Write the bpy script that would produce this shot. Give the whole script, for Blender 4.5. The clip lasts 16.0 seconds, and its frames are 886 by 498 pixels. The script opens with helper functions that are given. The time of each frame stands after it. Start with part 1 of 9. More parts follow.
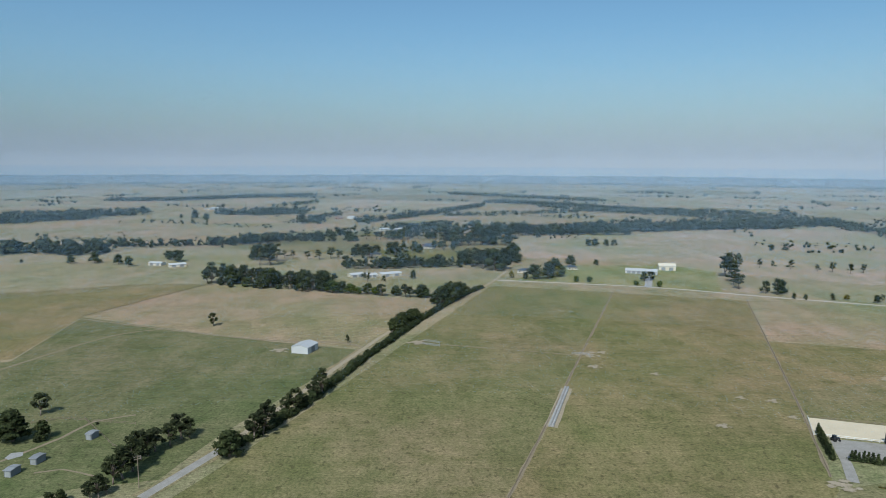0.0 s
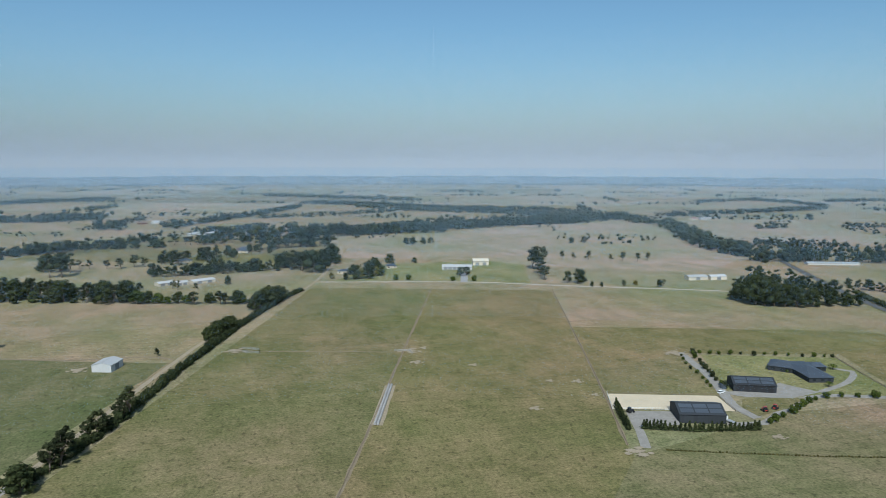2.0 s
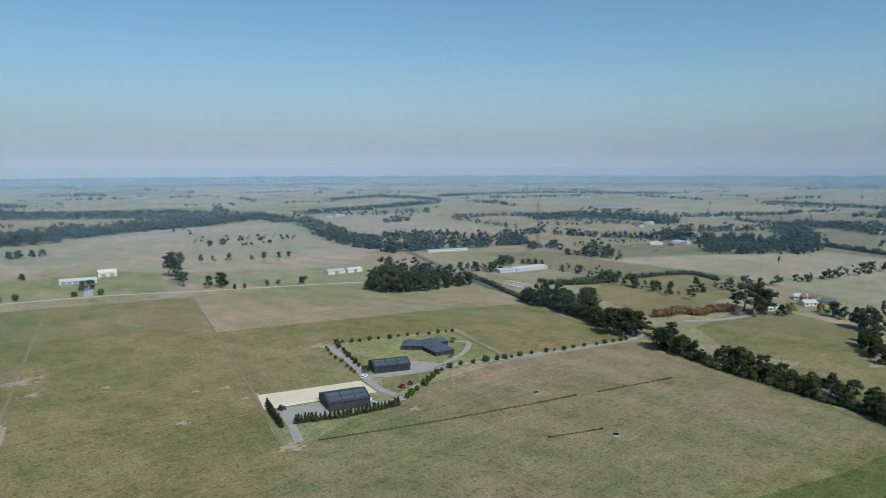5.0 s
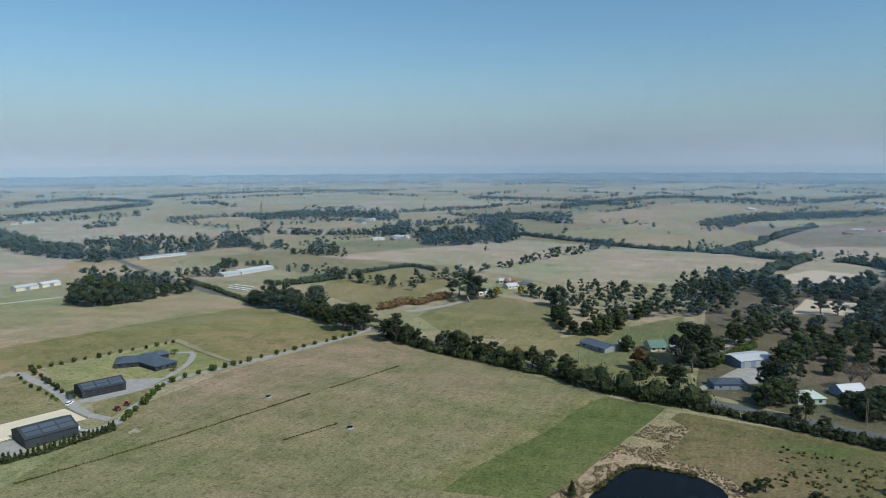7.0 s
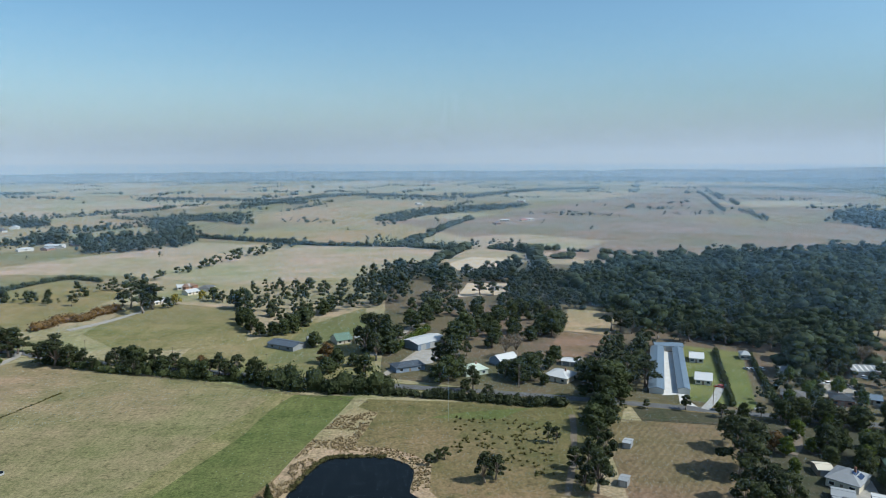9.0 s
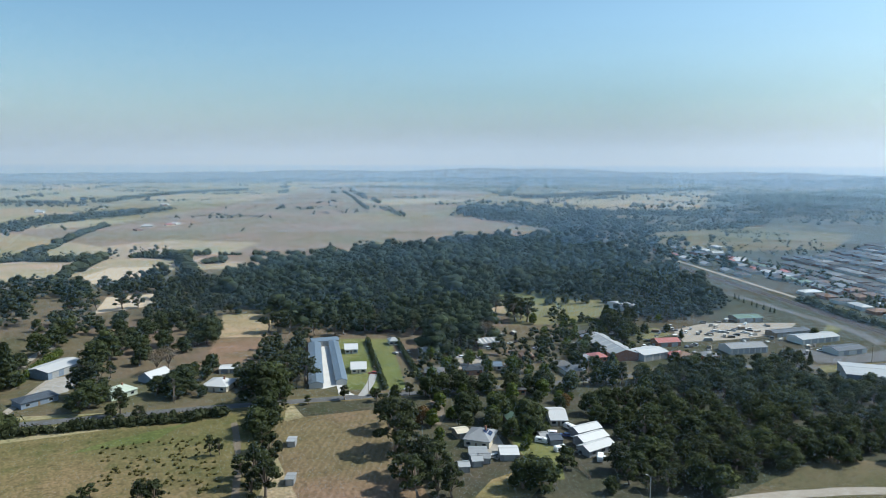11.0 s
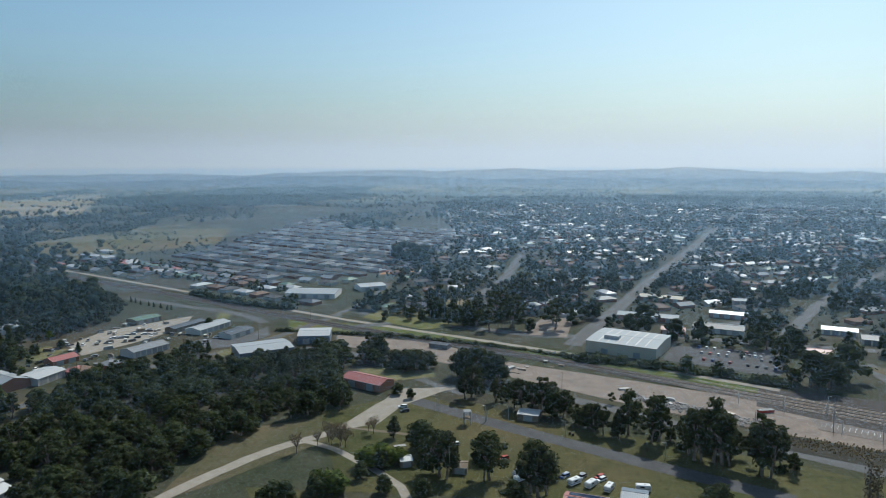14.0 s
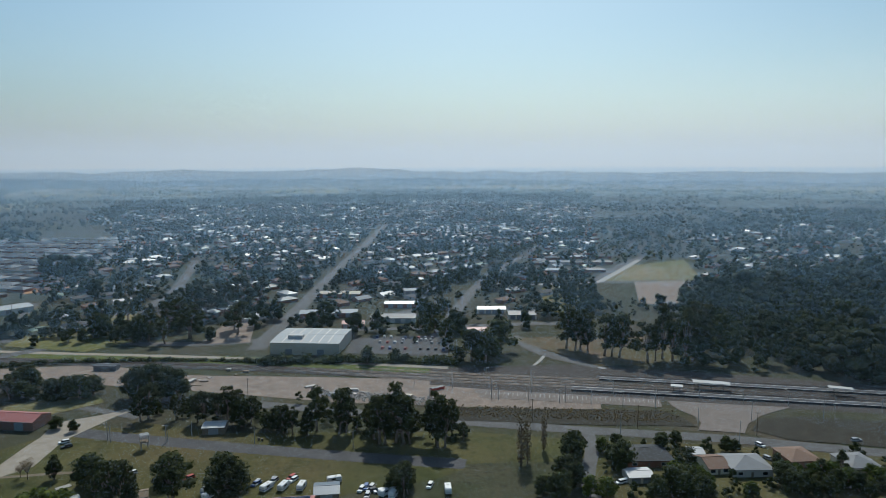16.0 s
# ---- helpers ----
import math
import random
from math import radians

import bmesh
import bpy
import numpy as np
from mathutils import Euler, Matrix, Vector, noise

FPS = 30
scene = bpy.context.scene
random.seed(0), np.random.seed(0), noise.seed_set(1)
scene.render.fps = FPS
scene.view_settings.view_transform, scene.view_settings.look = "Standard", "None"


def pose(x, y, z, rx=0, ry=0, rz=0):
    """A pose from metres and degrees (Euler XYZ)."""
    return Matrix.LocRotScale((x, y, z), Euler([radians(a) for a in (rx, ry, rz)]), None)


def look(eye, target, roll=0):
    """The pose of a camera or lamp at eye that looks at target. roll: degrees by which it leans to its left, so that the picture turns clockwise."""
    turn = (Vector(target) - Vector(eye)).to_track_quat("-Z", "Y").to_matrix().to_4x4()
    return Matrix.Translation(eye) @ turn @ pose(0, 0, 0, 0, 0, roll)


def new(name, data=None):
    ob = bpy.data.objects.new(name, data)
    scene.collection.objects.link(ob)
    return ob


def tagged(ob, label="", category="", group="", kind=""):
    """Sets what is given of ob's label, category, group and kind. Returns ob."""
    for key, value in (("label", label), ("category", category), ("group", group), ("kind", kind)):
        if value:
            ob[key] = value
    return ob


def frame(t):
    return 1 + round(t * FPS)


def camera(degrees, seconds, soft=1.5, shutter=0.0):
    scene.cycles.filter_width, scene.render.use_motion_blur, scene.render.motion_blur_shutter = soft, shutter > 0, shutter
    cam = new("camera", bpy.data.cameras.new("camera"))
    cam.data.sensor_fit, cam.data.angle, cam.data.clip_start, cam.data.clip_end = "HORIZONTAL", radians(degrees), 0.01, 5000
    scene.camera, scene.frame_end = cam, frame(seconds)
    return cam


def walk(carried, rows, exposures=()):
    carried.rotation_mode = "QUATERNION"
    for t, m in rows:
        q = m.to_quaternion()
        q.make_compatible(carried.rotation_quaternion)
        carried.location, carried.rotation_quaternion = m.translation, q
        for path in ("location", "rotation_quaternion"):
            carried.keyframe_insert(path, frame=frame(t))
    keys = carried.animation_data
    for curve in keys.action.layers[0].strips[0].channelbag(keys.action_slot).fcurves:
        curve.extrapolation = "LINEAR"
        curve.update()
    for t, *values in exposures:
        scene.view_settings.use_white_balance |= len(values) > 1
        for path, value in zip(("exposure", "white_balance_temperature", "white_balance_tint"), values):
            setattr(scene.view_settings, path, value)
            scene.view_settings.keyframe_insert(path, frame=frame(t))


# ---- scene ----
from mathutils.geometry import delaunay_2d_cdt

cam = camera(64.77, 16.0, 0.8)
PATH = [
    (0.0, pose(0, 0, 115, 82.94, -0.28, 0.00)),
    (0.5, pose(0, 0, 115, 82.98, -0.22, -2.46)),
    (1.0, pose(0, 0, 115, 82.97, -0.17, -6.03)),
    (1.5, pose(0, 0, 115, 82.98, -0.15, -10.18)),
    (2.0, pose(0, 0, 115, 83.01, -0.09, -14.88)),
    (2.5, pose(0, 0, 115, 82.99, -0.02, -19.74)),
    (3.0, pose(0, 0, 115, 82.99, 0.01, -24.55)),
    (3.5, pose(0, 0, 115, 82.97, 0.05, -29.33)),
    (4.0, pose(0, 0, 115, 83.00, 0.08, -34.11)),
    (6.5, pose(0, 0, 115, 82.87, 0.20, -60.32)),
    (7.0, pose(0, 0, 115, 82.83, 0.22, -66.35)),
    (7.5, pose(0, 0, 115, 82.77, 0.22, -72.45)),
    (8.0, pose(0, 0, 115, 82.72, 0.20, -78.90)),
    (10.5, pose(0, 0, 115, 82.78, -0.18, -112.91)),
    (11.0, pose(0, 0, 115, 82.82, -0.18, -120.21)),
    (11.5, pose(0, 0, 115, 82.88, -0.09, -127.54)),
    (12.0, pose(0, 0, 115, 82.96, -0.04, -135.14)),
    (12.5, pose(0, 0, 115, 82.98, -0.14, -142.79)),
    (13.0, pose(0, 0, 115, 82.98, -0.02, -152.47)),
    (13.5, pose(0, 0, 115, 82.99, 0.04, -162.32)),
    (14.0, pose(0, 0, 115, 83.01, 0.04, -167.67)),
    (14.5, pose(0, 0, 115, 83.02, 0.04, -173.42)),
    (15.0, pose(0, 0, 115, 83.04, 0.12, -179.79)),
    (15.5, pose(0, 0, 115, 83.04, 0.13, -186.73)),
    (16.0, pose(0, 0, 115, 83.03, 0.18, -193.79)),
]
walk(cam, PATH, [(0.0, 0.18, 5750, 4), (6.0, 0.18, 5750, 4), (8.0, 0.4, 5800, 4), (11.0, 0.7, 6050, 4), (13.0, 0.42, 6100, 4), (14.5, 0.1, 6100, 4), (16.0, -0.06, 6100, 4)])

# ---- sky and sun ----
SUN_YAW, SUN_HEIGHT = 163.0, 46.5
world = bpy.data.worlds.new("sky")
world.use_nodes = True
scene.world = world
sky = world.node_tree.nodes.new("ShaderNodeTexSky")
sky.sky_type, sky.sun_disc = "NISHITA", False
sky.sun_elevation, sky.sun_rotation = radians(SUN_HEIGHT), radians(-SUN_YAW)
sky.air_density, sky.dust_density, sky.ozone_density, sky.altitude = 1.0, 1.7, 4.0, 0.0
background = world.node_tree.nodes["Background"]
background.inputs["Strength"].default_value = 0.095
air_tint = world.node_tree.nodes.new("ShaderNodeMix")
air_tint.data_type, air_tint.blend_type = "RGBA", "MULTIPLY"
air_tint.inputs[0].default_value, air_tint.inputs[7].default_value = 1.0, (0.94, 1.02, 0.955, 1)
world.node_tree.links.new(sky.outputs[0], air_tint.inputs[6])
world.node_tree.links.new(air_tint.outputs[2], background.inputs[0])
sun = new("sun", bpy.data.lights.new("sun", "SUN"))
sun.data.energy, sun.data.angle, sun.data.color = 3.3, radians(0.6), (1.0, 0.94, 0.85)
toward_sun = Vector((-math.sin(radians(SUN_YAW)) * math.cos(radians(SUN_HEIGHT)),
                     math.cos(radians(SUN_YAW)) * math.cos(radians(SUN_HEIGHT)), math.sin(radians(SUN_HEIGHT))))
sun.matrix_world = look(toward_sun * 800, (0, 0, 0))


# ---- materials ----
def mix_color(nt, fac, a, b, mode="MIX"):
    n = nt.nodes.new("ShaderNodeMix")
    n.data_type, n.blend_type = "RGBA", mode
    for socket, value in ((n.inputs[0], fac), (n.inputs[6], a), (n.inputs[7], b)):
        if isinstance(value, bpy.types.NodeSocket):
            nt.links.new(value, socket)
        elif isinstance(value, (int, float)):
            socket.default_value = value
        else:
            socket.default_value = (*value, 1)
    return n.outputs[2]


def noise_node(nt, coord, scale, detail=4.0, rough=0.6, stretch=None, turn=0.0):
    if stretch is not None:
        mp = nt.nodes.new("ShaderNodeMapping")
        mp.inputs["Scale"].default_value = stretch
        mp.inputs["Rotation"].default_value = (0, 0, radians(turn))
        nt.links.new(coord, mp.inputs["Vector"])
        coord = mp.outputs[0]
    n = nt.nodes.new("ShaderNodeTexNoise")
    n.inputs["Scale"].default_value, n.inputs["Detail"].default_value, n.inputs["Roughness"].default_value = scale, detail, rough
    nt.links.new(coord, n.inputs["Vector"])
    return n.outputs["Fac"]


def ramp(nt, fac, low, high):
    n = nt.nodes.new("ShaderNodeMapRange")
    n.inputs[1].default_value, n.inputs[2].default_value = low, high
    nt.links.new(fac, n.inputs[0])
    return n.outputs[0]


def base_material(name, rough=0.9, metal=0.0, spec=0.3):
    m = bpy.data.materials.new(name)
    m.use_nodes = True
    b = m.node_tree.nodes["Principled BSDF"]
    b.inputs["Roughness"].default_value, b.inputs["Metallic"].default_value = rough, metal
    b.inputs["Specular IOR Level"].default_value = spec
    return m, m.node_tree, b


def bumped(nt, b, height, strength, distance):
    n = nt.nodes.new("ShaderNodeBump")
    n.inputs["Strength"].default_value, n.inputs["Distance"].default_value = strength, distance
    nt.links.new(height, n.inputs["Height"])
    nt.links.new(n.outputs[0], b.inputs["Normal"])


def grass_material(name, dry, green, bare, share=0.5, lines=None, bare_share=0.0, turn=18.0):
    """Paddock: dry and green grass in drifts, tufts, streaks along the mowing and worn bare earth."""
    m, nt, b = base_material(name, 0.95, 0.0, 0.15)
    at = nt.nodes.new("ShaderNodeNewGeometry").outputs["Position"]
    drift = noise_node(nt, at, 0.011, 8.0, 0.66)
    patch = noise_node(nt, at, 0.06, 6.0, 0.7)
    tuft = noise_node(nt, at, 0.6, 6.0, 0.78)
    streak = noise_node(nt, at, 1.0, 3.0, 0.6, (0.30, 0.02, 0.1), turn)
    c = mix_color(nt, ramp(nt, drift, 0.62 - 0.35 * share, 0.92 - 0.35 * share), dry, green)
    c = mix_color(nt, ramp(nt, patch, 0.5, 0.66), c, green)
    c = mix_color(nt, ramp(nt, noise_node(nt, at, 0.13, 6.0, 0.75), 0.52, 0.7), c, tuple(1.12 * v for v in dry))
    dark = tuple(0.6 * v for v in green)
    c = mix_color(nt, ramp(nt, tuft, 0.5, 0.78), c, dark)
    c = mix_color(nt, ramp(nt, noise_node(nt, at, 0.22, 5.0, 0.75), 0.5, 0.8), c, tuple(1.2 * v for v in dry))
    c = mix_color(nt, mix_color(nt, 0.14, (0, 0, 0), streak), c, tuple(1.25 * v for v in dry))
    if bare_share:
        spots = noise_node(nt, at, 0.035, 5.0, 0.7)
        c = mix_color(nt, ramp(nt, spots, 0.72 - bare_share, 0.86 - bare_share), c, bare)
    if lines:
        turn_lines, pitch, amount = lines
        mp = nt.nodes.new("ShaderNodeMapping")
        mp.inputs["Rotation"].default_value = (0, 0, radians(turn_lines))
        nt.links.new(at, mp.inputs["Vector"])
        w = nt.nodes.new("ShaderNodeTexWave")
        w.inputs["Scale"].default_value, w.inputs["Distortion"].default_value = 0.314 / pitch, 1.2
        w.inputs["Detail"].default_value, w.inputs["Detail Scale"].default_value = 2.0, 0.3
        nt.links.new(mp.outputs[0], w.inputs["Vector"])
        c = mix_color(nt, mix_color(nt, amount, (0, 0, 0), w.outputs["Fac"]), c, tuple(0.62 * v for v in dry))
    speck = noise_node(nt, at, 0.85, 5.0, 0.75)
    c = mix_color(nt, 1.0, c, mix_color(nt, ramp(nt, speck, 0.4, 0.6), (0.74, 0.76, 0.74), (1.24, 1.24, 1.22)), "MULTIPLY")
    clot = noise_node(nt, at, 0.42, 3.0, 0.6, (1.0, 0.7, 1.0), turn)
    c = mix_color(nt, mix_color(nt, 0.5, (0, 0, 0), ramp(nt, clot, 0.57, 0.66)), c, tuple(0.5 * v for v in dark))
    graze = noise_node(nt, at, 0.045, 7.0, 0.72, (1.0, 0.45, 1.0), turn + 35)
    c = mix_color(nt, 1.0, c, mix_color(nt, ramp(nt, graze, 0.4, 0.62), (0.8, 0.86, 0.76), (1.12, 1.08, 1.1)), "MULTIPLY")
    broad = noise_node(nt, at, 0.0065, 5.0, 0.62)
    c = mix_color(nt, 1.0, c, mix_color(nt, ramp(nt, broad, 0.36, 0.64), (0.82, 0.94, 0.76), (1.18, 1.06, 1.14)), "MULTIPLY")
    for scale, lanes in ((1.0, (0.016, 0.22, 0.1)), (1.0, (0.05, 0.7, 0.1))):
        lane = noise_node(nt, at, scale, 4.0, 0.65, lanes, turn)
        c = mix_color(nt, 1.0, c, mix_color(nt, ramp(nt, lane, 0.34, 0.66), (0.92, 0.93, 0.92), (1.08, 1.07, 1.07)), "MULTIPLY")
    nt.links.new(c, b.inputs["Base Color"])
    bumped(nt, b, tuft, 0.6, 0.3)
    return m


def earth_material(name, light, dark, scale=0.25, rough=0.95, grain=3.0):
    m, nt, b = base_material(name, rough, 0.0, 0.2)
    at = nt.nodes.new("ShaderNodeNewGeometry").outputs["Position"]
    c = mix_color(nt, ramp(nt, noise_node(nt, at, scale, 6.0, 0.7), 0.35, 0.68), dark, light)
    fine = noise_node(nt, at, grain, 4.0, 0.7)
    c = mix_color(nt, ramp(nt, fine, 0.45, 0.9), c, tuple(0.72 * v for v in dark))
    nt.links.new(c, b.inputs["Base Color"])
    bumped(nt, b, fine, 0.4, 0.05)
    return m


def leaf_material(name, dark, light, autumn=None):
    m, nt, b = base_material(name, 0.75, 0.0, 0.1)
    geo = nt.nodes.new("ShaderNodeNewGeometry")
    info = nt.nodes.new("ShaderNodeObjectInfo")
    c = mix_color(nt, geo.outputs["Random Per Island"], dark, light)
    tone = mix_color(nt, info.outputs["Random"], tuple(0.75 * v for v in (1, 1, 1)), (1.25, 1.2, 1.05))
    c = mix_color(nt, 1.0, c, tone, "MULTIPLY")
    drift = noise_node(nt, geo.outputs["Position"], 0.12, 3.0, 0.6)
    c = mix_color(nt, ramp(nt, drift, 0.5, 0.8), c, autumn or tuple(1.2 * v for v in dark))
    sprig = noise_node(nt, geo.outputs["Position"], 0.75, 4.0, 0.75)
    c = mix_color(nt, 1.0, c, mix_color(nt, ramp(nt, sprig, 0.38, 0.62), (0.55, 0.56, 0.58), (1.5, 1.46, 1.38)), "MULTIPLY")
    bumped(nt, b, sprig, 1.0, 0.9)
    nt.links.new(c, b.inputs["Base Color"])
    glow, both = nt.nodes.new("ShaderNodeBsdfTranslucent"), nt.nodes.new("ShaderNodeMixShader")  # light through the leaves
    nt.links.new(mix_color(nt, 1.0, c, (1.5, 1.6, 0.9), "MULTIPLY"), glow.inputs["Color"])
    both.inputs[0].default_value = 0.24
    nt.links.new(b.outputs[0], both.inputs[1])
    nt.links.new(glow.outputs[0], both.inputs[2])
    nt.links.new(both.outputs[0], nt.nodes["Material Output"].inputs["Surface"])
    return m


def paint_material(name, color, rough=0.5, metal=0.0, dirt=0.25, ribs=0.0):
    """Painted or coated sheet and boards with weathering; ribs: width of the profile in metres."""
    m, nt, b = base_material(name, rough, metal, 0.4 if rough < 0.6 else 0.15)
    tc = nt.nodes.new("ShaderNodeTexCoord").outputs["Object"]
    info = nt.nodes.new("ShaderNodeObjectInfo")
    stain = noise_node(nt, tc, 0.35, 5.0, 0.7)
    c = mix_color(nt, info.outputs["Random"], tuple(0.85 * v for v in color), tuple(min(1, 1.1 * v) for v in color))
    c = mix_color(nt, mix_color(nt, dirt, (0, 0, 0), ramp(nt, stain, 0.4, 0.75)), c, tuple(0.55 * v for v in color))
    nt.links.new(c, b.inputs["Base Color"])
    if ribs:
        w = nt.nodes.new("ShaderNodeTexWave")
        w.inputs["Scale"].default_value = 0.314 / ribs
        nt.links.new(tc, w.inputs["Vector"])
        bumped(nt, b, w.outputs["Fac"], 0.5, 0.03)
    return m


def glass_material(name):
    m, nt, b = base_material(name, 0.08, 0.0, 0.6)
    b.inputs["Base Color"].default_value = (0.02, 0.025, 0.03, 1)
    return m


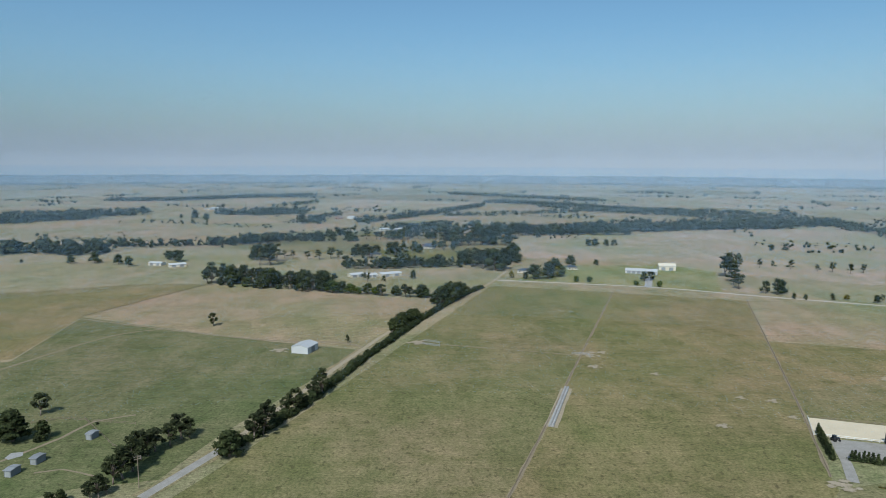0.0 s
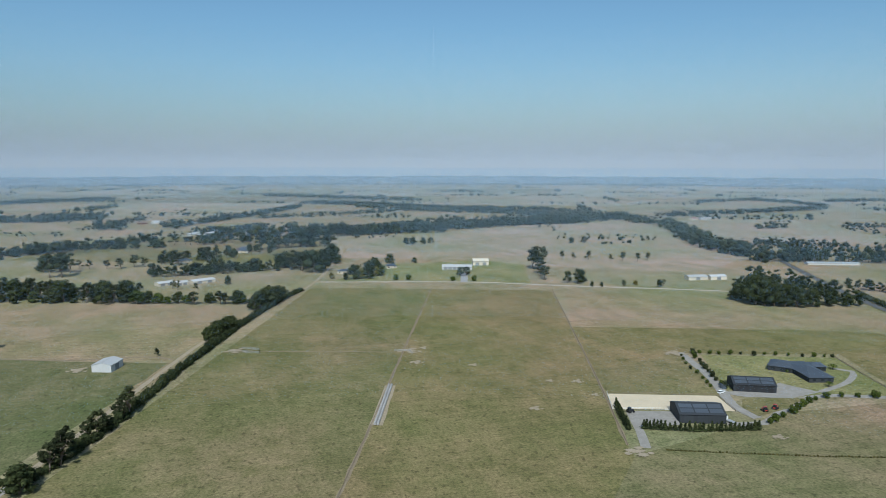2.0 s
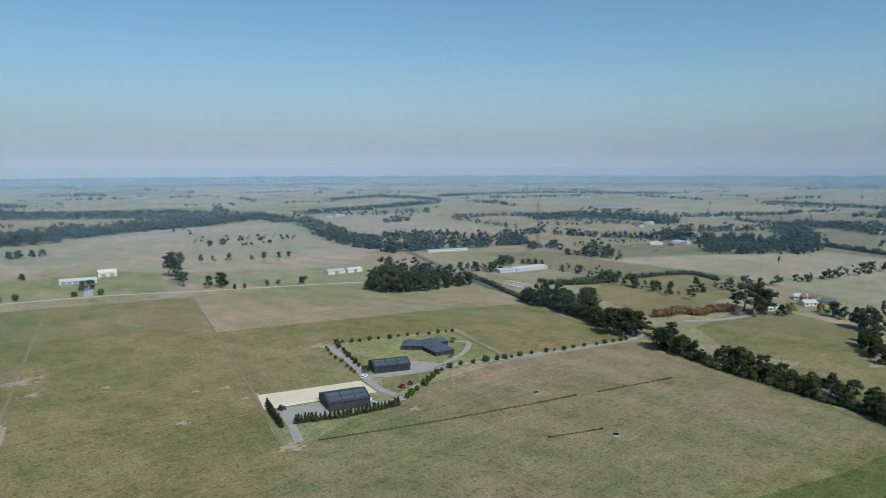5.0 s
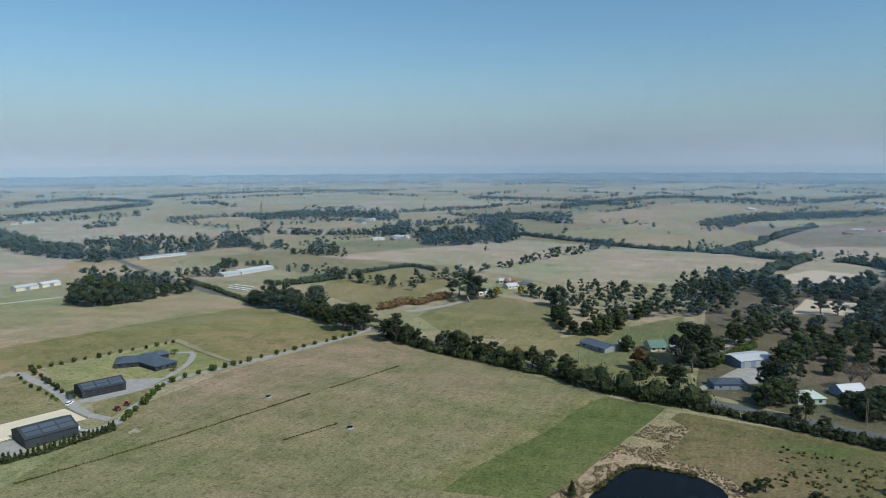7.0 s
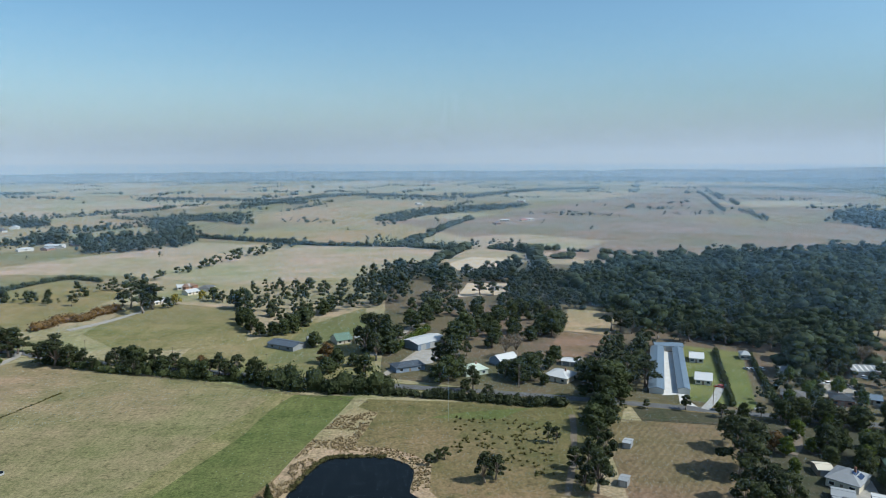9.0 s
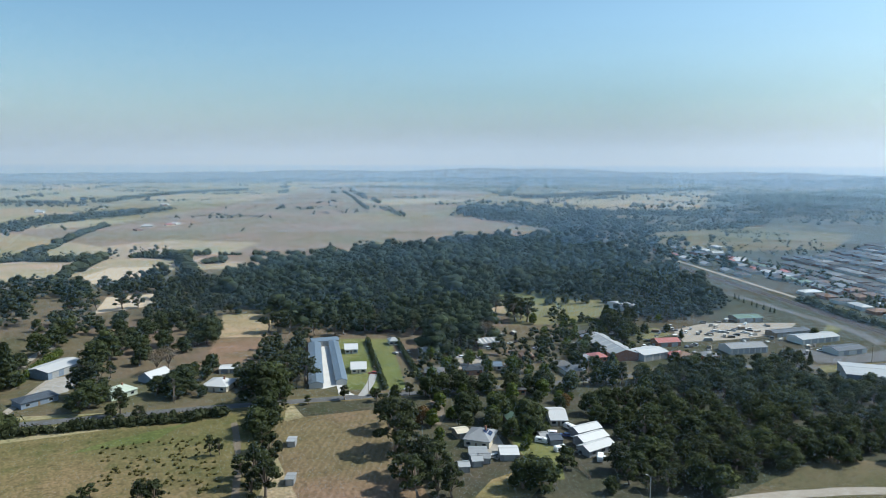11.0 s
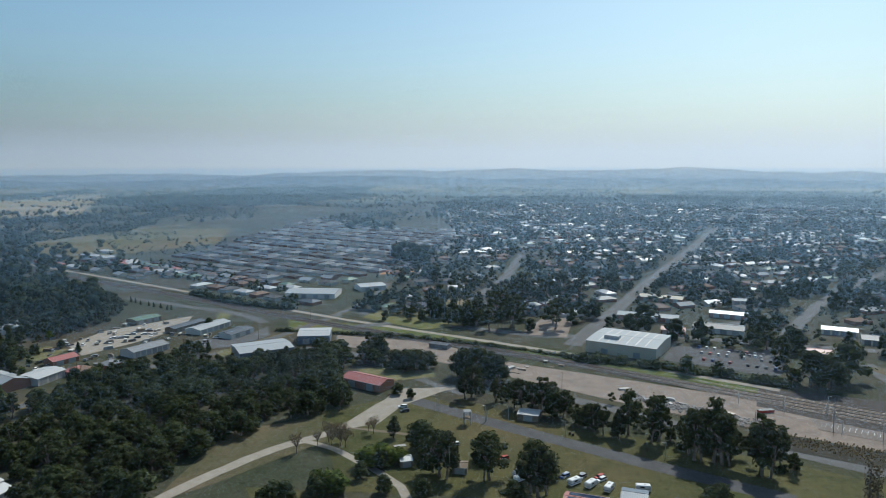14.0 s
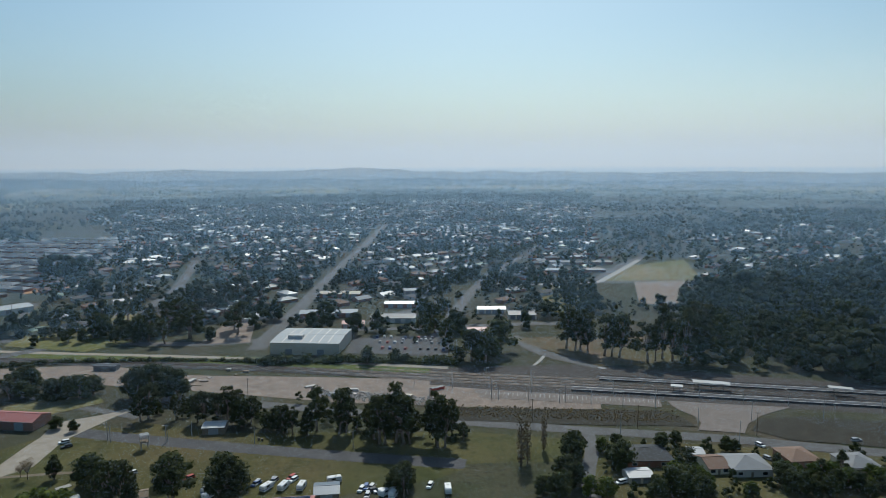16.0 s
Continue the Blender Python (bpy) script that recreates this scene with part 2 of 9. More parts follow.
G_DRY, G_GREEN, G_BARE = (0.26, 0.21, 0.115), (0.135, 0.145, 0.05), (0.33, 0.27, 0.19)
M = {
    "ground": grass_material("far_paddock", (0.3, 0.245, 0.168), (0.195, 0.178, 0.1), G_BARE, 0.45, None, 0.05),
    "field_green": grass_material("green_paddock", (0.218, 0.182, 0.1), (0.138, 0.131, 0.055), G_BARE, 0.65, None, 0.02),
    "field_mixed": grass_material("mixed_paddock", (0.228, 0.182, 0.096), (0.145, 0.13, 0.056), G_BARE, 0.5, None, 0.03),
    "field_dry": grass_material("dry_paddock", (0.222, 0.18, 0.11), (0.154, 0.137, 0.073), G_BARE, 0.3, None, 0.04),
    "field_tan": grass_material("tan_stubble", (0.308, 0.238, 0.156), (0.238, 0.19, 0.118), (0.38, 0.28, 0.185), 0.3, (-72, 4.0, 0.2), 0.03),
    "field_brown": grass_material("mown_brown_paddock", (0.19, 0.137, 0.09), (0.15, 0.112, 0.067), (0.22, 0.16, 0.11), 0.3, (-55, 2.6, 0.45), 0.0, 125.0),
    "plain": grass_material("bare_brown_plain", (0.215, 0.163, 0.126), (0.17, 0.136, 0.1), (0.25, 0.193, 0.15), 0.35),
    "dry_ground": grass_material("dry_bare_ground", (0.128, 0.1, 0.07), (0.08, 0.074, 0.045), (0.155, 0.118, 0.085), 0.4, None, 0.08),
    "dry_lawn": grass_material("dry_mown_lawn", (0.25, 0.23, 0.115), (0.165, 0.17, 0.068), G_BARE, 0.5),
    "stubble": grass_material("pale_stubble", (0.328, 0.268, 0.203), (0.252, 0.213, 0.158), (0.4, 0.32, 0.24), 0.3),
    "field_deep": grass_material("deep_green_paddock", (0.17, 0.157, 0.085), (0.1, 0.113, 0.048), G_BARE, 0.65),
    "lawn": grass_material("watered_lawn", (0.15, 0.155, 0.06), (0.09, 0.115, 0.038), G_BARE, 0.6),
    "lush": grass_material("lush_pasture", (0.128, 0.134, 0.052), (0.086, 0.103, 0.036), G_BARE, 0.7),
    "rough_grass": grass_material("rough_scrubby_grass", (0.165, 0.128, 0.068), (0.078, 0.086, 0.032), (0.18, 0.128, 0.08), 0.5, None, 0.08),
    # the south's backlit shade is put into these three darker ground colours
    "woodland_floor": grass_material("leaf_littered_shaded_soil", (0.064, 0.061, 0.045), (0.036, 0.044, 0.028), (0.085, 0.07, 0.054), 0.4, None, 0.06),
    "house_soil": grass_material("dry_shaded_garden_soil", (0.074, 0.066, 0.047), (0.043, 0.051, 0.028), (0.095, 0.077, 0.056), 0.5, None, 0.05),
    "camp_grass": grass_material("camp_grass_with_shade", (0.098, 0.086, 0.04), (0.058, 0.058, 0.025), (0.11, 0.085, 0.055), 0.6, None, 0.03),
    "gravel": earth_material("grey_gravel", (0.36, 0.34, 0.31), (0.27, 0.25, 0.22)),
    "pale_gravel": earth_material("pale_limestone_gravel", (0.36, 0.325, 0.275), (0.27, 0.236, 0.195)),
    "bright_gravel": earth_material("bright_crushed_rock", (0.52, 0.47, 0.4), (0.4, 0.355, 0.3)),
    "sand": earth_material("arena_sand", (0.66, 0.56, 0.40), (0.58, 0.49, 0.35), 0.1),
    "tan_sand": earth_material("tan_arena_sand", (0.5, 0.41, 0.3), (0.42, 0.34, 0.245), 0.1),
    "pale_dirt": earth_material("pale_trampled_dirt", (0.41, 0.345, 0.25), (0.31, 0.255, 0.175), 0.5),
    "worn_dirt": earth_material("worn_track_dirt", (0.3, 0.24, 0.16), (0.225, 0.18, 0.118), 0.5),
    "yard_dirt": earth_material("pale_railway_yard_dirt", (0.315, 0.252, 0.208), (0.185, 0.152, 0.13), 0.16),
    "dirt": earth_material("bare_dirt", (0.205, 0.168, 0.125), (0.14, 0.113, 0.083)),
    "ballast": earth_material("rail_ballast", (0.095, 0.082, 0.075), (0.05, 0.045, 0.042), 0.4, 0.95, 6.0),
    "dark_soil": earth_material("dark_mottled_soil", (0.055, 0.05, 0.038), (0.03, 0.029, 0.023), 0.2, 0.95, 2.0),
    "asphalt": earth_material("worn_asphalt", (0.105, 0.105, 0.11), (0.06, 0.06, 0.065), 0.15, 0.85),
    "road_asphalt": earth_material("pale_road_seal", (0.135, 0.134, 0.135), (0.09, 0.09, 0.092), 0.12, 0.85),
    "pink_asphalt": earth_material("faded_pink_asphalt", (0.23, 0.2, 0.18), (0.165, 0.142, 0.128), 0.2),
    "pale_concrete": earth_material("pale_new_concrete", (0.60, 0.58, 0.55), (0.5, 0.48, 0.45), 0.2, 0.85),
    "concrete": earth_material("concrete", (0.40, 0.39, 0.375), (0.30, 0.29, 0.275), 0.3, 0.85),
    "orange_soil": earth_material("orange_subsoil", (0.50, 0.28, 0.15), (0.38, 0.20, 0.10), 0.1),
    "gum": leaf_material("eucalypt_leaves", (0.028, 0.038, 0.02), (0.07, 0.083, 0.042), (0.056, 0.062, 0.037)),
    # eucalypt leaves again, darkened: the backlit woods' shade is in the colour
    "forest": leaf_material("shaded_gum_leaves", (0.022, 0.036, 0.022), (0.05, 0.068, 0.04), (0.045, 0.054, 0.034)),
    "dark": leaf_material("cypress_foliage", (0.029, 0.041, 0.019), (0.071, 0.086, 0.039)),
    "bright": leaf_material("garden_tree_leaves", (0.045, 0.07, 0.016), (0.11, 0.14, 0.035)),
    "yellow": leaf_material("yellowing_leaves", (0.13, 0.12, 0.02), (0.25, 0.21, 0.04)),
    "russet": leaf_material("russet_leaves", (0.11, 0.07, 0.03), (0.19, 0.12, 0.055)),
    "twig": leaf_material("bare_twigs", (0.11, 0.085, 0.065), (0.19, 0.155, 0.125)),
    "reed": leaf_material("dry_reeds", (0.19, 0.145, 0.09), (0.34, 0.27, 0.18)),
    "tuft": leaf_material("rush_tufts", (0.05, 0.055, 0.02), (0.14, 0.12, 0.05)),
    "bark": earth_material("eucalypt_bark", (0.30, 0.25, 0.20), (0.17, 0.13, 0.10), 1.0, 0.9, 8.0),
    "white": paint_material("white_steel_sheet", (0.49, 0.49, 0.485), 0.5, 0.0, 0.15, 0.76),
    "pale_roof": paint_material("pale_flat_roof", (0.42, 0.44, 0.45), 0.6, 0.0, 0.3),
    "zinc": paint_material("zincalume_sheet", (0.36, 0.37, 0.375), 0.5, 0.25, 0.3, 0.76),
    "grey": paint_material("grey_steel_sheet", (0.24, 0.247, 0.255), 0.65, 0.0, 0.3, 0.76),
    "slate": paint_material("slate_grey_sheet", (0.07, 0.084, 0.104), 0.55, 0.0, 0.25, 0.76),
    "charcoal": paint_material("charcoal_steel_sheet", (0.045, 0.05, 0.057), 0.65, 0.0, 0.25, 0.76),
    "blue": paint_material("pale_blue_sheet", (0.13, 0.17, 0.215), 0.45, 0.0, 0.25, 0.76),
    "green_roof": paint_material("green_steel_sheet", (0.13, 0.20, 0.15), 0.5, 0.0, 0.3, 0.76),
    "pale_green": paint_material("pale_green_sheet", (0.50, 0.56, 0.46), 0.5, 0.0, 0.25, 0.76),
    "red_roof": paint_material("faded_red_sheet", (0.36, 0.13, 0.115), 0.5, 0.0, 0.3, 0.76),
    "tile_brown": paint_material("brown_roof_tiles", (0.21, 0.14, 0.105), 0.75, 0.0, 0.4, 0.33),
    "tile_grey": paint_material("grey_roof_tiles", (0.12, 0.118, 0.118), 0.85, 0.0, 0.4, 0.33),
    "cream": paint_material("cream_weatherboard", (0.60, 0.54, 0.43), 0.7, 0.0, 0.25),
    "brick": paint_material("red_brick", (0.30, 0.155, 0.105), 0.85, 0.0, 0.35),
    "render": paint_material("pale_render", (0.62, 0.60, 0.56), 0.8, 0.0, 0.25),
    "blue_wall": paint_material("blue_grey_wall", (0.20, 0.25, 0.32), 0.6, 0.0, 0.25),
    "timber": paint_material("weathered_timber", (0.24, 0.19, 0.14), 0.85, 0.0, 0.4),
    "dark_steel": paint_material("dark_steel", (0.06, 0.06, 0.065), 0.5, 0.4, 0.2),
    "rail": paint_material("worn_rail_steel", (0.30, 0.26, 0.23), 0.35, 0.8, 0.3),
    "rubber": paint_material("tyre_rubber", (0.025, 0.025, 0.026), 0.85, 0.0, 0.2),
    "panel": paint_material("solar_panel", (0.025, 0.04, 0.09), 0.18, 0.0, 0.1),
    "paint_red": paint_material("red_paint", (0.42, 0.05, 0.035), 0.35, 0.0, 0.1),
    "paint_blue": paint_material("blue_paint", (0.06, 0.12, 0.32), 0.35, 0.0, 0.1),
    "paint_silver": paint_material("silver_paint", (0.42, 0.43, 0.45), 0.3, 0.4, 0.1),
    "paint_black": paint_material("black_paint", (0.025, 0.026, 0.03), 0.3, 0.0, 0.1),
    "paint_white": paint_material("white_paint", (0.78, 0.78, 0.77), 0.35, 0.0, 0.1),
    "glass": glass_material("window_glass"),
}
water, water_nt, water_b = base_material("pond_water", 0.12, 0.0, 0.06)
water_b.inputs["Base Color"].default_value = (0.006, 0.008, 0.009, 1)
bumped(water_nt, water_b, noise_node(water_nt, water_nt.nodes.new("ShaderNodeNewGeometry").outputs["Position"], 0.8, 3.0), 0.15, 0.05)
M["water"] = water


# ---- building blocks ----
rnd = random.Random(7)
U, V = Vector((0.949, -0.316)), Vector((0.316, 0.949))  # the paddock grid's axes


class Shape:
    """Gathers verts and faces for one mesh."""

    def __init__(self):
        self.v, self.f = [], []

    def add(self, verts, faces):
        n = len(self.v)
        self.v += [tuple(p) for p in verts]
        self.f += [tuple(n + i for i in face) for face in faces]
        return self

    def box(self, x, y, z, sx, sy, sz, turn=0.0, top=1.0):
        """A box on z, sx by sy by sz, narrowed at the top."""
        c, s = math.cos(turn), math.sin(turn)
        pts = []
        for h, k in ((0, 1.0), (sz, top)):
            for a, b in ((-1, -1), (1, -1), (1, 1), (-1, 1)):
                px, py = a * sx / 2 * k, b * sy / 2 * k
                pts.append((x + c * px - s * py, y + s * px + c * py, z + h))
        return self.add(pts, [(3, 2, 1, 0), (4, 5, 6, 7), (0, 1, 5, 4), (1, 2, 6, 5), (2, 3, 7, 6), (3, 0, 4, 7)])

    def tube(self, points, radii, sides=6):
        rings = []
        for i, p in enumerate(points):
            p = Vector(p)
            a = Vector(points[max(0, i - 1)])
            b = Vector(points[min(len(points) - 1, i + 1)])
            d = (b - a).normalized()
            u = d.orthogonal().normalized()
            w = d.cross(u)
            rings.append([p + (u * math.cos(k * math.tau / sides) + w * math.sin(k * math.tau / sides)) * radii[i] for k in range(sides)])
        verts = [q for r in rings for q in r]
        faces = [(i * sides + k, i * sides + (k + 1) % sides, (i + 1) * sides + (k + 1) % sides, (i + 1) * sides + k)
                 for i in range(len(points) - 1) for k in range(sides)]
        faces += [tuple(reversed(range(sides))), tuple((len(points) - 1) * sides + k for k in range(sides))]
        return self.add(verts, faces)

    def mesh(self, name, material, smooth=False):
        me = bpy.data.meshes.new(name)
        me.from_pydata(self.v, [], self.f)
        me.materials.append(material)
        if smooth:
            me.polygons.foreach_set("use_smooth", [True] * len(me.polygons))
        me.update()
        return me


def part(name, shape, material, parent=None, label=""):
    """One mesh object, under a thing or a part."""
    me = shape.mesh(name, material) if isinstance(shape, Shape) else shape
    ob = new(name, me)
    if parent is not None:
        ob.parent = parent
    if label:
        tagged(ob, label)
    return ob


def thing(name, x, y, turn=0.0, label="", category="", group="", z=0.0):
    root = new(name)
    root.empty_display_size = 0.5
    root.matrix_basis = pose(x, y, z, 0, 0, turn)
    return tagged(root, label, category, group)


BUILT = []  # (x, y, radius) kept free of trees and houses


def clear(x, y, pad):
    return all((x - a) ** 2 + (y - b) ** 2 > (r + pad) ** 2 for a, b, r in BUILT)


def inside(p, poly):
    hit = False
    for (x0, y0), (x1, y1) in zip(poly, poly[1:] + poly[:1]):
        if (y0 > p[1]) != (y1 > p[1]) and p[0] < (x1 - x0) * (p[1] - y0) / (y1 - y0) + x0:
            hit = not hit
    return hit


LAYER = [0]


def next_layer():
    """Each sheet of ground cover lies a little above the one before."""
    LAYER[0] += 1
    return 0.03 + 0.002 * LAYER[0]


def ground_patch(name, corners, material, label, category="ground", z=None):
    """A sheet of ground cover with a gently wandering edge."""
    z = next_layer() if z is None else z
    pts = []
    n = len(corners)
    for i in range(n):
        a, b = Vector(corners[i]), Vector(corners[(i + 1) % n])
        steps = max(1, min(24, int((b - a).length / 18)))
        side = (b - a).orthogonal().normalized()
        for k in range(steps):
            p = a.lerp(b, k / steps)
            wob = 1.1 * noise.noise((p.x * 0.06, p.y * 0.06, 3.1)) if k else 0
            pts.append(p + side * wob)
    co, _, tri, _, _, _ = delaunay_2d_cdt(pts, [], [list(range(len(pts)))], 1, 1e-4)
    me = bpy.data.meshes.new(name)
    me.from_pydata([(p.x, p.y, z) for p in co], [], [tuple(t) for t in tri])
    me.materials.append(material)
    return tagged(new(name, me), label, category, kind="structure")


def smooth_line(points, step=6.0):
    """Points along a smooth line through the given ones."""
    pts = [Vector(p) for p in points]
    out = []
    for i in range(len(pts) - 1):
        p0, p1, p2, p3 = pts[max(0, i - 1)], pts[i], pts[i + 1], pts[min(len(pts) - 1, i + 2)]
        n = max(1, int((p2 - p1).length / step))
        for k in range(n):
            t = k / n
            out.append(0.5 * (2 * p1 + (p2 - p0) * t + (2 * p0 - 5 * p1 + 4 * p2 - p3) * t * t + (3 * p1 - p0 - 3 * p2 + p3) * t ** 3))
    out.append(pts[-1])
    return out


def strip(name, points, width, material, label, category="road", ragged=0.0, kind="structure", keep=True):
    """A ribbon along a line: road, track, verge."""
    z = next_layer()
    line = smooth_line(points)
    if keep:
        BUILT.extend((p.x, p.y, width / 2 + 0.5) for p in line[::2])
    s = Shape()
    verts, faces = [], []
    for i, p in enumerate(line):
        d = (line[min(i + 1, len(line) - 1)] - line[max(i - 1, 0)]).normalized()
        side = Vector((-d.y, d.x))
        wl = width / 2 + ragged * noise.noise((p.x * 0.11, p.y * 0.11, 1.0))
        wr = width / 2 + ragged * noise.noise((p.x * 0.11, p.y * 0.11, 9.0))
        a, b = p + side * wl, p - side * wr
        verts += [(a.x, a.y, z), (b.x, b.y, z)]
        if i:
            faces.append((2 * i - 2, 2 * i - 1, 2 * i + 1, 2 * i))
    s.add(verts, faces)
    return tagged(part(name, s, material), label, category, kind=kind)


def blob(name, x, y, rx, ry, material, label, category="ground", seed=0, z=None):
    """An irregular patch on the ground with a frayed edge."""
    r = random.Random(seed + int(x * 7 + y * 13))
    pts = []
    for k in range(60):
        t = math.tau * k / 60
        w = 1 + 0.4 * noise.noise((x + 2 * math.cos(t), y + 2 * math.sin(t), 0.5)) + r.uniform(-0.34, 0.3)
        pts.append((x + rx * w * math.cos(t), y + ry * w * math.sin(t)))
    return ground_patch(name, pts, material, label, category, z)


# ---- plants ----
def clump_cloud(r, centres, leaf, per, core=True, rows=4, cols=7, hull=(0.6, 0.92)):
    """Leaf sprays over lumpy clumps: (centre, radii) each."""
    s = Shape()
    for (cx, cy, cz), (rx, ry, rz) in centres:
        if core:
            verts, faces = [], []
            for i in range(rows + 1):
                for k in range(cols):
                    th, ph = math.pi * i / rows, math.tau * (k + 0.5 * (i % 2)) / cols
                    d = r.uniform(*hull)
                    verts.append((cx + rx * d * math.sin(th) * math.cos(ph), cy + ry * d * math.sin(th) * math.sin(ph), cz + rz * d * math.cos(th)))
            for i in range(rows):
                for k in range(cols):
                    faces.append((i * cols + k, (i + 1) * cols + k, (i + 1) * cols + (k + 1) % cols, i * cols + (k + 1) % cols))
            s.add(verts, faces)
        for _ in range(per):
            z = r.uniform(-0.8, 1)
            ph = r.uniform(0, math.tau)
            q = math.sqrt(1 - z * z)
            n = Vector((q * math.cos(ph), q * math.sin(ph), z))
            rad = r.uniform(0.66, 1.22)
            c = Vector((cx + rx * rad * n.x, cy + ry * rad * n.y, cz + rz * rad * n.z))
            n = (n + Vector((r.gauss(0, 0.5), r.gauss(0, 0.5), r.gauss(0.2, 0.5)))).normalized()
            u = n.orthogonal().normalized()
            u.rotate(Matrix.Rotation(r.uniform(0, math.tau), 3, n))
            w = n.cross(u)
            l, b = leaf * r.uniform(0.6, 1.4), leaf * r.uniform(0.4, 0.9)
            s.add([c - u * l - n * 0.2 * l, c - w * b, c + u * l - n * 0.2 * l, c + w * b], [(0, 1, 2, 3)])
    return s


LEVELS = {0: (13, 60, 4, 6, 1.1), 1: (8, 22, 3, 6, 1.32), 2: (6, 8, 3, 6, 1.38), 3: (4, 3, 3, 5, 1.45), 4: (2, 1, 3, 4, 1.9), 5: (1, 0, 3, 4, 2.5)}  # clumps, sprays, core rows and columns, clump size


def gum_shapes(seed, level=0):
    """A eucalypt 16 m tall: forked trunk and limbs, open irregular crown in separate clumps."""
    r = random.Random(seed)
    n, sprays, rows, cols, size = LEVELS[level]
    t = Shape()
    lean = (r.uniform(-0.8, 0.8), r.uniform(-0.8, 0.8))
    fork = r.uniform(2.6, 4.2)
    t.tube([(0, 0, -0.3), (lean[0] * 0.4, lean[1] * 0.4, fork * 0.5), (lean[0], lean[1], fork)], [0.5, 0.38, 0.32], 7 if level == 0 else 5)
    clumps = []
    lop = (r.uniform(-1.2, 1.2), r.uniform(-1.2, 1.2))
    for i in range(n):
        a = i * 2.4 + r.uniform(-0.5, 0.5)
        step = (i + 0.5) / n
        out = (4.0 - 2.6 * step ** 1.6) * r.uniform(0.5, 1.15)
        z = 4.6 + 9.2 * step + r.uniform(-1.0, 1.0)
        c = (lean[0] + lop[0] * step + out * math.cos(a), lean[1] + lop[1] * step + out * math.sin(a), z)
        rad = r.uniform(0.85, 2.0) * size * (0.92 if level == 0 else 1.0)
        clumps.append((c, (rad * r.uniform(0.9, 1.25), rad * r.uniform(0.9, 1.25), rad * r.uniform(0.6, 0.9))))
        if level == 0 or (level == 1 and i % 2 == 0):
            t.tube([(lean[0], lean[1], fork - 0.3), (lean[0] + (c[0] - lean[0]) * 0.5, lean[1] + (c[1] - lean[1]) * 0.5, fork + (z - fork) * 0.62), c],
                   [0.24, 0.15, 0.06], 4)
    return t, clump_cloud(r, clumps, (0.55, 0.72, 0.8, 1.0, 1.4, 1.4)[level], sprays, True, rows, cols, (0.6, 0.92) if level < 2 else (0.55, 1.05))


def round_shapes(seed, level=0):
    """A dense broad tree 12 m tall with foliage nearly to the ground."""
    r = random.Random(seed)
    n, sprays, rows, cols, size = LEVELS[level]
    t = Shape().tube([(0, 0, -0.3), (0.1, 0.1, 2), (0, 0, 6)], [0.45, 0.35, 0.2], 7 if level == 0 else 5)
    clumps = []
    for i in range(n):
        step = (i + 0.5) / n
        a = i * 2.4 + r.uniform(-0.4, 0.4)
        out = 3.0 * math.sqrt(max(0.05, 1 - (step * 1.02) ** 2)) * r.uniform(0.55, 1.2)
        rad = r.uniform(1.2, 2.2) * size
        clumps.append(((out * math.cos(a), out * math.sin(a), 2.0 + 7.8 * step), (rad, rad * r.uniform(0.85, 1.15), rad * r.uniform(0.7, 0.95))))
        if level < 2:
            t.tube([(0, 0, 2 + 3 * step), (out * math.cos(a) * 0.7, out * math.sin(a) * 0.7, 2.4 + 7 * step)], [0.16, 0.05], 4)
    return t, clump_cloud(r, clumps, (0.55, 0.72, 0.8, 1.0, 1.4, 1.4)[level], sprays, True, rows, cols, (0.6, 0.92) if level < 2 else (0.55, 1.05))


def cone_shapes(seed, level=0):
    """A conifer 12 m tall in drooping tiers."""
    r = random.Random(seed)
    t = Shape().tube([(0, 0, -0.3), (0, 0, 5), (0, 0, 11.4)], [0.32, 0.22, 0.04], 6)
    clumps = []
    n = 6 if level else 11
    for i in range(n):
        step = (i + 0.3) / n
        rad = 2.9 * (1 - step) + 0.45
        a = r.uniform(0, math.tau)
        clumps.append(((0.25 * rad * math.cos(a), 0.25 * rad * math.sin(a), 1.4 + 10.2 * step), (rad * r.uniform(0.9, 1.1), rad, 1.3)))
    return t, clump_cloud(r, clumps, 0.6, 22 if level else 60)


def poplar_shapes(seed, level=0):
    """A columnar poplar 16 m tall, thin and nearly bare."""
    r = random.Random(seed)
    t = Shape().tube([(0, 0, -0.3), (0.1, 0, 6), (0, 0, 15)], [0.32, 0.22, 0.04], 6)
    for i in range(26):
        z = r.uniform(1.5, 12)
        a = r.uniform(0, math.tau)
        o = r.uniform(0.6, 1.3)
        t.tube([(0, 0, z), (o * math.cos(a), o * math.sin(a), z + 1.5), (o * 1.2 * math.cos(a), o * 1.2 * math.sin(a), z + 3.4)], [0.08, 0.05, 0.02], 3)
    clumps = [((0.3 * math.cos(i * 2.4), 0.3 * math.sin(i * 2.4), 2.2 + i * 1.5), (1.15, 1.15, 1.5)) for i in range(9)]
    return t, clump_cloud(r, clumps, 0.42, 30, False)


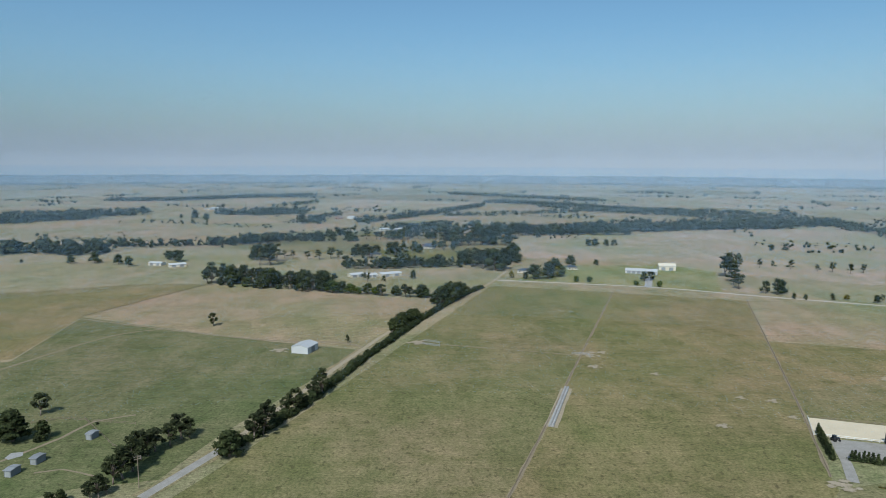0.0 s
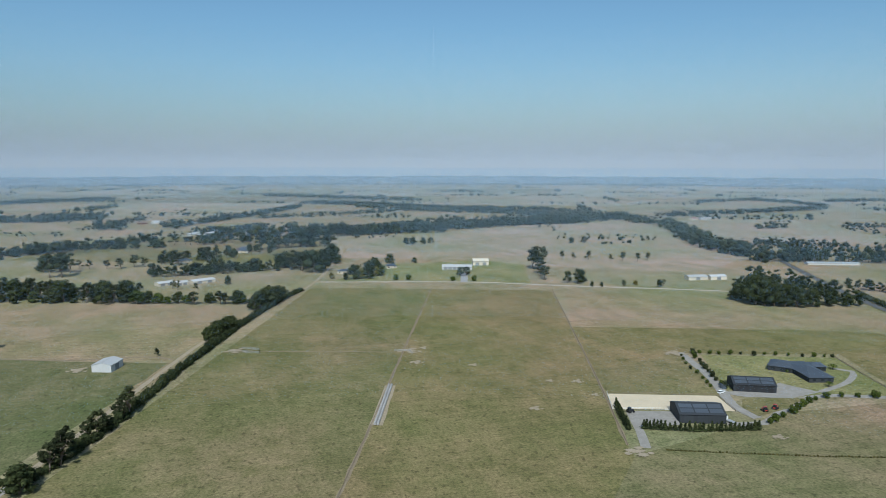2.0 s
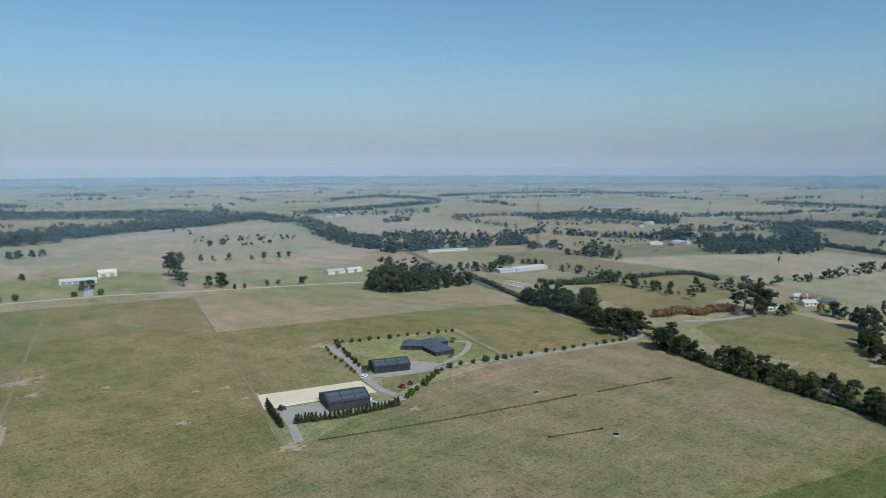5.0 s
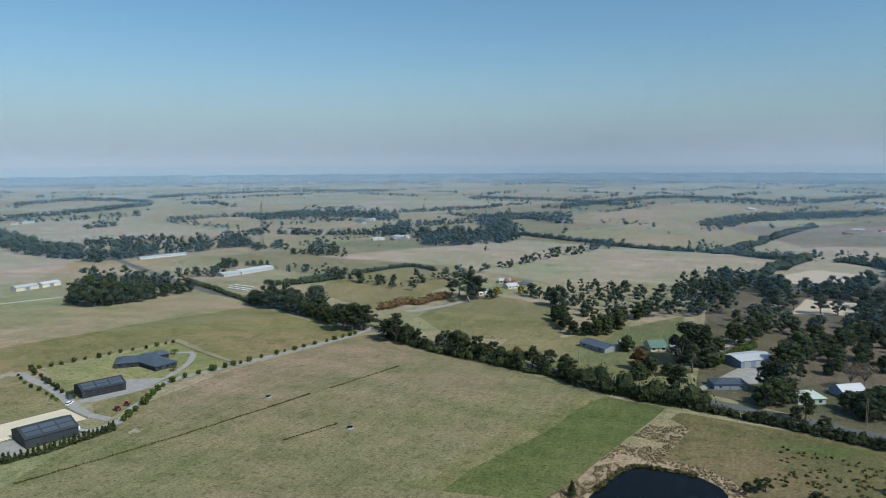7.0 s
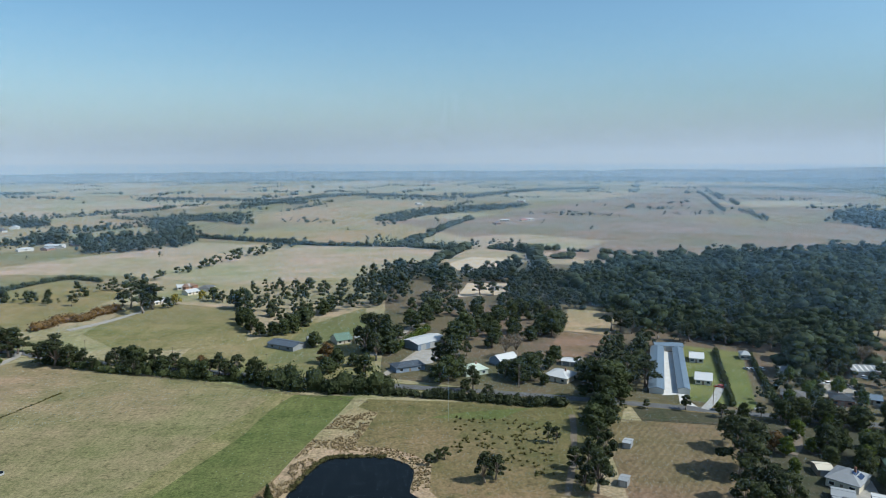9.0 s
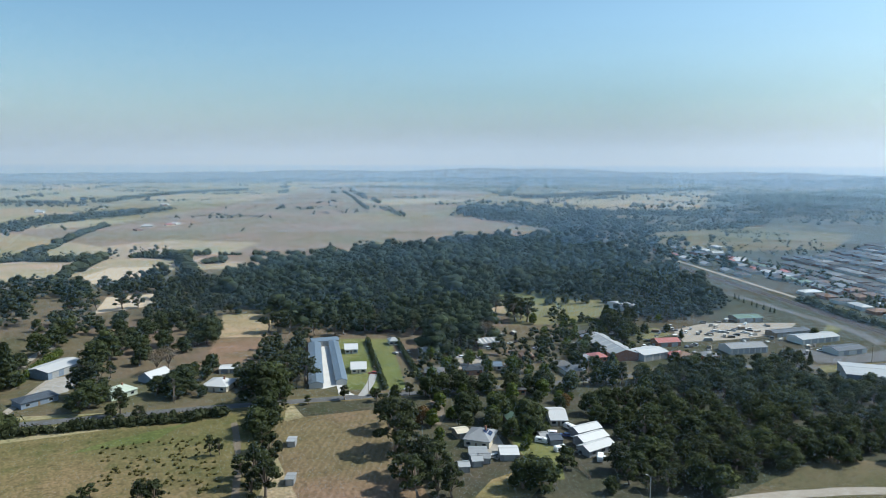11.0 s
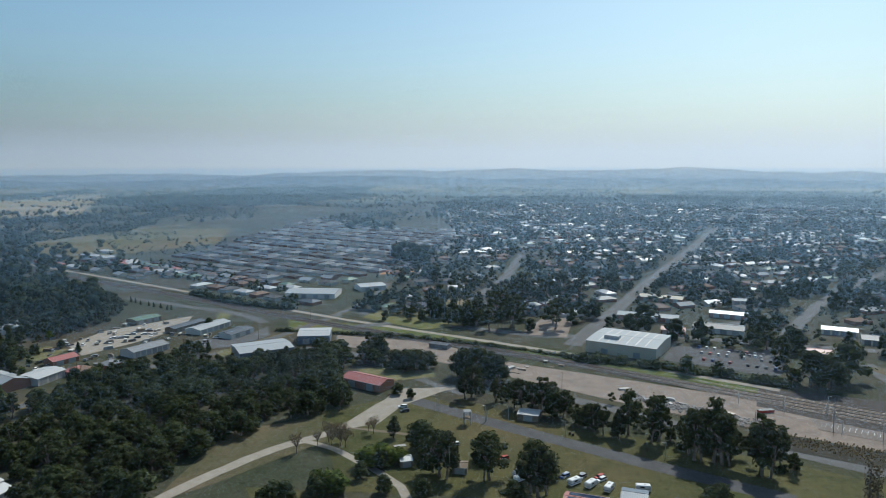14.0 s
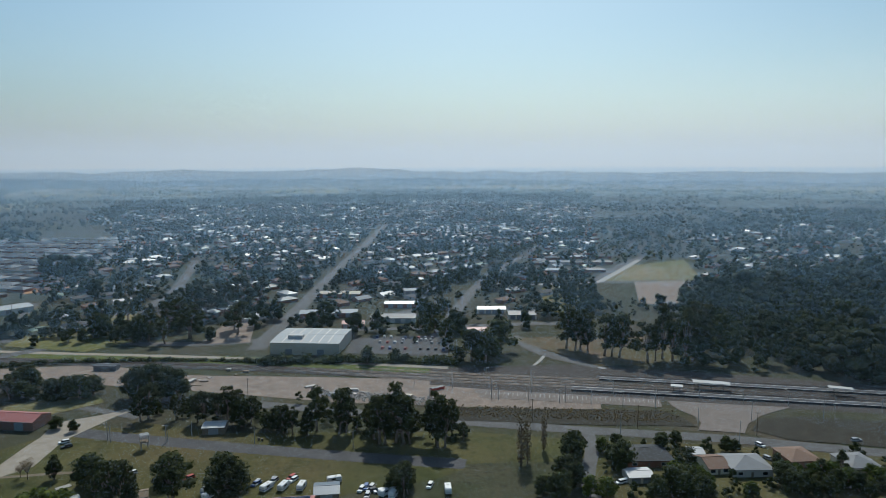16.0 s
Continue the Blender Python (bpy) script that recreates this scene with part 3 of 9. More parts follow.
def bare_shapes(seed, level=0):
    """A leafless spreading tree 9 m tall."""
    r = random.Random(seed)
    t = Shape().tube([(0, 0, -0.3), (0, 0.1, 1.6), (0.1, 0, 3)], [0.26, 0.2, 0.16], 6)
    for i in range(16):
        a, o = i * 2.4, r.uniform(1.2, 3.0)
        p, q = (0.5 * o * math.cos(a), 0.5 * o * math.sin(a), r.uniform(4, 5.2)), (o * math.cos(a), o * math.sin(a), r.uniform(6, 9))
        t.tube([(0.05, 0, 2.6), p, q], [0.12, 0.07, 0.02], 4)
        for _ in range(3):
            t.tube([p, (q[0] + r.uniform(-1.2, 1.2), q[1] + r.uniform(-1.2, 1.2), q[2] + r.uniform(-1.5, 0.4))], [0.05, 0.015], 3)
    clumps = [((1.7 * math.cos(i * 2.4), 1.7 * math.sin(i * 2.4), 5.6 + 0.35 * i), (1.5, 1.5, 1.3)) for i in range(6)]
    return t, clump_cloud(r, clumps, 0.3, 40, False)


def palm_shapes(seed, level=0):
    """A squat palm 5 m tall with arching fronds."""
    r = random.Random(seed)
    t = Shape().tube([(0, 0, -0.3), (0, 0, 2.4)], [0.5, 0.42], 8)
    c = Shape()
    for i in range(26):
        a, up = i * 2.4, 0.3 + 1.1 * (i % 5) / 5
        d = Vector((math.cos(a), math.sin(a), 0))
        w = Vector((-d.y, d.x, 0)) * 0.28
        pts = [Vector((0, 0, 2.3)), Vector((0, 0, 2.5)) + d * 1.3 + Vector((0, 0, up * 1.6)), Vector((0, 0, 2.5)) + d * 2.7 + Vector((0, 0, up * 1.2)),
               Vector((0, 0, 2.3)) + d * 3.5 + Vector((0, 0, up * 0.2 - 0.4))]
        c.add([p + s * w * k for p, k in zip(pts, (0.4, 1, 0.9, 0.1)) for s in (-1, 1)], [(0, 1, 3, 2), (2, 3, 5, 4), (4, 5, 7, 6)])
    return t, c


def shrub_shapes(seed, level=0):
    r = random.Random(seed)
    t = Shape().tube([(0, 0, -0.2), (0, 0, 1.4)], [0.1, 0.05], 5)
    clumps = [((0.55 * math.cos(i * 2.4), 0.55 * math.sin(i * 2.4), 0.9 + 0.28 * i), (0.9, 0.9, 0.75)) for i in range(6)]
    return t, clump_cloud(r, clumps, 0.34, 34)


SPECIES = {  # builder, natural height, leaves, names and words
    "gum": (gum_shapes, 16.0, "gum", "eucalyptus_tree", "tall eucalyptus tree with an open grey-green crown"),
    "round": (round_shapes, 12.0, "dark", "broad_tree", "dense dark green broad tree leafy to the ground"),
    "reserve_gum": (gum_shapes, 16.0, "gum", "gum_tree", "slender gum tree in the dense reserve"),
    "forest": (gum_shapes, 16.0, "forest", "forest_tree", "tall eucalyptus with shade-dark leaves"),
    "blackwood": (round_shapes, 12.0, "dark", "blackwood_tree", "dense olive green blackwood tree of the reserve"),
    "garden": (round_shapes, 12.0, "bright", "garden_tree", "light green garden tree with a rounded crown"),
    "yellow": (round_shapes, 12.0, "yellow", "yellow_tree", "small tree with yellowing autumn leaves"),
    "russet": (round_shapes, 12.0, "russet", "russet_tree", "broad tree with russet brown autumn leaves"),
    "cone": (cone_shapes, 12.0, "dark", "conifer", "dark green conical conifer"),
    "poplar": (poplar_shapes, 16.0, "twig", "poplar_tree", "slender columnar poplar nearly bare of leaves"),
    "bare": (bare_shapes, 9.0, "twig", "bare_tree", "leafless spreading deciduous tree with fine twigs"),
    "palm": (palm_shapes, 5.0, "bright", "palm_tree", "squat palm with arching green fronds"),
    "shrub": (shrub_shapes, 3.2, "bright", "young_tree", "young planted tree with a small round crown"),
    "bush": (shrub_shapes, 3.2, "gum", "bush", "low olive green bush"),
}
STOCK = {}


def stock(kind, level):
    """The trunk and crown of a kind, a few of each, shared by all its trees."""
    if (kind, level) not in STOCK:
        build, height, leaves, name, _ = SPECIES[kind]
        made = []
        for i in range(5):
            trunk, crown = build(100 + 17 * i + len(kind), level)
            made.append((crown, trunk.mesh("trunk", M["bark"], True), crown.mesh("crown", M[leaves], True)) if level < 2 else (np.array(crown.v), np.array(crown.f), None))
        STOCK[kind, level] = made
    return STOCK[kind, level]


def plant(kind, places, group="", far=False, wide=1.0, label=""):
    """Trees at (x, y, height)."""
    natural, words = SPECIES[kind][1], SPECIES[kind][4]
    for x, y, h in places:
        name = SPECIES[kind][3]
        _, trunk_mesh, crown_mesh = rnd.choice(stock(kind, int(far)))
        k = h / natural
        w = k * wide * rnd.uniform(0.9, 1.2)
        if math.hypot(x, y) > 560:  # the far ones, by the names that farmers give them
            name = {"broad_tree": "shade_tree", "eucalyptus_tree": "paddock_gum"}.get(name, name)
        root = new(name, trunk_mesh)
        root.matrix_basis = pose(x, y, 0, 0, 0, rnd.uniform(0, 360)) @ Matrix.Diagonal((w, w, k, 1))
        tagged(root, label or words, "tree", group)
        part("crown", crown_mesh, None, root)


def cluster(kinds, poly, gap, heights, group="", far=False, seed=1, wide=1.0, keep_off=(), lump=-9.0, low_past=1e9):
    """A stand of trees over a patch of ground: single trees, or one joined stand where they cannot be told apart."""
    r = random.Random(seed)
    xs, ys = [p[0] for p in poly], [p[1] for p in poly]
    places = []
    x = min(xs)
    while x < max(xs):
        y = min(ys)
        while y < max(ys):
            p = (x + r.uniform(-0.45, 0.45) * gap, y + r.uniform(-0.45, 0.45) * gap)
            if inside(p, poly) and not any(inside(p, k) for k in keep_off) and noise.noise((p[0] * 0.022, p[1] * 0.022, 2.0)) > lump and clear(*p, 2.5):
                past = math.hypot(*p) > low_past
                if not past or r.random() < 0.95:
                    places.append((p[0], p[1], r.uniform(*heights) * (0.72 if past else 1.0)))
            y += gap
        x += gap
    if far:
        joined_trees("tree_stand", places, kinds, "stand of mixed eucalyptus and broad trees")
    else:
        for place in places:
            plant(r.choice(kinds), [place], group, False, wide)


def row(kinds, line, gap, heights, group="", far=False, jitter=0.2, seed=1, wide=1.0):
    """Single trees along a line."""
    r = random.Random(seed)
    pts = smooth_line(line, gap)
    for p in pts:
        plant(r.choice(kinds), [(p.x + r.uniform(-jitter, jitter) * gap, p.y + r.uniform(-jitter, jitter) * gap, r.uniform(*heights))], group, far, wide)


def belt(line, width, gap, heights, kinds=("gum", "round"), label="distant belt of dark trees", seed=1):
    """A far tree belt along a line."""
    r = random.Random(seed)
    places = []
    gap *= 0.66
    for p in smooth_line(line, gap):
        for _ in range(max(1, int(0.75 * width / gap + r.random()))):
            places.append((p.x + r.uniform(-0.5, 0.5) * width, p.y + r.uniform(-0.5, 0.5) * width, 1.35 * r.uniform(0.6 * heights[0], heights[1])))
    return joined_trees("tree_belt", places, list(kinds), label)


def joined_trees(name, places, kinds, label, category="trees", spread=1.0):
    """Trees too many or too far to count, as one object."""
    r = random.Random(len(places))
    vs, fs, n = [], [], 0
    for x, y, h in places:
        away = math.hypot(x, y)
        kind = r.choice(kinds)
        v, f, _ = r.choice(stock({"gum": "gum", "forest": "gum"}.get(kind, "round"), 2 if away < 700 else 3 if away < 1000 else 4 if away < 1650 else 5))
        a = r.uniform(0, math.tau)
        k = h / SPECIES[kind][1]
        w = k * spread * r.uniform(0.85, 1.25)
        c, s = math.cos(a) * w, math.sin(a) * w
        vs.append(np.stack([x + c * v[:, 0] - s * v[:, 1], y + s * v[:, 0] + c * v[:, 1], (v[:, 2] - 1.0) * k], 1))
        fs.append(f + n)
        n += len(v)
    if not vs:
        return None
    co, idx = np.concatenate(vs).astype(np.float32), np.concatenate(fs).astype(np.int32)
    me = bpy.data.meshes.new(name)
    me.vertices.add(len(co))
    me.vertices.foreach_set("co", co.ravel())
    me.loops.add(idx.size)
    me.loops.foreach_set("vertex_index", idx.ravel())
    me.polygons.add(len(idx))
    me.polygons.foreach_set("loop_start", np.arange(0, idx.size, 4, dtype=np.int32))
    me.materials.append(M[SPECIES[kinds[0]][2]])
    me.polygons.foreach_set("use_smooth", [True] * len(idx))
    me.update(calc_edges=True)
    return tagged(new(name, me), label, category, kind="stuff")


def wood(name, poly, gap, heights, kinds, label, seed=1, keep_off=(), gaps=-9.0):
    r = random.Random(seed)
    xs, ys = [p[0] for p in poly], [p[1] for p in poly]
    places = []
    for _ in range(int((max(xs) - min(xs)) * (max(ys) - min(ys)) / gap ** 2)):
        p = (r.uniform(min(xs), max(xs)), r.uniform(min(ys), max(ys)))
        lie = noise.noise((p[0] * 0.03, p[1] * 0.03, seed))
        if inside(p, poly) and not any(inside(p, k) for k in keep_off) and lie > gaps:
            places.append((*p, r.uniform(*heights) * (1.0 + 0.45 * lie) * r.choice((0.75, 1.0, 1.0, 1.25))))
    return joined_trees(name, places, kinds + ["round"], label, spread=1.12)


def hedge(points, width, height, leaves="dark", label="dense clipped dark green hedge", seed=3, density=1.0, name="hedge", uneven=0.25, kind=""):
    """A leafy hedge along a line, lumpy and uneven on top."""
    r = random.Random(seed)
    line = smooth_line(points, max(1.2, width * 0.55))
    clumps = []
    for p in line:
        k = r.uniform(1 - uneven, 1 + uneven)
        clumps.append(((p.x + r.uniform(-0.2, 0.2) * width, p.y + r.uniform(-0.2, 0.2) * width, height * 0.42 * k),
                       (width * 0.62 * r.uniform(0.8, 1.2), width * 0.62 * r.uniform(0.8, 1.2), height * 0.6 * k)))
    s = clump_cloud(r, clumps, 0.8 if width > 6 else min(0.55, width * 0.2), int((60 if width > 6 else 40) * density))
    return tagged(part(name, s, M[leaves]), label, "hedge", kind=kind)


# ---- buildings ----
def gable_roof(length, width, base, rise, eave, thick=0.18, ridge_shift=0.0):
    """Two slopes with thickness; ridge along x."""
    s = Shape()
    l, w = length / 2 + eave, width / 2 + eave
    drop = rise * eave / (width / 2)
    top = [(-l, -w, base - drop), (l, -w, base - drop), (l, w, base - drop), (-l, w, base - drop), (-l, ridge_shift, base + rise), (l, ridge_shift, base + rise)]
    low = [(x, y, z - thick) for x, y, z in top]
    s.add(top + low, [(0, 1, 5, 4), (2, 3, 4, 5), (7, 6, 10, 11), (9, 8, 11, 10), (0, 6, 7, 1), (2, 8, 9, 3), (0, 4, 10, 6), (4, 3, 9, 10), (1, 7, 11, 5), (5, 11, 8, 2)])
    return s


def hip_roof(length, width, base, rise, eave, thick=0.2):
    s = Shape()
    l, w = length / 2 + eave, width / 2 + eave
    r = max(0.3, l - w)
    top = [(-l, -w, base), (l, -w, base), (l, w, base), (-l, w, base), (-r, 0, base + rise), (r, 0, base + rise)]
    low = [(x, y, base - thick) for x, y, z in top[:4]]
    s.add(top + low, [(0, 1, 5, 4), (1, 2, 5), (2, 3, 4, 5), (3, 0, 4), (9, 8, 7, 6), (0, 6, 7, 1), (1, 7, 8, 2), (2, 8, 9, 3), (3, 9, 6, 0)])
    return s


def house_meshes(length, width, wall, rise, kind, wall_mat, roof_mat, eave=0.5):
    """The wall, roof, ridge, door and window meshes of one house."""
    w = Shape().box(0, 0, -0.2, length, width, wall + 0.2)
    if kind == "gable":
        for x in (-length / 2, length / 2):
            d = 0.1 if x < 0 else -0.1
            w.add([(x, -width / 2, wall), (x, width / 2, wall), (x, 0, wall + rise - 0.22), (x + d, -width / 2, wall), (x + d, width / 2, wall), (x + d, 0, wall + rise - 0.22)],
                  [(0, 1, 2), (5, 4, 3), (0, 2, 5, 3), (1, 4, 5, 2)])
        r = gable_roof(length, width, wall + 0.02, rise, eave)
        cap = Shape().box(0, 0, wall + rise - 0.02, length + 2 * eave, 0.4, 0.1)
    else:
        r = hip_roof(length, width, wall + 0.22, rise, eave)
        cap = Shape().box(0, 0, wall + rise + 0.18, max(0.6, length - width), 0.4, 0.1)
    pane = Shape().box(0, 0, 0, 1.8, 0.08, 1.2)
    frame_ = Shape()
    for x, z, sx, sz in ((0, -0.08, 1.98, 0.08), (0, 1.2, 1.98, 0.08), (-0.95, 0, 0.09, 1.2), (0.95, 0, 0.09, 1.2)):
        frame_.box(x, 0, z, sx, 0.14, sz)
    door = Shape().box(0, 0, 0, 0.95, 0.1, 2.05)
    return {"wall": w.mesh("wall", M[wall_mat]), "roof": r.mesh("roof", M[roof_mat]), "ridge": cap.mesh("ridge_cap", M[roof_mat]), "pane": pane.mesh("window", M["glass"]),
            "frame": frame_.mesh("window_frame", M["paint_white"]), "door": door.mesh("door", M["timber"]), "size": (length, width, wall)}


def put_house(meshes, x, y, turn, label, name="house", category="house", group="", detail=2, wides=()):
    """A house: walls, roof, ridge, door, windows with frames. detail 0: far off, 1: middle, 2: near."""
    root = thing(name, x, y, turn, label, category, group)
    length, width, wall = meshes["size"]
    claim(x, y, turn, length, width)
    part("wall", meshes["wall"], None, root)
    part("roof", meshes["roof"], None, root)
    if detail:
        part("ridge_cap", meshes["ridge"], None, root)
    if detail == 0:
        spots = [(0.0, -1), (0.0, 1)]
    else:
        spots = [(-0.32, -1), (0.3, -1), (-0.3, 1), (0.05, 1), (0.34, 1)]
    for along, side in spots:
        w = part("window", meshes["pane"], None, root)
        w.location = (along * length, side * (width / 2 + 0.0), 0.95)
        w.scale = (1.0, 1.0, min(1.0, (wall - 1.3) / 1.3))
        if detail > 1:
            f = part("window_frame", meshes["frame"], None, w)
    if detail:
        d = part("door", meshes["door"], None, root)
        d.location = (-0.02 * length, -width / 2 - 0.02, 0)
    return root


def claim(x, y, turn, length, width):
    """Keep a building's footprint free."""
    n = max(1, round(length / width))
    for i in range(n):
        d = ((i + 0.5) / n - 0.5) * length
        BUILT.append((x + d * math.cos(radians(turn)), y + d * math.sin(radians(turn)), 0.55 * width + 0.5))


def home(x, y, turn, length, width, wall, rise, kind, wall_mat, roof_mat, label, group="", detail=2, name="house", chimney=False):
    root = put_house(house_meshes(length, width, wall, rise, kind, wall_mat, roof_mat), x, y, turn, label, name, "house", group, detail)
    if chimney:
        part("chimney", Shape().box(length * 0.2, 0, wall + rise * 0.5, 0.7, 0.7, rise * 0.9), M["brick"], root)
    return root


def complex_house(name, label, category, wings, group=""):
    """One building of several wings, each (x, y, turn, length, width, wall, rise, roof kind, walls, roof)."""
    root = thing(name, wings[0][0], wings[0][1], 0, label, category, group)
    for x, y, turn, length, width, wall, rise, kind, wall_mat, roof_mat in wings:
        m = house_meshes(length, width, wall, rise, kind, wall_mat, roof_mat)
        claim(x, y, turn, length, width)
        place = pose(x - wings[0][0], y - wings[0][1], 0, 0, 0, turn)
        w = part("wall", m["wall"], None, root)
        w.matrix_basis = place
        part("roof", m["roof"], None, root).matrix_basis = place
        part("ridge_cap", m["ridge"], None, root).matrix_basis = place
        for along in (-0.3, 0.05, 0.32):
            for side in (-1, 1):
                p = part("window", m["pane"], None, w)
                p.location = (along * length, side * width / 2, 0.95)
    return root


def shed(name, x, y, turn, length, width, wall, rise, roof_mat, wall_mat, label, group="", doors=1, posts=False, skylights=0, category="shed", kind="gable", eave=0.25, panels=0, panel_mat="panel", door_mat=""):
    """A farm shed or hall: clad walls, roof, ridge, roller doors or black sheets for bay shade, translucent roof sheets
    or solar panels.
    """
    m = house_meshes(length, width, wall, rise, kind, wall_mat, roof_mat, eave)
    claim(x, y, turn, length, width)
    root = thing(name, x, y, turn, label, category, group)
    part("wall", m["wall"], None, root)
    roof = part("roof", m["roof"], None, root)
    part("ridge_cap", m["ridge"], None, root)
    for i in range(doors):
        at = (i + 0.5) / doors - 0.5
        dw = min(4.2, length / max(1, doors) * 0.7)
        part("roller_door", Shape().box(at * length * 0.92, -width / 2, 0, dw, 0.12, min(wall - 0.4, 3.6)), M[door_mat or ("grey" if wall_mat in ("white", "zinc", "cream") else "zinc")], root)
    slope = math.atan2(rise, width / 2)
    for i in range(skylights):
        for side in (-1, 1):
            at = (i + 0.5) / skylights - 0.5
            sheet = part("skylight", Shape().box(0, 0, 0, 0.9, width * 0.42 / math.cos(slope), 0.05), M["render"], roof)
            sheet.matrix_basis = pose(at * length * 0.8, side * width * 0.25, wall + rise * 0.5 + 0.04, -side * math.degrees(slope), 0, 0)
    for i in range(panels):
        for side in (-1, 1):
            at = (i + 0.5) / panels - 0.5
            for row in (0.16, 0.36):
                p = part("solar_panel", Shape().box(0, 0, 0, length * 0.86 / panels, width * 0.17, 0.06), M[panel_mat], roof)
                p.matrix_basis = pose(at * length * 0.95, side * width * row, wall + rise * (1 - 2 * row) + 0.12, -side * math.degrees(slope), 0, 0)
    g = Shape()
    for side in (-1, 1):
        g.box(0, side * (width / 2 + eave + 0.06), wall - rise * eave / (width / 2) - 0.16 if kind == "gable" else wall + 0.04, length + 2 * eave, 0.14, 0.14)
    part("gutter", g, M["dark_steel"] if roof_mat in ("slate", "charcoal") else M["zinc"], root)
    return root


HOUSES = [
    (15, 10, 2.6, 1.9, "hip", "brick", "tile_brown", "brick house with a brown tiled hip roof"),
    (16, 10.5, 2.6, 1.8, "hip", "render", "tile_grey", "rendered house with a grey tiled hip roof"),
    (14, 9, 2.7, 2.0, "gable", "cream", "zinc", "weatherboard house with a zincalume gable roof"),
    (17, 11, 2.6, 1.9, "hip", "brick", "slate", "brick house with a slate grey steel roof"),
    (13, 9, 2.7, 1.9, "hip", "cream", "green_roof", "weatherboard house with a green steel roof"),
    (18, 10, 2.6, 1.7, "hip", "render", "white", "low rendered house with a white steel roof"),
    (14, 10, 2.6, 1.9, "gable", "brick", "grey", "brick house with a grey steel gable roof"),
    (15, 9, 2.6, 1.8, "hip", "cream", "red_roof", "weatherboard house with a faded red roof"),
]
HOUSE_STOCK = [(house_meshes(*h[:7]), h[7]) for h in HOUSES]
FAR_STOCK = [HOUSE_STOCK[i] for i in (0, 1, 3, 6, 3, 1, 5, 4, 6, 0, 3, 2, 5)]
ESTATE = [(house_meshes(17, 11.5, 2.5, 2.0, "hip", w, r), f"new {w} house with a {r} hip roof".replace("_", " ")) for w, r in
          (("brick", "slate"), ("render", "tile_grey"), ("brick", "charcoal"), ("render", "grey"), ("brick", "tile_grey"))]


def car_meshes():
    hull = Shape().box(0, 0, 0.28, 4.4, 1.75, 0.52, 0, 0.97).box(0.05, 0, 0.78, 4.2, 1.68, 0.1, 0, 0.96)
    hull.add([(-1.9, -0.7, 1.42), (0.55, -0.7, 1.42), (0.55, 0.7, 1.42), (-1.9, 0.7, 1.42), (-1.85, -0.68, 1.48), (0.45, -0.68, 1.48), (0.45, 0.68, 1.48), (-1.85, 0.68, 1.48)],
             [(3, 2, 1, 0), (4, 5, 6, 7), (0, 1, 5, 4), (1, 2, 6, 5), (2, 3, 7, 6), (3, 0, 4, 7)])
    cabin = Shape()
    cabin.add([(-2.1, -0.8, 0.86), (1.15, -0.8, 0.86), (1.15, 0.8, 0.86), (-2.1, 0.8, 0.86), (-1.9, -0.7, 1.42), (0.55, -0.7, 1.42), (0.55, 0.7, 1.42), (-1.9, 0.7, 1.42)],
              [(3, 2, 1, 0), (4, 5, 6, 7), (0, 1, 5, 4), (1, 2, 6, 5), (2, 3, 7, 6), (3, 0, 4, 7)])
    wheel = Shape().tube([(0, -0.11, 0), (0, 0.11, 0)], [0.33, 0.33], 12)
    bodies = {c: hull.mesh("body", M["paint_" + c]) for c in ("white", "silver", "black", "red", "blue")}
    return bodies, cabin.mesh("cabin_glass", M["glass"]), wheel.mesh("wheel", M["rubber"])


CAR_BODIES, CAR_GLASS, CAR_WHEEL = car_meshes()


def park_car(x, y, turn, color="white", group="", detail=True):
    root = thing("car", x, y, turn, f"{color} car parked on the ground", "car", group)
    part("body", CAR_BODIES[color], None, root)
    part("cabin_glass", CAR_GLASS, None, root)
    for a in (-1.35, 1.4):
        for b in (-0.8, 0.8):
            w = part("wheel", CAR_WHEEL, None, root)
            w.location = (a, b, 0.33)
    return root


def caravan(x, y, turn, group="caravans on the camping ground", tall=2.6, trim="paint_silver"):
    root = thing("caravan", x, y, turn, "white touring caravan parked on grass", "caravan", group)
    part("body", Shape().box(0, 0, 0.5, 5.2, 2.3, tall - 0.9, 0, 0.98).box(0, 0, tall - 0.4, 5.0, 2.2, 0.22, 0, 0.9), M["paint_white"], root)
    part("stripe", Shape().box(0, 0, 1.0, 5.23, 2.33, 0.22), M[trim], root)
    part("window", Shape().box(0.4, 0, 1.5, 1.6, 2.34, 0.6), M["glass"], root)
    part("roof_hatch", Shape().box(-0.6, 0, tall - 0.18, 0.7, 0.7, 0.15), M["render"], root)
    part("drawbar", Shape().box(3.1, 0, 0.45, 1.2, 0.12, 0.12), M["dark_steel"], root)
    for b in (-1.0, 1.0):
        w = part("wheel", CAR_WHEEL, None, root)
        w.location = (-0.3, b, 0.33)
    return root


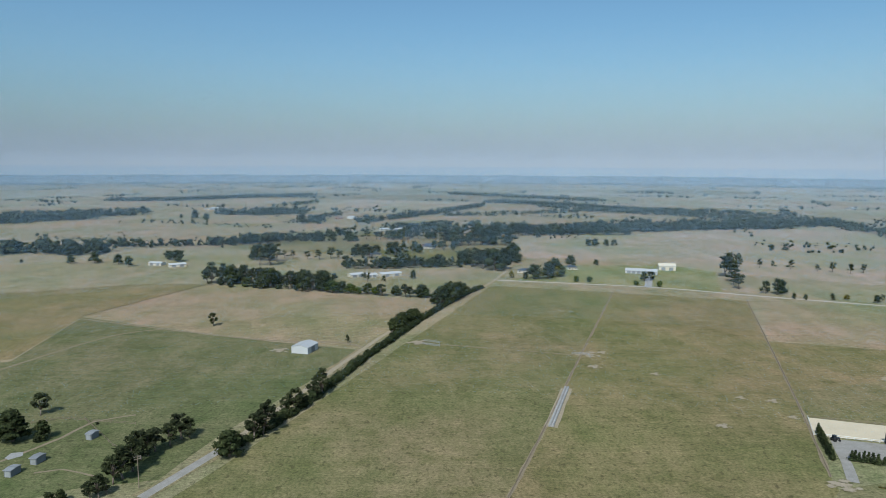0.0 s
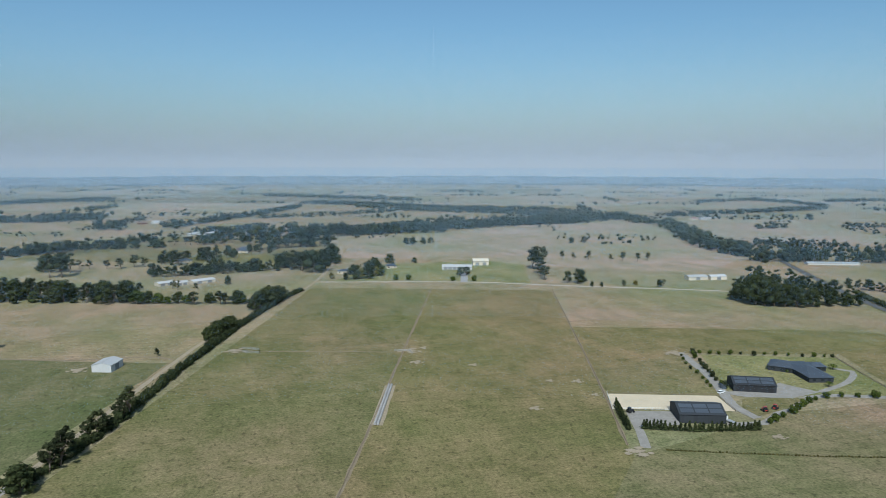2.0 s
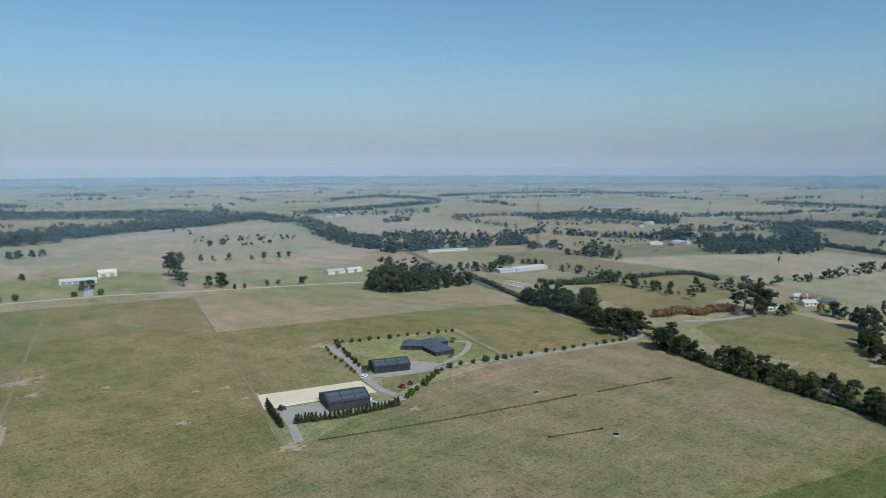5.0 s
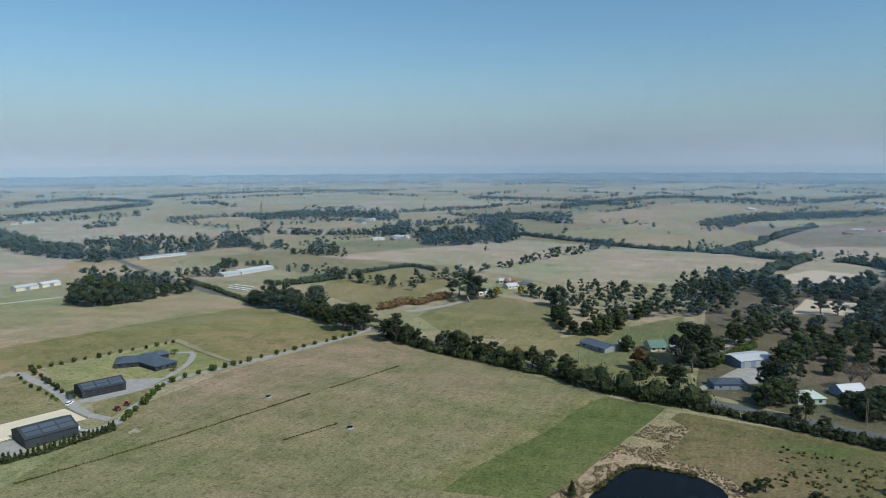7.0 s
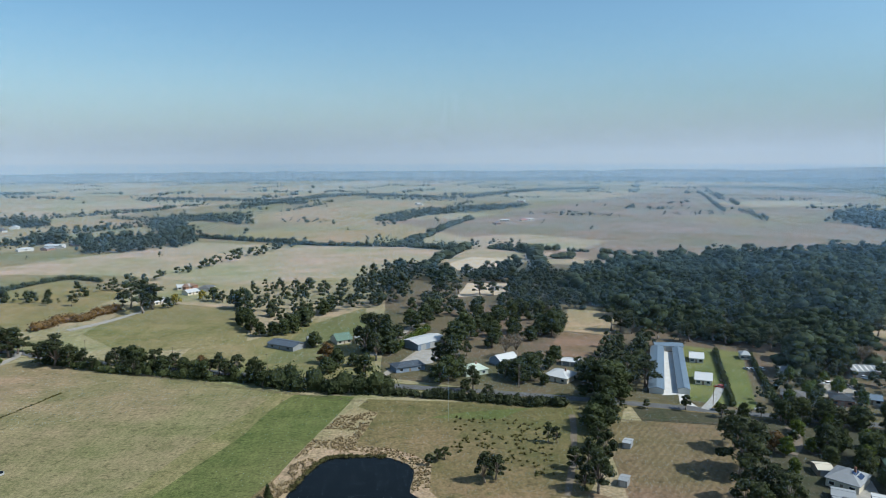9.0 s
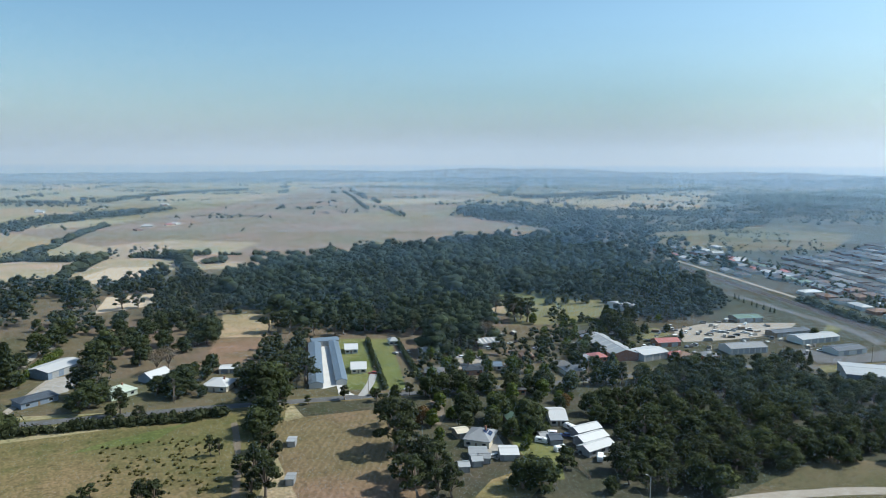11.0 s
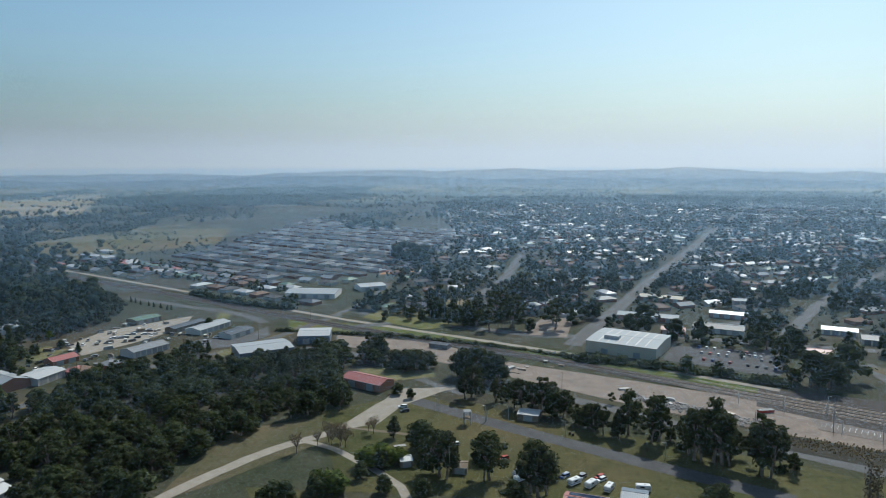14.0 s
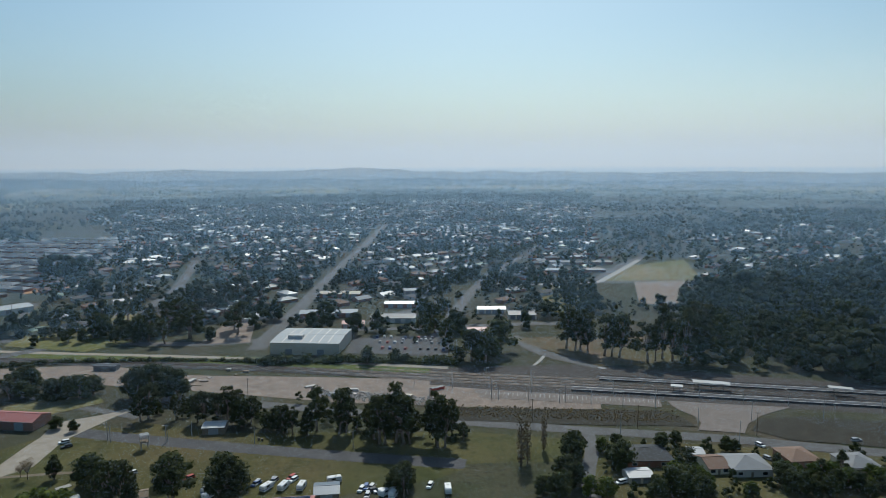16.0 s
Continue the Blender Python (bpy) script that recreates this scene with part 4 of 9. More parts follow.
def pole(x, y, height=9.5, turn=0.0, arms=1, name="power_pole", label="timber power pole with a crossarm and insulators", lamp=False, group="power poles"):
    root = thing(name, x, y, turn, label, "pole", group)
    part("post", Shape().tube([(0, 0, -0.2), (0, 0, height)], [0.17, 0.11], 8), M["timber" if not lamp else "zinc"], root)
    if lamp:
        part("arm", Shape().tube([(0, 0, height - 0.1), (1.4, 0, height + 0.25)], [0.06, 0.05], 6), M["zinc"], root)
        part("lamp_head", Shape().box(1.6, 0, height + 0.15, 0.8, 0.3, 0.16), M["render"], root)
    else:
        for i in range(arms):
            part("crossarm", Shape().box(0, 0, height - 0.5 - 0.9 * i, 2.4, 0.12, 0.14), M["timber"], root)
            for a in (-1.1, -0.5, 0.5, 1.1):
                part("insulator", Shape().tube([(a, 0, height - 0.36 - 0.9 * i), (a, 0, height - 0.14 - 0.9 * i)], [0.06, 0.04], 6), M["concrete"], root)
    return root


def fence(points, gap=3.0, height=1.3, rails=3, material="timber", label="timber post and rail fence"):
    root = thing("fence", *points[0], 0, label, "fence")
    line = [Vector(p) - Vector(points[0]) for p in points]
    post = Shape().box(0, 0, -0.1, 0.14, 0.14, height + 0.1).mesh("post", M[material])
    for a, b in zip(line, line[1:]):
        n = max(1, round((b - a).length / gap))
        turn = math.atan2((b - a).y, (b - a).x)
        for i in range(n + 1):
            p = part("post", post, None, root)
            p.location = (*a.lerp(b, i / n), 0)
        for k in range(rails):
            c = (a + b) / 2
            part("rail", Shape().box(c.x, c.y, height * (k + 0.8) / rails - 0.1, (b - a).length, 0.05, 0.12, turn), M[material], root)
    return root


def canopy(x, y, turn, length, width, height=3.6, roof_mat="white", label="white platform canopy on steel posts"):
    root = thing("canopy", x, y, turn, label, "canopy")
    part("roof", Shape().box(0, 0, height, length, width, 0.35), M[roof_mat], root)
    n = max(2, round(length / 6))
    for i in range(n):
        for side in (-0.3, 0.3):
            part("post", Shape().box(((i + 0.5) / n - 0.5) * length, side * width, 0, 0.2, 0.2, height), M["dark_steel"], root)
    return root


def tank(x, y, radius=1.8, height=2.2, material="render", label="pale round rainwater tank"):
    root = thing("water_tank", x, y, 0, label, "tank")
    part("body", Shape().tube([(0, 0, 0), (0, 0, height)], [radius, radius], 16), M[material], root)
    part("lid", Shape().tube([(0, 0, height), (0, 0, height + 0.3)], [radius, radius * 0.2], 16), M[material], root)
    return root


def tractor(x, y, turn, paint="paint_red", label="red farm tractor with a cab"):
    root = thing("tractor", x, y, turn, label, "tractor", "farm machines")
    part("body", Shape().box(0.9, 0, 0.9, 1.9, 0.8, 0.75, 0, 0.9).box(-0.7, 0, 0.8, 1.6, 1.3, 0.5), M[paint], root)
    part("cab", Shape().box(-0.6, 0, 1.3, 1.4, 1.3, 1.3, 0, 0.85), M["glass"], root)
    part("cab_roof", Shape().box(-0.6, 0, 2.6, 1.4, 1.35, 0.12), M[paint], root)
    for a, r in ((-0.8, 0.85), (1.4, 0.5)):
        for b in (-0.8, 0.8):
            part("wheel", Shape().tube([(a, b - 0.22, r), (a, b + 0.22, r)], [r, r], 14), M["rubber"], root)
    return root


def truck(x, y, turn, paint="paint_white", label="white flatbed truck parked on gravel"):
    root = thing("truck", x, y, turn, label, "truck", "parked trucks")
    part("cab", Shape().box(2.6, 0, 0.6, 1.8, 2.2, 1.9, 0, 0.93), M[paint], root)
    part("windscreen", Shape().box(3.42, 0, 1.5, 0.14, 1.9, 0.8), M["glass"], root)
    part("tray", Shape().box(-0.8, 0, 0.9, 4.8, 2.3, 0.25), M["zinc"], root)
    for a in (-2.2, -1.0, 2.5):
        for b in (-0.95, 0.95):
            part("wheel", Shape().tube([(a, b - 0.15, 0.48), (a, b + 0.15, 0.48)], [0.48, 0.48], 12), M["rubber"], root)
    return root


def lattice_mast(x, y, height, label="tall grey lattice communications mast"):
    root = thing("communications_mast", x, y, 0, label, "mast")
    w = height * 0.035
    legs = [(w * math.cos(k * math.tau / 3), w * math.sin(k * math.tau / 3)) for k in range(3)]
    n = int(height / 2.5)
    for a, b in legs:
        part("leg", Shape().tube([(a, b, -0.2), (a * 0.6, b * 0.6, height)], [0.24, 0.18], 5), M["dark_steel"], root)
    brace = Shape()
    for i in range(n):
        z0, z1 = height * i / n, height * (i + 1) / n
        k0, k1 = 1 - 0.4 * i / n, 1 - 0.4 * (i + 1) / n
        for j in range(3):
            p, q = legs[j], legs[(j + 1) % 3]
            brace.tube([(p[0] * k0, p[1] * k0, z0), (q[0] * k1, q[1] * k1, z1)], [0.1, 0.1], 4)
    part("bracing", brace, M["dark_steel"], root)
    for k in range(3):
        a, b = legs[k]
        part("antenna", Shape().box(a * 1.1, b * 1.1, height - 3, 0.35, 0.35, 2.6), M["paint_white"], root)
    return root


# ---- the land ----
sheet = Shape()
rings = [0, 60, 150, 300, 600, 1000, 1700, 2600, 3700, 4990]
verts, faces = [(0, 0, 0)], []
for r_ in rings[1:]:
    verts += [(r_ * math.cos(k * math.tau / 72), r_ * math.sin(k * math.tau / 72), 0) for k in range(72)]
faces += [(0, 1 + k, 1 + (k + 1) % 72) for k in range(72)]
for i in range(len(rings) - 2):
    a, b = 1 + 72 * i, 73 + 72 * i
    faces += [(a + k, b + k, b + (k + 1) % 72, a + (k + 1) % 72) for k in range(72)]
sheet.add(verts, faces)
tagged(part("ground", sheet, M["ground"]), "wide flat farmland of dry grass", "ground", kind="structure")

# far paddocks in a loose grid
r_far = random.Random(21)
far_rows = []
v0 = -4800.0
while v0 < 4800:
    dv = r_far.uniform(220, 520)
    u0 = -4800.0 + r_far.uniform(0, 200)
    while u0 < 4800:
        du = r_far.uniform(260, 760)
        c_ = U * (u0 + du / 2) + V * (v0 + dv / 2)
        if 780 < c_.length < 4600:
            quad = [tuple(U * a + V * b) for a, b in ((u0 + 6, v0 + 6), (u0 + du - 6, v0 + 6), (u0 + du - 6, v0 + dv - 6), (u0 + 6, v0 + dv - 6))]
            far_rows.append((quad, c_.length))
        u0 += du
    v0 += dv
for quad, far_off in far_rows:
    yaw_ = math.degrees(math.atan2(-quad[0][0], quad[0][1])) % 360
    kind_ = r_far.choice(["woodland_floor", "rough_grass", "house_soil", "field_mixed"] if 125 < yaw_ < 240 else ["stubble", "stubble", "stubble", "field_tan", "field_tan", "field_dry", "ground", "field_mixed"])
    ground_patch("far_paddock", quad, M[kind_], "distant fenced paddock", "paddock", 0.02)

# near paddocks
ground_patch("suburb_ground", [(330, -100), (420, -350), (900, -800), (620, -1300), (-900, -1300), (-900, -150), (-200, -100), (0, -90)], M["house_soil"], "dry ground of yards, verges and gardens", "ground")
ground_patch("paddock", [(-81.4, 258.8), (46.4, 649.2), (153.2, 617.3), (24.3, 229.8)] + [(-20, 90), (-125, 140)], M["field_green"], "grazed green-brown paddock beside the hedge", "paddock")
ground_patch("paddock", [(24.3, 229.8), (153.2, 617.3), (257.8, 581.2), (144.2, 246.4)] + [(110, 120), (-20, 90)], M["field_mixed"], "grazed paddock with worn dry patches", "paddock")
ground_patch("paddock", [(267, 575.1), (214.3, 447.7), (368.8, 395.1), (445.1, 361.2), (472, 455.2), (388.7, 505.9)], M["field_tan"], "tan stubble paddock", "paddock")
ground_patch("paddock", [(213.5, 446), (174.9, 343.6), (248.5, 363.9), (340.8, 337.4), (372.5, 392.9)], M["field_mixed"], "green paddock with faint tracks", "paddock")
ground_patch("paddock", [(372.5, 392.9), (338.5, 335.1), (311.5, 266.3), (399.9, 240.3), (443.4, 359.8)], M["field_mixed"], "paddock beside the driveway trees", "paddock")
ground_patch("paddock", [(174.9, 343.6), (167.7, 307.1), (217.9, 289.6), (237.7, 308.1), (246.9, 364.8)], M["field_green"], "small green holding paddock", "paddock")
ground_patch("paddock", [(142.7, 237.1), (238.4, 262), (300.2, 260.4), (393.5, 233)] + [(404.2, 216.4), (338.2, 64), (282.1, 77.2), (225.6, 51.4)] + [(60, 40), (40, 120)], M["field_dry"], "wide dry paddock", "paddock")
ground_patch("pasture", [(340, 62.4), (336.6, 70.6), (309.9, 78.1), (292.3, 84.8), (272.3, 91.5), (248.3, 97.6), (221.1, 104.3), (209.8, 109.6), (214.2, 86.7), (256.3, 69.9), (327.9, 51.7)], M["field_green"], "yellowing grass along the edge of the pasture", "pasture")
ground_patch("pasture", [(330.9, 31.1), (332.8, 48.2), (334.8, 60.9), (320.1, 66.6), (302.1, 70.8), (284.8, 73.4), (268.4, 79), (250.1, 85.7), (232.8, 91.3), (212.7, 94.3), (219.2, 60), (235.1, 54.1), (262, 48.1), (290.8, 40.8), (313.4, 34.7)], M["lush"], "strip of lush green pasture", "pasture")
ground_patch("paddock", [(326.9, 24.3), (321.2, -20.9), (318.4, -55.1)] + [(319.2, -78), (226.5, -48.9)] + [(110, -40), (100, 20)] + [(221.8, 60.3)], M["rough_grass"], "rough tussocky paddock round the pond", "paddock")
ground_patch("paddock", [(307.2, -20.2), (312.6, -54.2)] + [(307.9, -46.7), (298.1, -35.6), (301.2, -3.9)], M["lush"], "green flush of grass by the fence", "paddock")
ground_patch("verge", [(318.1, -68.2), (316, -98.3), (278.2, -83.9), (222.4, -56.7), (226.5, -46.9)], M["rough_grass"], "rough dry grass along the fence line", "verge")
ground_patch("paddock", [(292.3, -78.9), (293.8, -99.3), (285.4, -137.7), (248.4, -124.4), (198.7, -110.7), (229.6, -56.9)] + [(120, -110), (110, -60)], M["field_brown"], "mown brown paddock with raked lines", "paddock")
ground_patch("paddock", [(-268.6, 510.5), (-220.5, 651), (-39.9, 586.2), (-3.5, 547.3), (-50, 423.6), (-126.5, 446)], M["field_tan"], "tan cut hay paddock", "paddock")
ground_patch("paddock", [(-248.3, 391.6), (-266.6, 506.8), (-126.1, 444.5), (-49.6, 419.6), (-93.8, 284.1), (-102.9, 241.5), (-150, 228.1)] + [(-220, 160), (-420, 300)], M["field_deep"], "green paddock beside the farm road", "paddock")
ground_patch("paddock", [(-384.6, 598), (-283.8, 649.2), (-221, 650), (-266.8, 510.5), (-251, 396), (-420, 300)], M["field_mixed"], "mixed paddock with faint wheel tracks", "paddock")
ground_patch("yard", [(-196.6, 299.1), (-181.8, 306.3), (-146.6, 299.7), (-127.4, 290), (-119.2, 241.4), (-139.8, 227.4), (-151.4, 227.3)], M["field_deep"], "rough grass yard round the small sheds", "yard")
ground_patch("lawn", [(67.8, 678.3), (129.2, 783.1), (307.6, 789), (250.9, 614.4), (193.2, 641.2)], M["dry_lawn"], "mown yellowing lawn beside the stables", "lawn")
ground_patch("paddock", [(85.5, 850.8), (103, 1084.4), (497.6, 1192.2), (743, 1283.6), (596.6, 740.7), (458.1, 638.4), (302.7, 727), (247.2, 801)], M["stubble"], "broad pale dry paddock", "paddock")
ground_patch("paddock", [(981.3, 311.1), (897.4, 13.1), (770.5, 37.8), (667.6, 107.6), (645.2, 178.7), (704.5, 305), (708.7, 478.9)], M["stubble"], "broad pale dry paddock", "paddock")
ground_patch("paddock", [(1064.7, 295.9), (1380.3, 141.7), (1312.8, -83.8), (924.7, 13.6)], M["field_tan"], "pale stubble paddock", "paddock")
ground_patch("paddock", [(624.6, 394.1), (669.4, 336.5), (608.3, 251.6), (467.2, 259.7), (507.9, 344.2)], M["field_mixed"], "small paddock with scattered bushes", "paddock")
ground_patch("paddock", [(461.1, 222.7), (571.5, 225.5), (533.1, 129), (436.4, 109), (409.3, 173.3)], M["field_green"], "small home paddock", "paddock")
ground_patch("paddock", [(382.7, 140), (367.7, 88.4), (343.9, 19.3), (415.1, 26.7), (493.5, 74.8), (440.7, 106.3), (423.6, 139.4)], M["field_green"], "grassy paddock between the road and the houses", "paddock")
ground_patch("lawn", [(388.3, 90.1), (485, 73.5), (537.2, 40.6), (468.3, 33.1), (388.4, 61.3)], M["field_deep"], "green lawn round the house", "lawn")
ground_patch("paddock", [(1327.4, 53), (1358.7, -97.3), (2972.9, -1187.7), (2183.1, -1482.8), (1448.5, -869.1), (876.8, -740.5), (848.8, -361.6), (754.6, -220.3),
    (1001.6, -83.5)], M["plain"], "broad bare dry plain", "paddock")
ground_patch("paddock", [(1166.6, -454.2), (1410.4, -942), (876.8, -740.5), (856.4, -373)], M["plain"], "pale reddish stubble paddock", "paddock")
ground_patch("paddock", [(1345.4, -487.8), (1476.7, -730.8), (1299.1, -837.8), (1159.9, -562.2)], M["field_dry"], "paler strip of the plain", "paddock")
ground_patch("paddock", [(1852.2, -756.3), (1932, -1075.6), (1692.6, -1130.3), (1648.4, -815.8)], M["stubble"], "pale stubble strip of the plain", "paddock")
ground_patch("paddock", [(1019.2, -51.5), (1077.9, -165.4), (972.8, -268.8), (863.5, -196.6), (907.6, -75.1)], M["stubble"], "pale stubble paddock on the plain", "paddock")
ground_patch("woodland_floor", [(772.3, 33.9), (775.4, -100.9), (706.3, -307.4), (423.6, -289), (396.6, -337), (263.2, -247.6), (296.1, -146), (360.3, 19.8)], M["dry_ground"], "dry leaf-littered ground between houses and trees", "ground")
ground_patch("paddock", [(529.7, -117), (511.1, -149.9), (444.2, -126.1), (458.7, -97.5)], M["field_tan"], "small tan paddock among the trees", "paddock")
ground_patch("paddock", [(455.8, -96.8), (441.7, -124.6), (392.1, -104.7), (399.3, -73.8)], M["field_brown"], "small bare brown paddock", "paddock")
for p_ in [(494.2, -126.7), (470.8, -116.7), (441.5, -107.4), (423, -99.3), (410.4, -91.3), (443.3, -118.8), (481.6, -131.3)]:
    BUILT.append((*p_, 15.0))
ground_patch("lawn", [(417.1, -165), (400.8, -193.7), (304.7, -156.6), (319.5, -130.5)], M["lawn"], "green lawns between dark hedges", "lawn")
ground_patch("paddock", [(506.7, -351.5), (494.1, -432.6), (402.7, -388.2), (367.4, -333.1), (394.1, -285.9)], M["field_deep"], "yellowed playing field", "paddock")
ground_patch("reserve", [(289.5, -172.1), (241.6, -250), (159.7, -378), (74.2, -379.1), (23, -350.9), (16.4, -276.2), (213.2, -125.2)] + [(70, -140), (100, -120)], M["woodland_floor"], "dry ground of the tree reserve", "ground")
ground_patch("reserve", [(145.5, -197.6), (153.1, -263.5), (112.7, -294.5), (93.7, -313.7), (107.3, -262.8), (132.8, -216.4)], M["dry_ground"], "dry grass beside the gravel track", "ground")
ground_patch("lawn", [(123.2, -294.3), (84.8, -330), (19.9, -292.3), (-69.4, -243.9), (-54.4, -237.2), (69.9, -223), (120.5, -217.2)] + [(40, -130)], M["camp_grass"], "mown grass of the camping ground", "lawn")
ground_patch("lawn", [(64.3, -328.1), (20.6, -302.3), (-78.7, -279.3), (-130.6, -255.3), (-122.1, -237.7), (-70.3, -247.5), (-17.7, -269.6), (57.3, -305.3)], M["camp_grass"], "grass verge with shade in its colour", "lawn")
ground_patch("garden_ground", [(-125.1, -257.5), (-178.4, -238), (-244, -207.2), (-179.7, -149.9), (-85.2, -173.6)], M["camp_grass"], "garden ground round the station houses with shade in its colour", "ground")
ground_patch("town_ground", [(303.7, -365.9), (176, -466), (-89, -349.7), (-163.1, -323.2)] + [(-279.8, -260.4), (-2129.7, -2048)] + [(-666.6, -2667.4), (555.3, -2546.4), (759.9, -1218.5), (666.4, -817.5)], M["woodland_floor"], "dry suburban ground of gardens and verges", "ground")
ground_patch("verge", [(223.5, -478.5), (108.7, -456.9), (8.1, -421.7), (-93.5, -368.3), (-89.5, -351.5), (7.5, -394.7), (103.2, -433.1), (209.9, -448.8)], M["lush"], "green grass verge along the railway", "verge")
ground_patch("railway_yard", [(168.3, -434.6), (102.5, -430.3), (47, -394.9), (-104.6, -347.2), (-159.7, -316), (-145.7, -286.9), (-21.3, -333.6), (50.3, -370),
    (93, -389.7), (159, -410)], M["yard_dirt"], "pale bare dirt of the railway yard", "yard")
ground_patch("railway_yard", [(-83.9, -375.4), (-160.9, -362.5), (-242.5, -321.6), (-320.9, -275.8), (-286.4, -245), (-234.2, -268.9), (-184.2, -293.9), (-103.6, -331.3),
    (-77.2, -345.6)], M["ballast"], "dark stone ballast of the station tracks", "yard")
ground_patch("yard", [(326, -372.6), (329.4, -411.2), (297.2, -468.2), (280.6, -430.3), (289.5, -384.3), (300.1, -354)], M["pale_gravel"], "pale gravel storage yard", "yard")
ground_patch("paddock", [(783.1, -764), (833.4, -1054.7), (632.5, -1137.8), (534.5, -910.3), (618.8, -709.1)], M["rough_grass"], "rough flat beyond the estate", "paddock")
ground_patch("paddock", [(1679.6, -1219), (2230.1, -1923), (1789.9, -2303.2), (1109, -1313.8), (1343.6, -1121.5)], M["field_tan"], "pale paddock with scattered trees", "paddock")

# roads and tracks
FARM_ROAD = [(-103.2, 227.8), (-89.4, 266.7), (-72.6, 330.9), (-49.6, 419.6), (-32.5, 476.1), (3.3, 558.6), (47.7, 668), (77.9, 781.4), (112.4, 939.9)]
strip("verge", FARM_ROAD, 7.0, M["field_tan"], "pale dry verge along the farm road", ragged=2.0)
strip("road", FARM_ROAD, 2.8, M["pale_dirt"], "narrow dirt farm road", ragged=0.4)
strip("road", FARM_ROAD[:2] + [(-86, 278.1)], 4.2, M["gravel"], "gravelled end of the farm road")
strip("road", [(54, 680), (192, 645), (279, 602), (397, 545), (497, 482)], 4.6, M["bright_gravel"], "pale gravel crossroad", ragged=0.6)
MAIN = [(600, 690), (497, 480), (455, 360), (417, 240), (405, 215), (370, 100), (345, 8), (334, -39), (322, -81), (300, -152), (278, -222), (265, -275)] + [(260.2, -307.8), (237.4, -357.8), (215.5, -390.7), (196.6, -463.3), (186.4, -550.7), (194, -639.9)]
strip("verge", MAIN, 9.0, M["rough_grass"], "dry grass verge of the main road", ragged=2.0)
strip("road", MAIN, 6.4, M["road_asphalt"], "sealed grey main road")
RAIL = [(900, -760), (418, -564), (198, -469), (38, -410), (-86, -357), (-168, -322), (-282, -266), (-560, -130)]
strip("railway_bed", RAIL, 12.0, M["ballast"], "stone ballast bed of the railway", "railway")
for off in (-3.2, -1.6, 1.6, 3.2):
    line_ = smooth_line(RAIL, 20)
    pts_ = []
    for i, p in enumerate(line_):
        d_ = (line_[min(i + 1, len(line_) - 1)] - line_[max(i - 1, 0)]).normalized()
        pts_.append((p.x - d_.y * off, p.y + d_.x * off, 0.42))
    tagged(part("rail", Shape().tube(pts_, [0.11] * len(pts_), 4), M["rail"]), "worn steel railway rail on ballast", "rail", kind="structure")
strip("verge", [(880, -778), (410, -580), (190, -485), (30, -426), (-94, -373)], 5.0, M["pale_gravel"], "pale gravel service track beside the railway", "track", 1.0)
strip("road", [(68.6, -361.7), (24.6, -344.6), (-66.5, -297.9), (-121, -271.5), (-182.9, -244.1), (-234.2, -216.3)] + [(-420, -120)], 8.5, M["road_asphalt"], "sealed road beside the railway")
strip("road", [(208.1, -376.7), (159.1, -400.8), (98.2, -358.4), (62.3, -332.6)], 5.0, M["road_asphalt"], "sealed lane behind the sheds")
strip("road", [(83.3, -318.5), (40.4, -296.6), (-17.7, -269.6), (-69.3, -247.4)], 9.0, M["asphalt"], "dark asphalt lane through the reserve")
strip("road", [(-129.1, -266.1), (-121.6, -246.5), (-104.8, -210.4)] + [(-95, -130)], 5.5, M["road_asphalt"], "side street off the railway road")
strip("track", [(150.7, -169.1), (147.9, -187.1), (140.9, -213.3), (125.7, -248.7), (105.9, -277.4), (94.8, -317.3), (68.1, -344.4)], 5.5, M["pale_gravel"], "pale gravel track through the park", "track", 0.6)
strip("track", [(116, -260.5), (101.4, -255.6), (86.1, -245.2), (73.7, -236.2), (65.6, -229), (60, -219)], 3.4, M["pale_gravel"], "narrow pale path through the park", "path", 0.3)
strip("track", [(101.4, -278.6), (79.8, -276.9), (68.5, -275.4)], 2.2, M["dirt"], "narrow dirt path through the park", "path", 0.3)
ground_patch("forecourt", [(105.2, -275.6), (99.4, -300.5), (97.5, -334.4), (83, -338.7), (68.1, -344.4), (87.8, -311.1), (92, -285.9)], M["pale_gravel"], "pale gravel parking area by the hall", "yard")
strip("track", [(23.2, 229), (45.4, 294.1), (81.3, 403.1), (153.2, 617.3)], 1.5, M["worn_dirt"], "worn stock track across the paddock", "track", 1.0, keep=False)
strip("track", [(-13.6, 436.6), (34.3, 423.8), (84.2, 409.3)], 1.2, M["worn_dirt"], "worn stock track across the paddock", "track", 0.9, keep=False)
strip("track", [(257.8, 581.2), (179.5, 347.4), (144.2, 246.4)], 1.4, M["worn_dirt"], "bare strip under the paddock fence", "track", 0.6, keep=False)
strip("track", [(-244.4, 375.1), (-217.8, 451.7), (-178.2, 476.4)], 1.6, M["worn_dirt"], "faint wheel track in the grass", "track", 0.6, keep=False)
strip("track", [(-263.8, 501.2), (-126.5, 446), (-66.1, 437), (-50.4, 426.3)], 2.2, M["worn_dirt"], "bare dirt track along the hay paddock", "track", 0.8, keep=False)
strip("track", [(-169.6, 256.2), (-163.8, 268.6), (-158.7, 280.2), (-154.3, 297.6), (-139.6, 306.8)], 1.6, M["worn_dirt"], "dirt track between the small sheds", "track", 0.6, keep=False)
strip("track", [(-151, 246.6), (-142.1, 249.6), (-126.5, 243.6)], 1.2, M["worn_dirt"], "dirt track between the small sheds", "track", 0.5, keep=False)
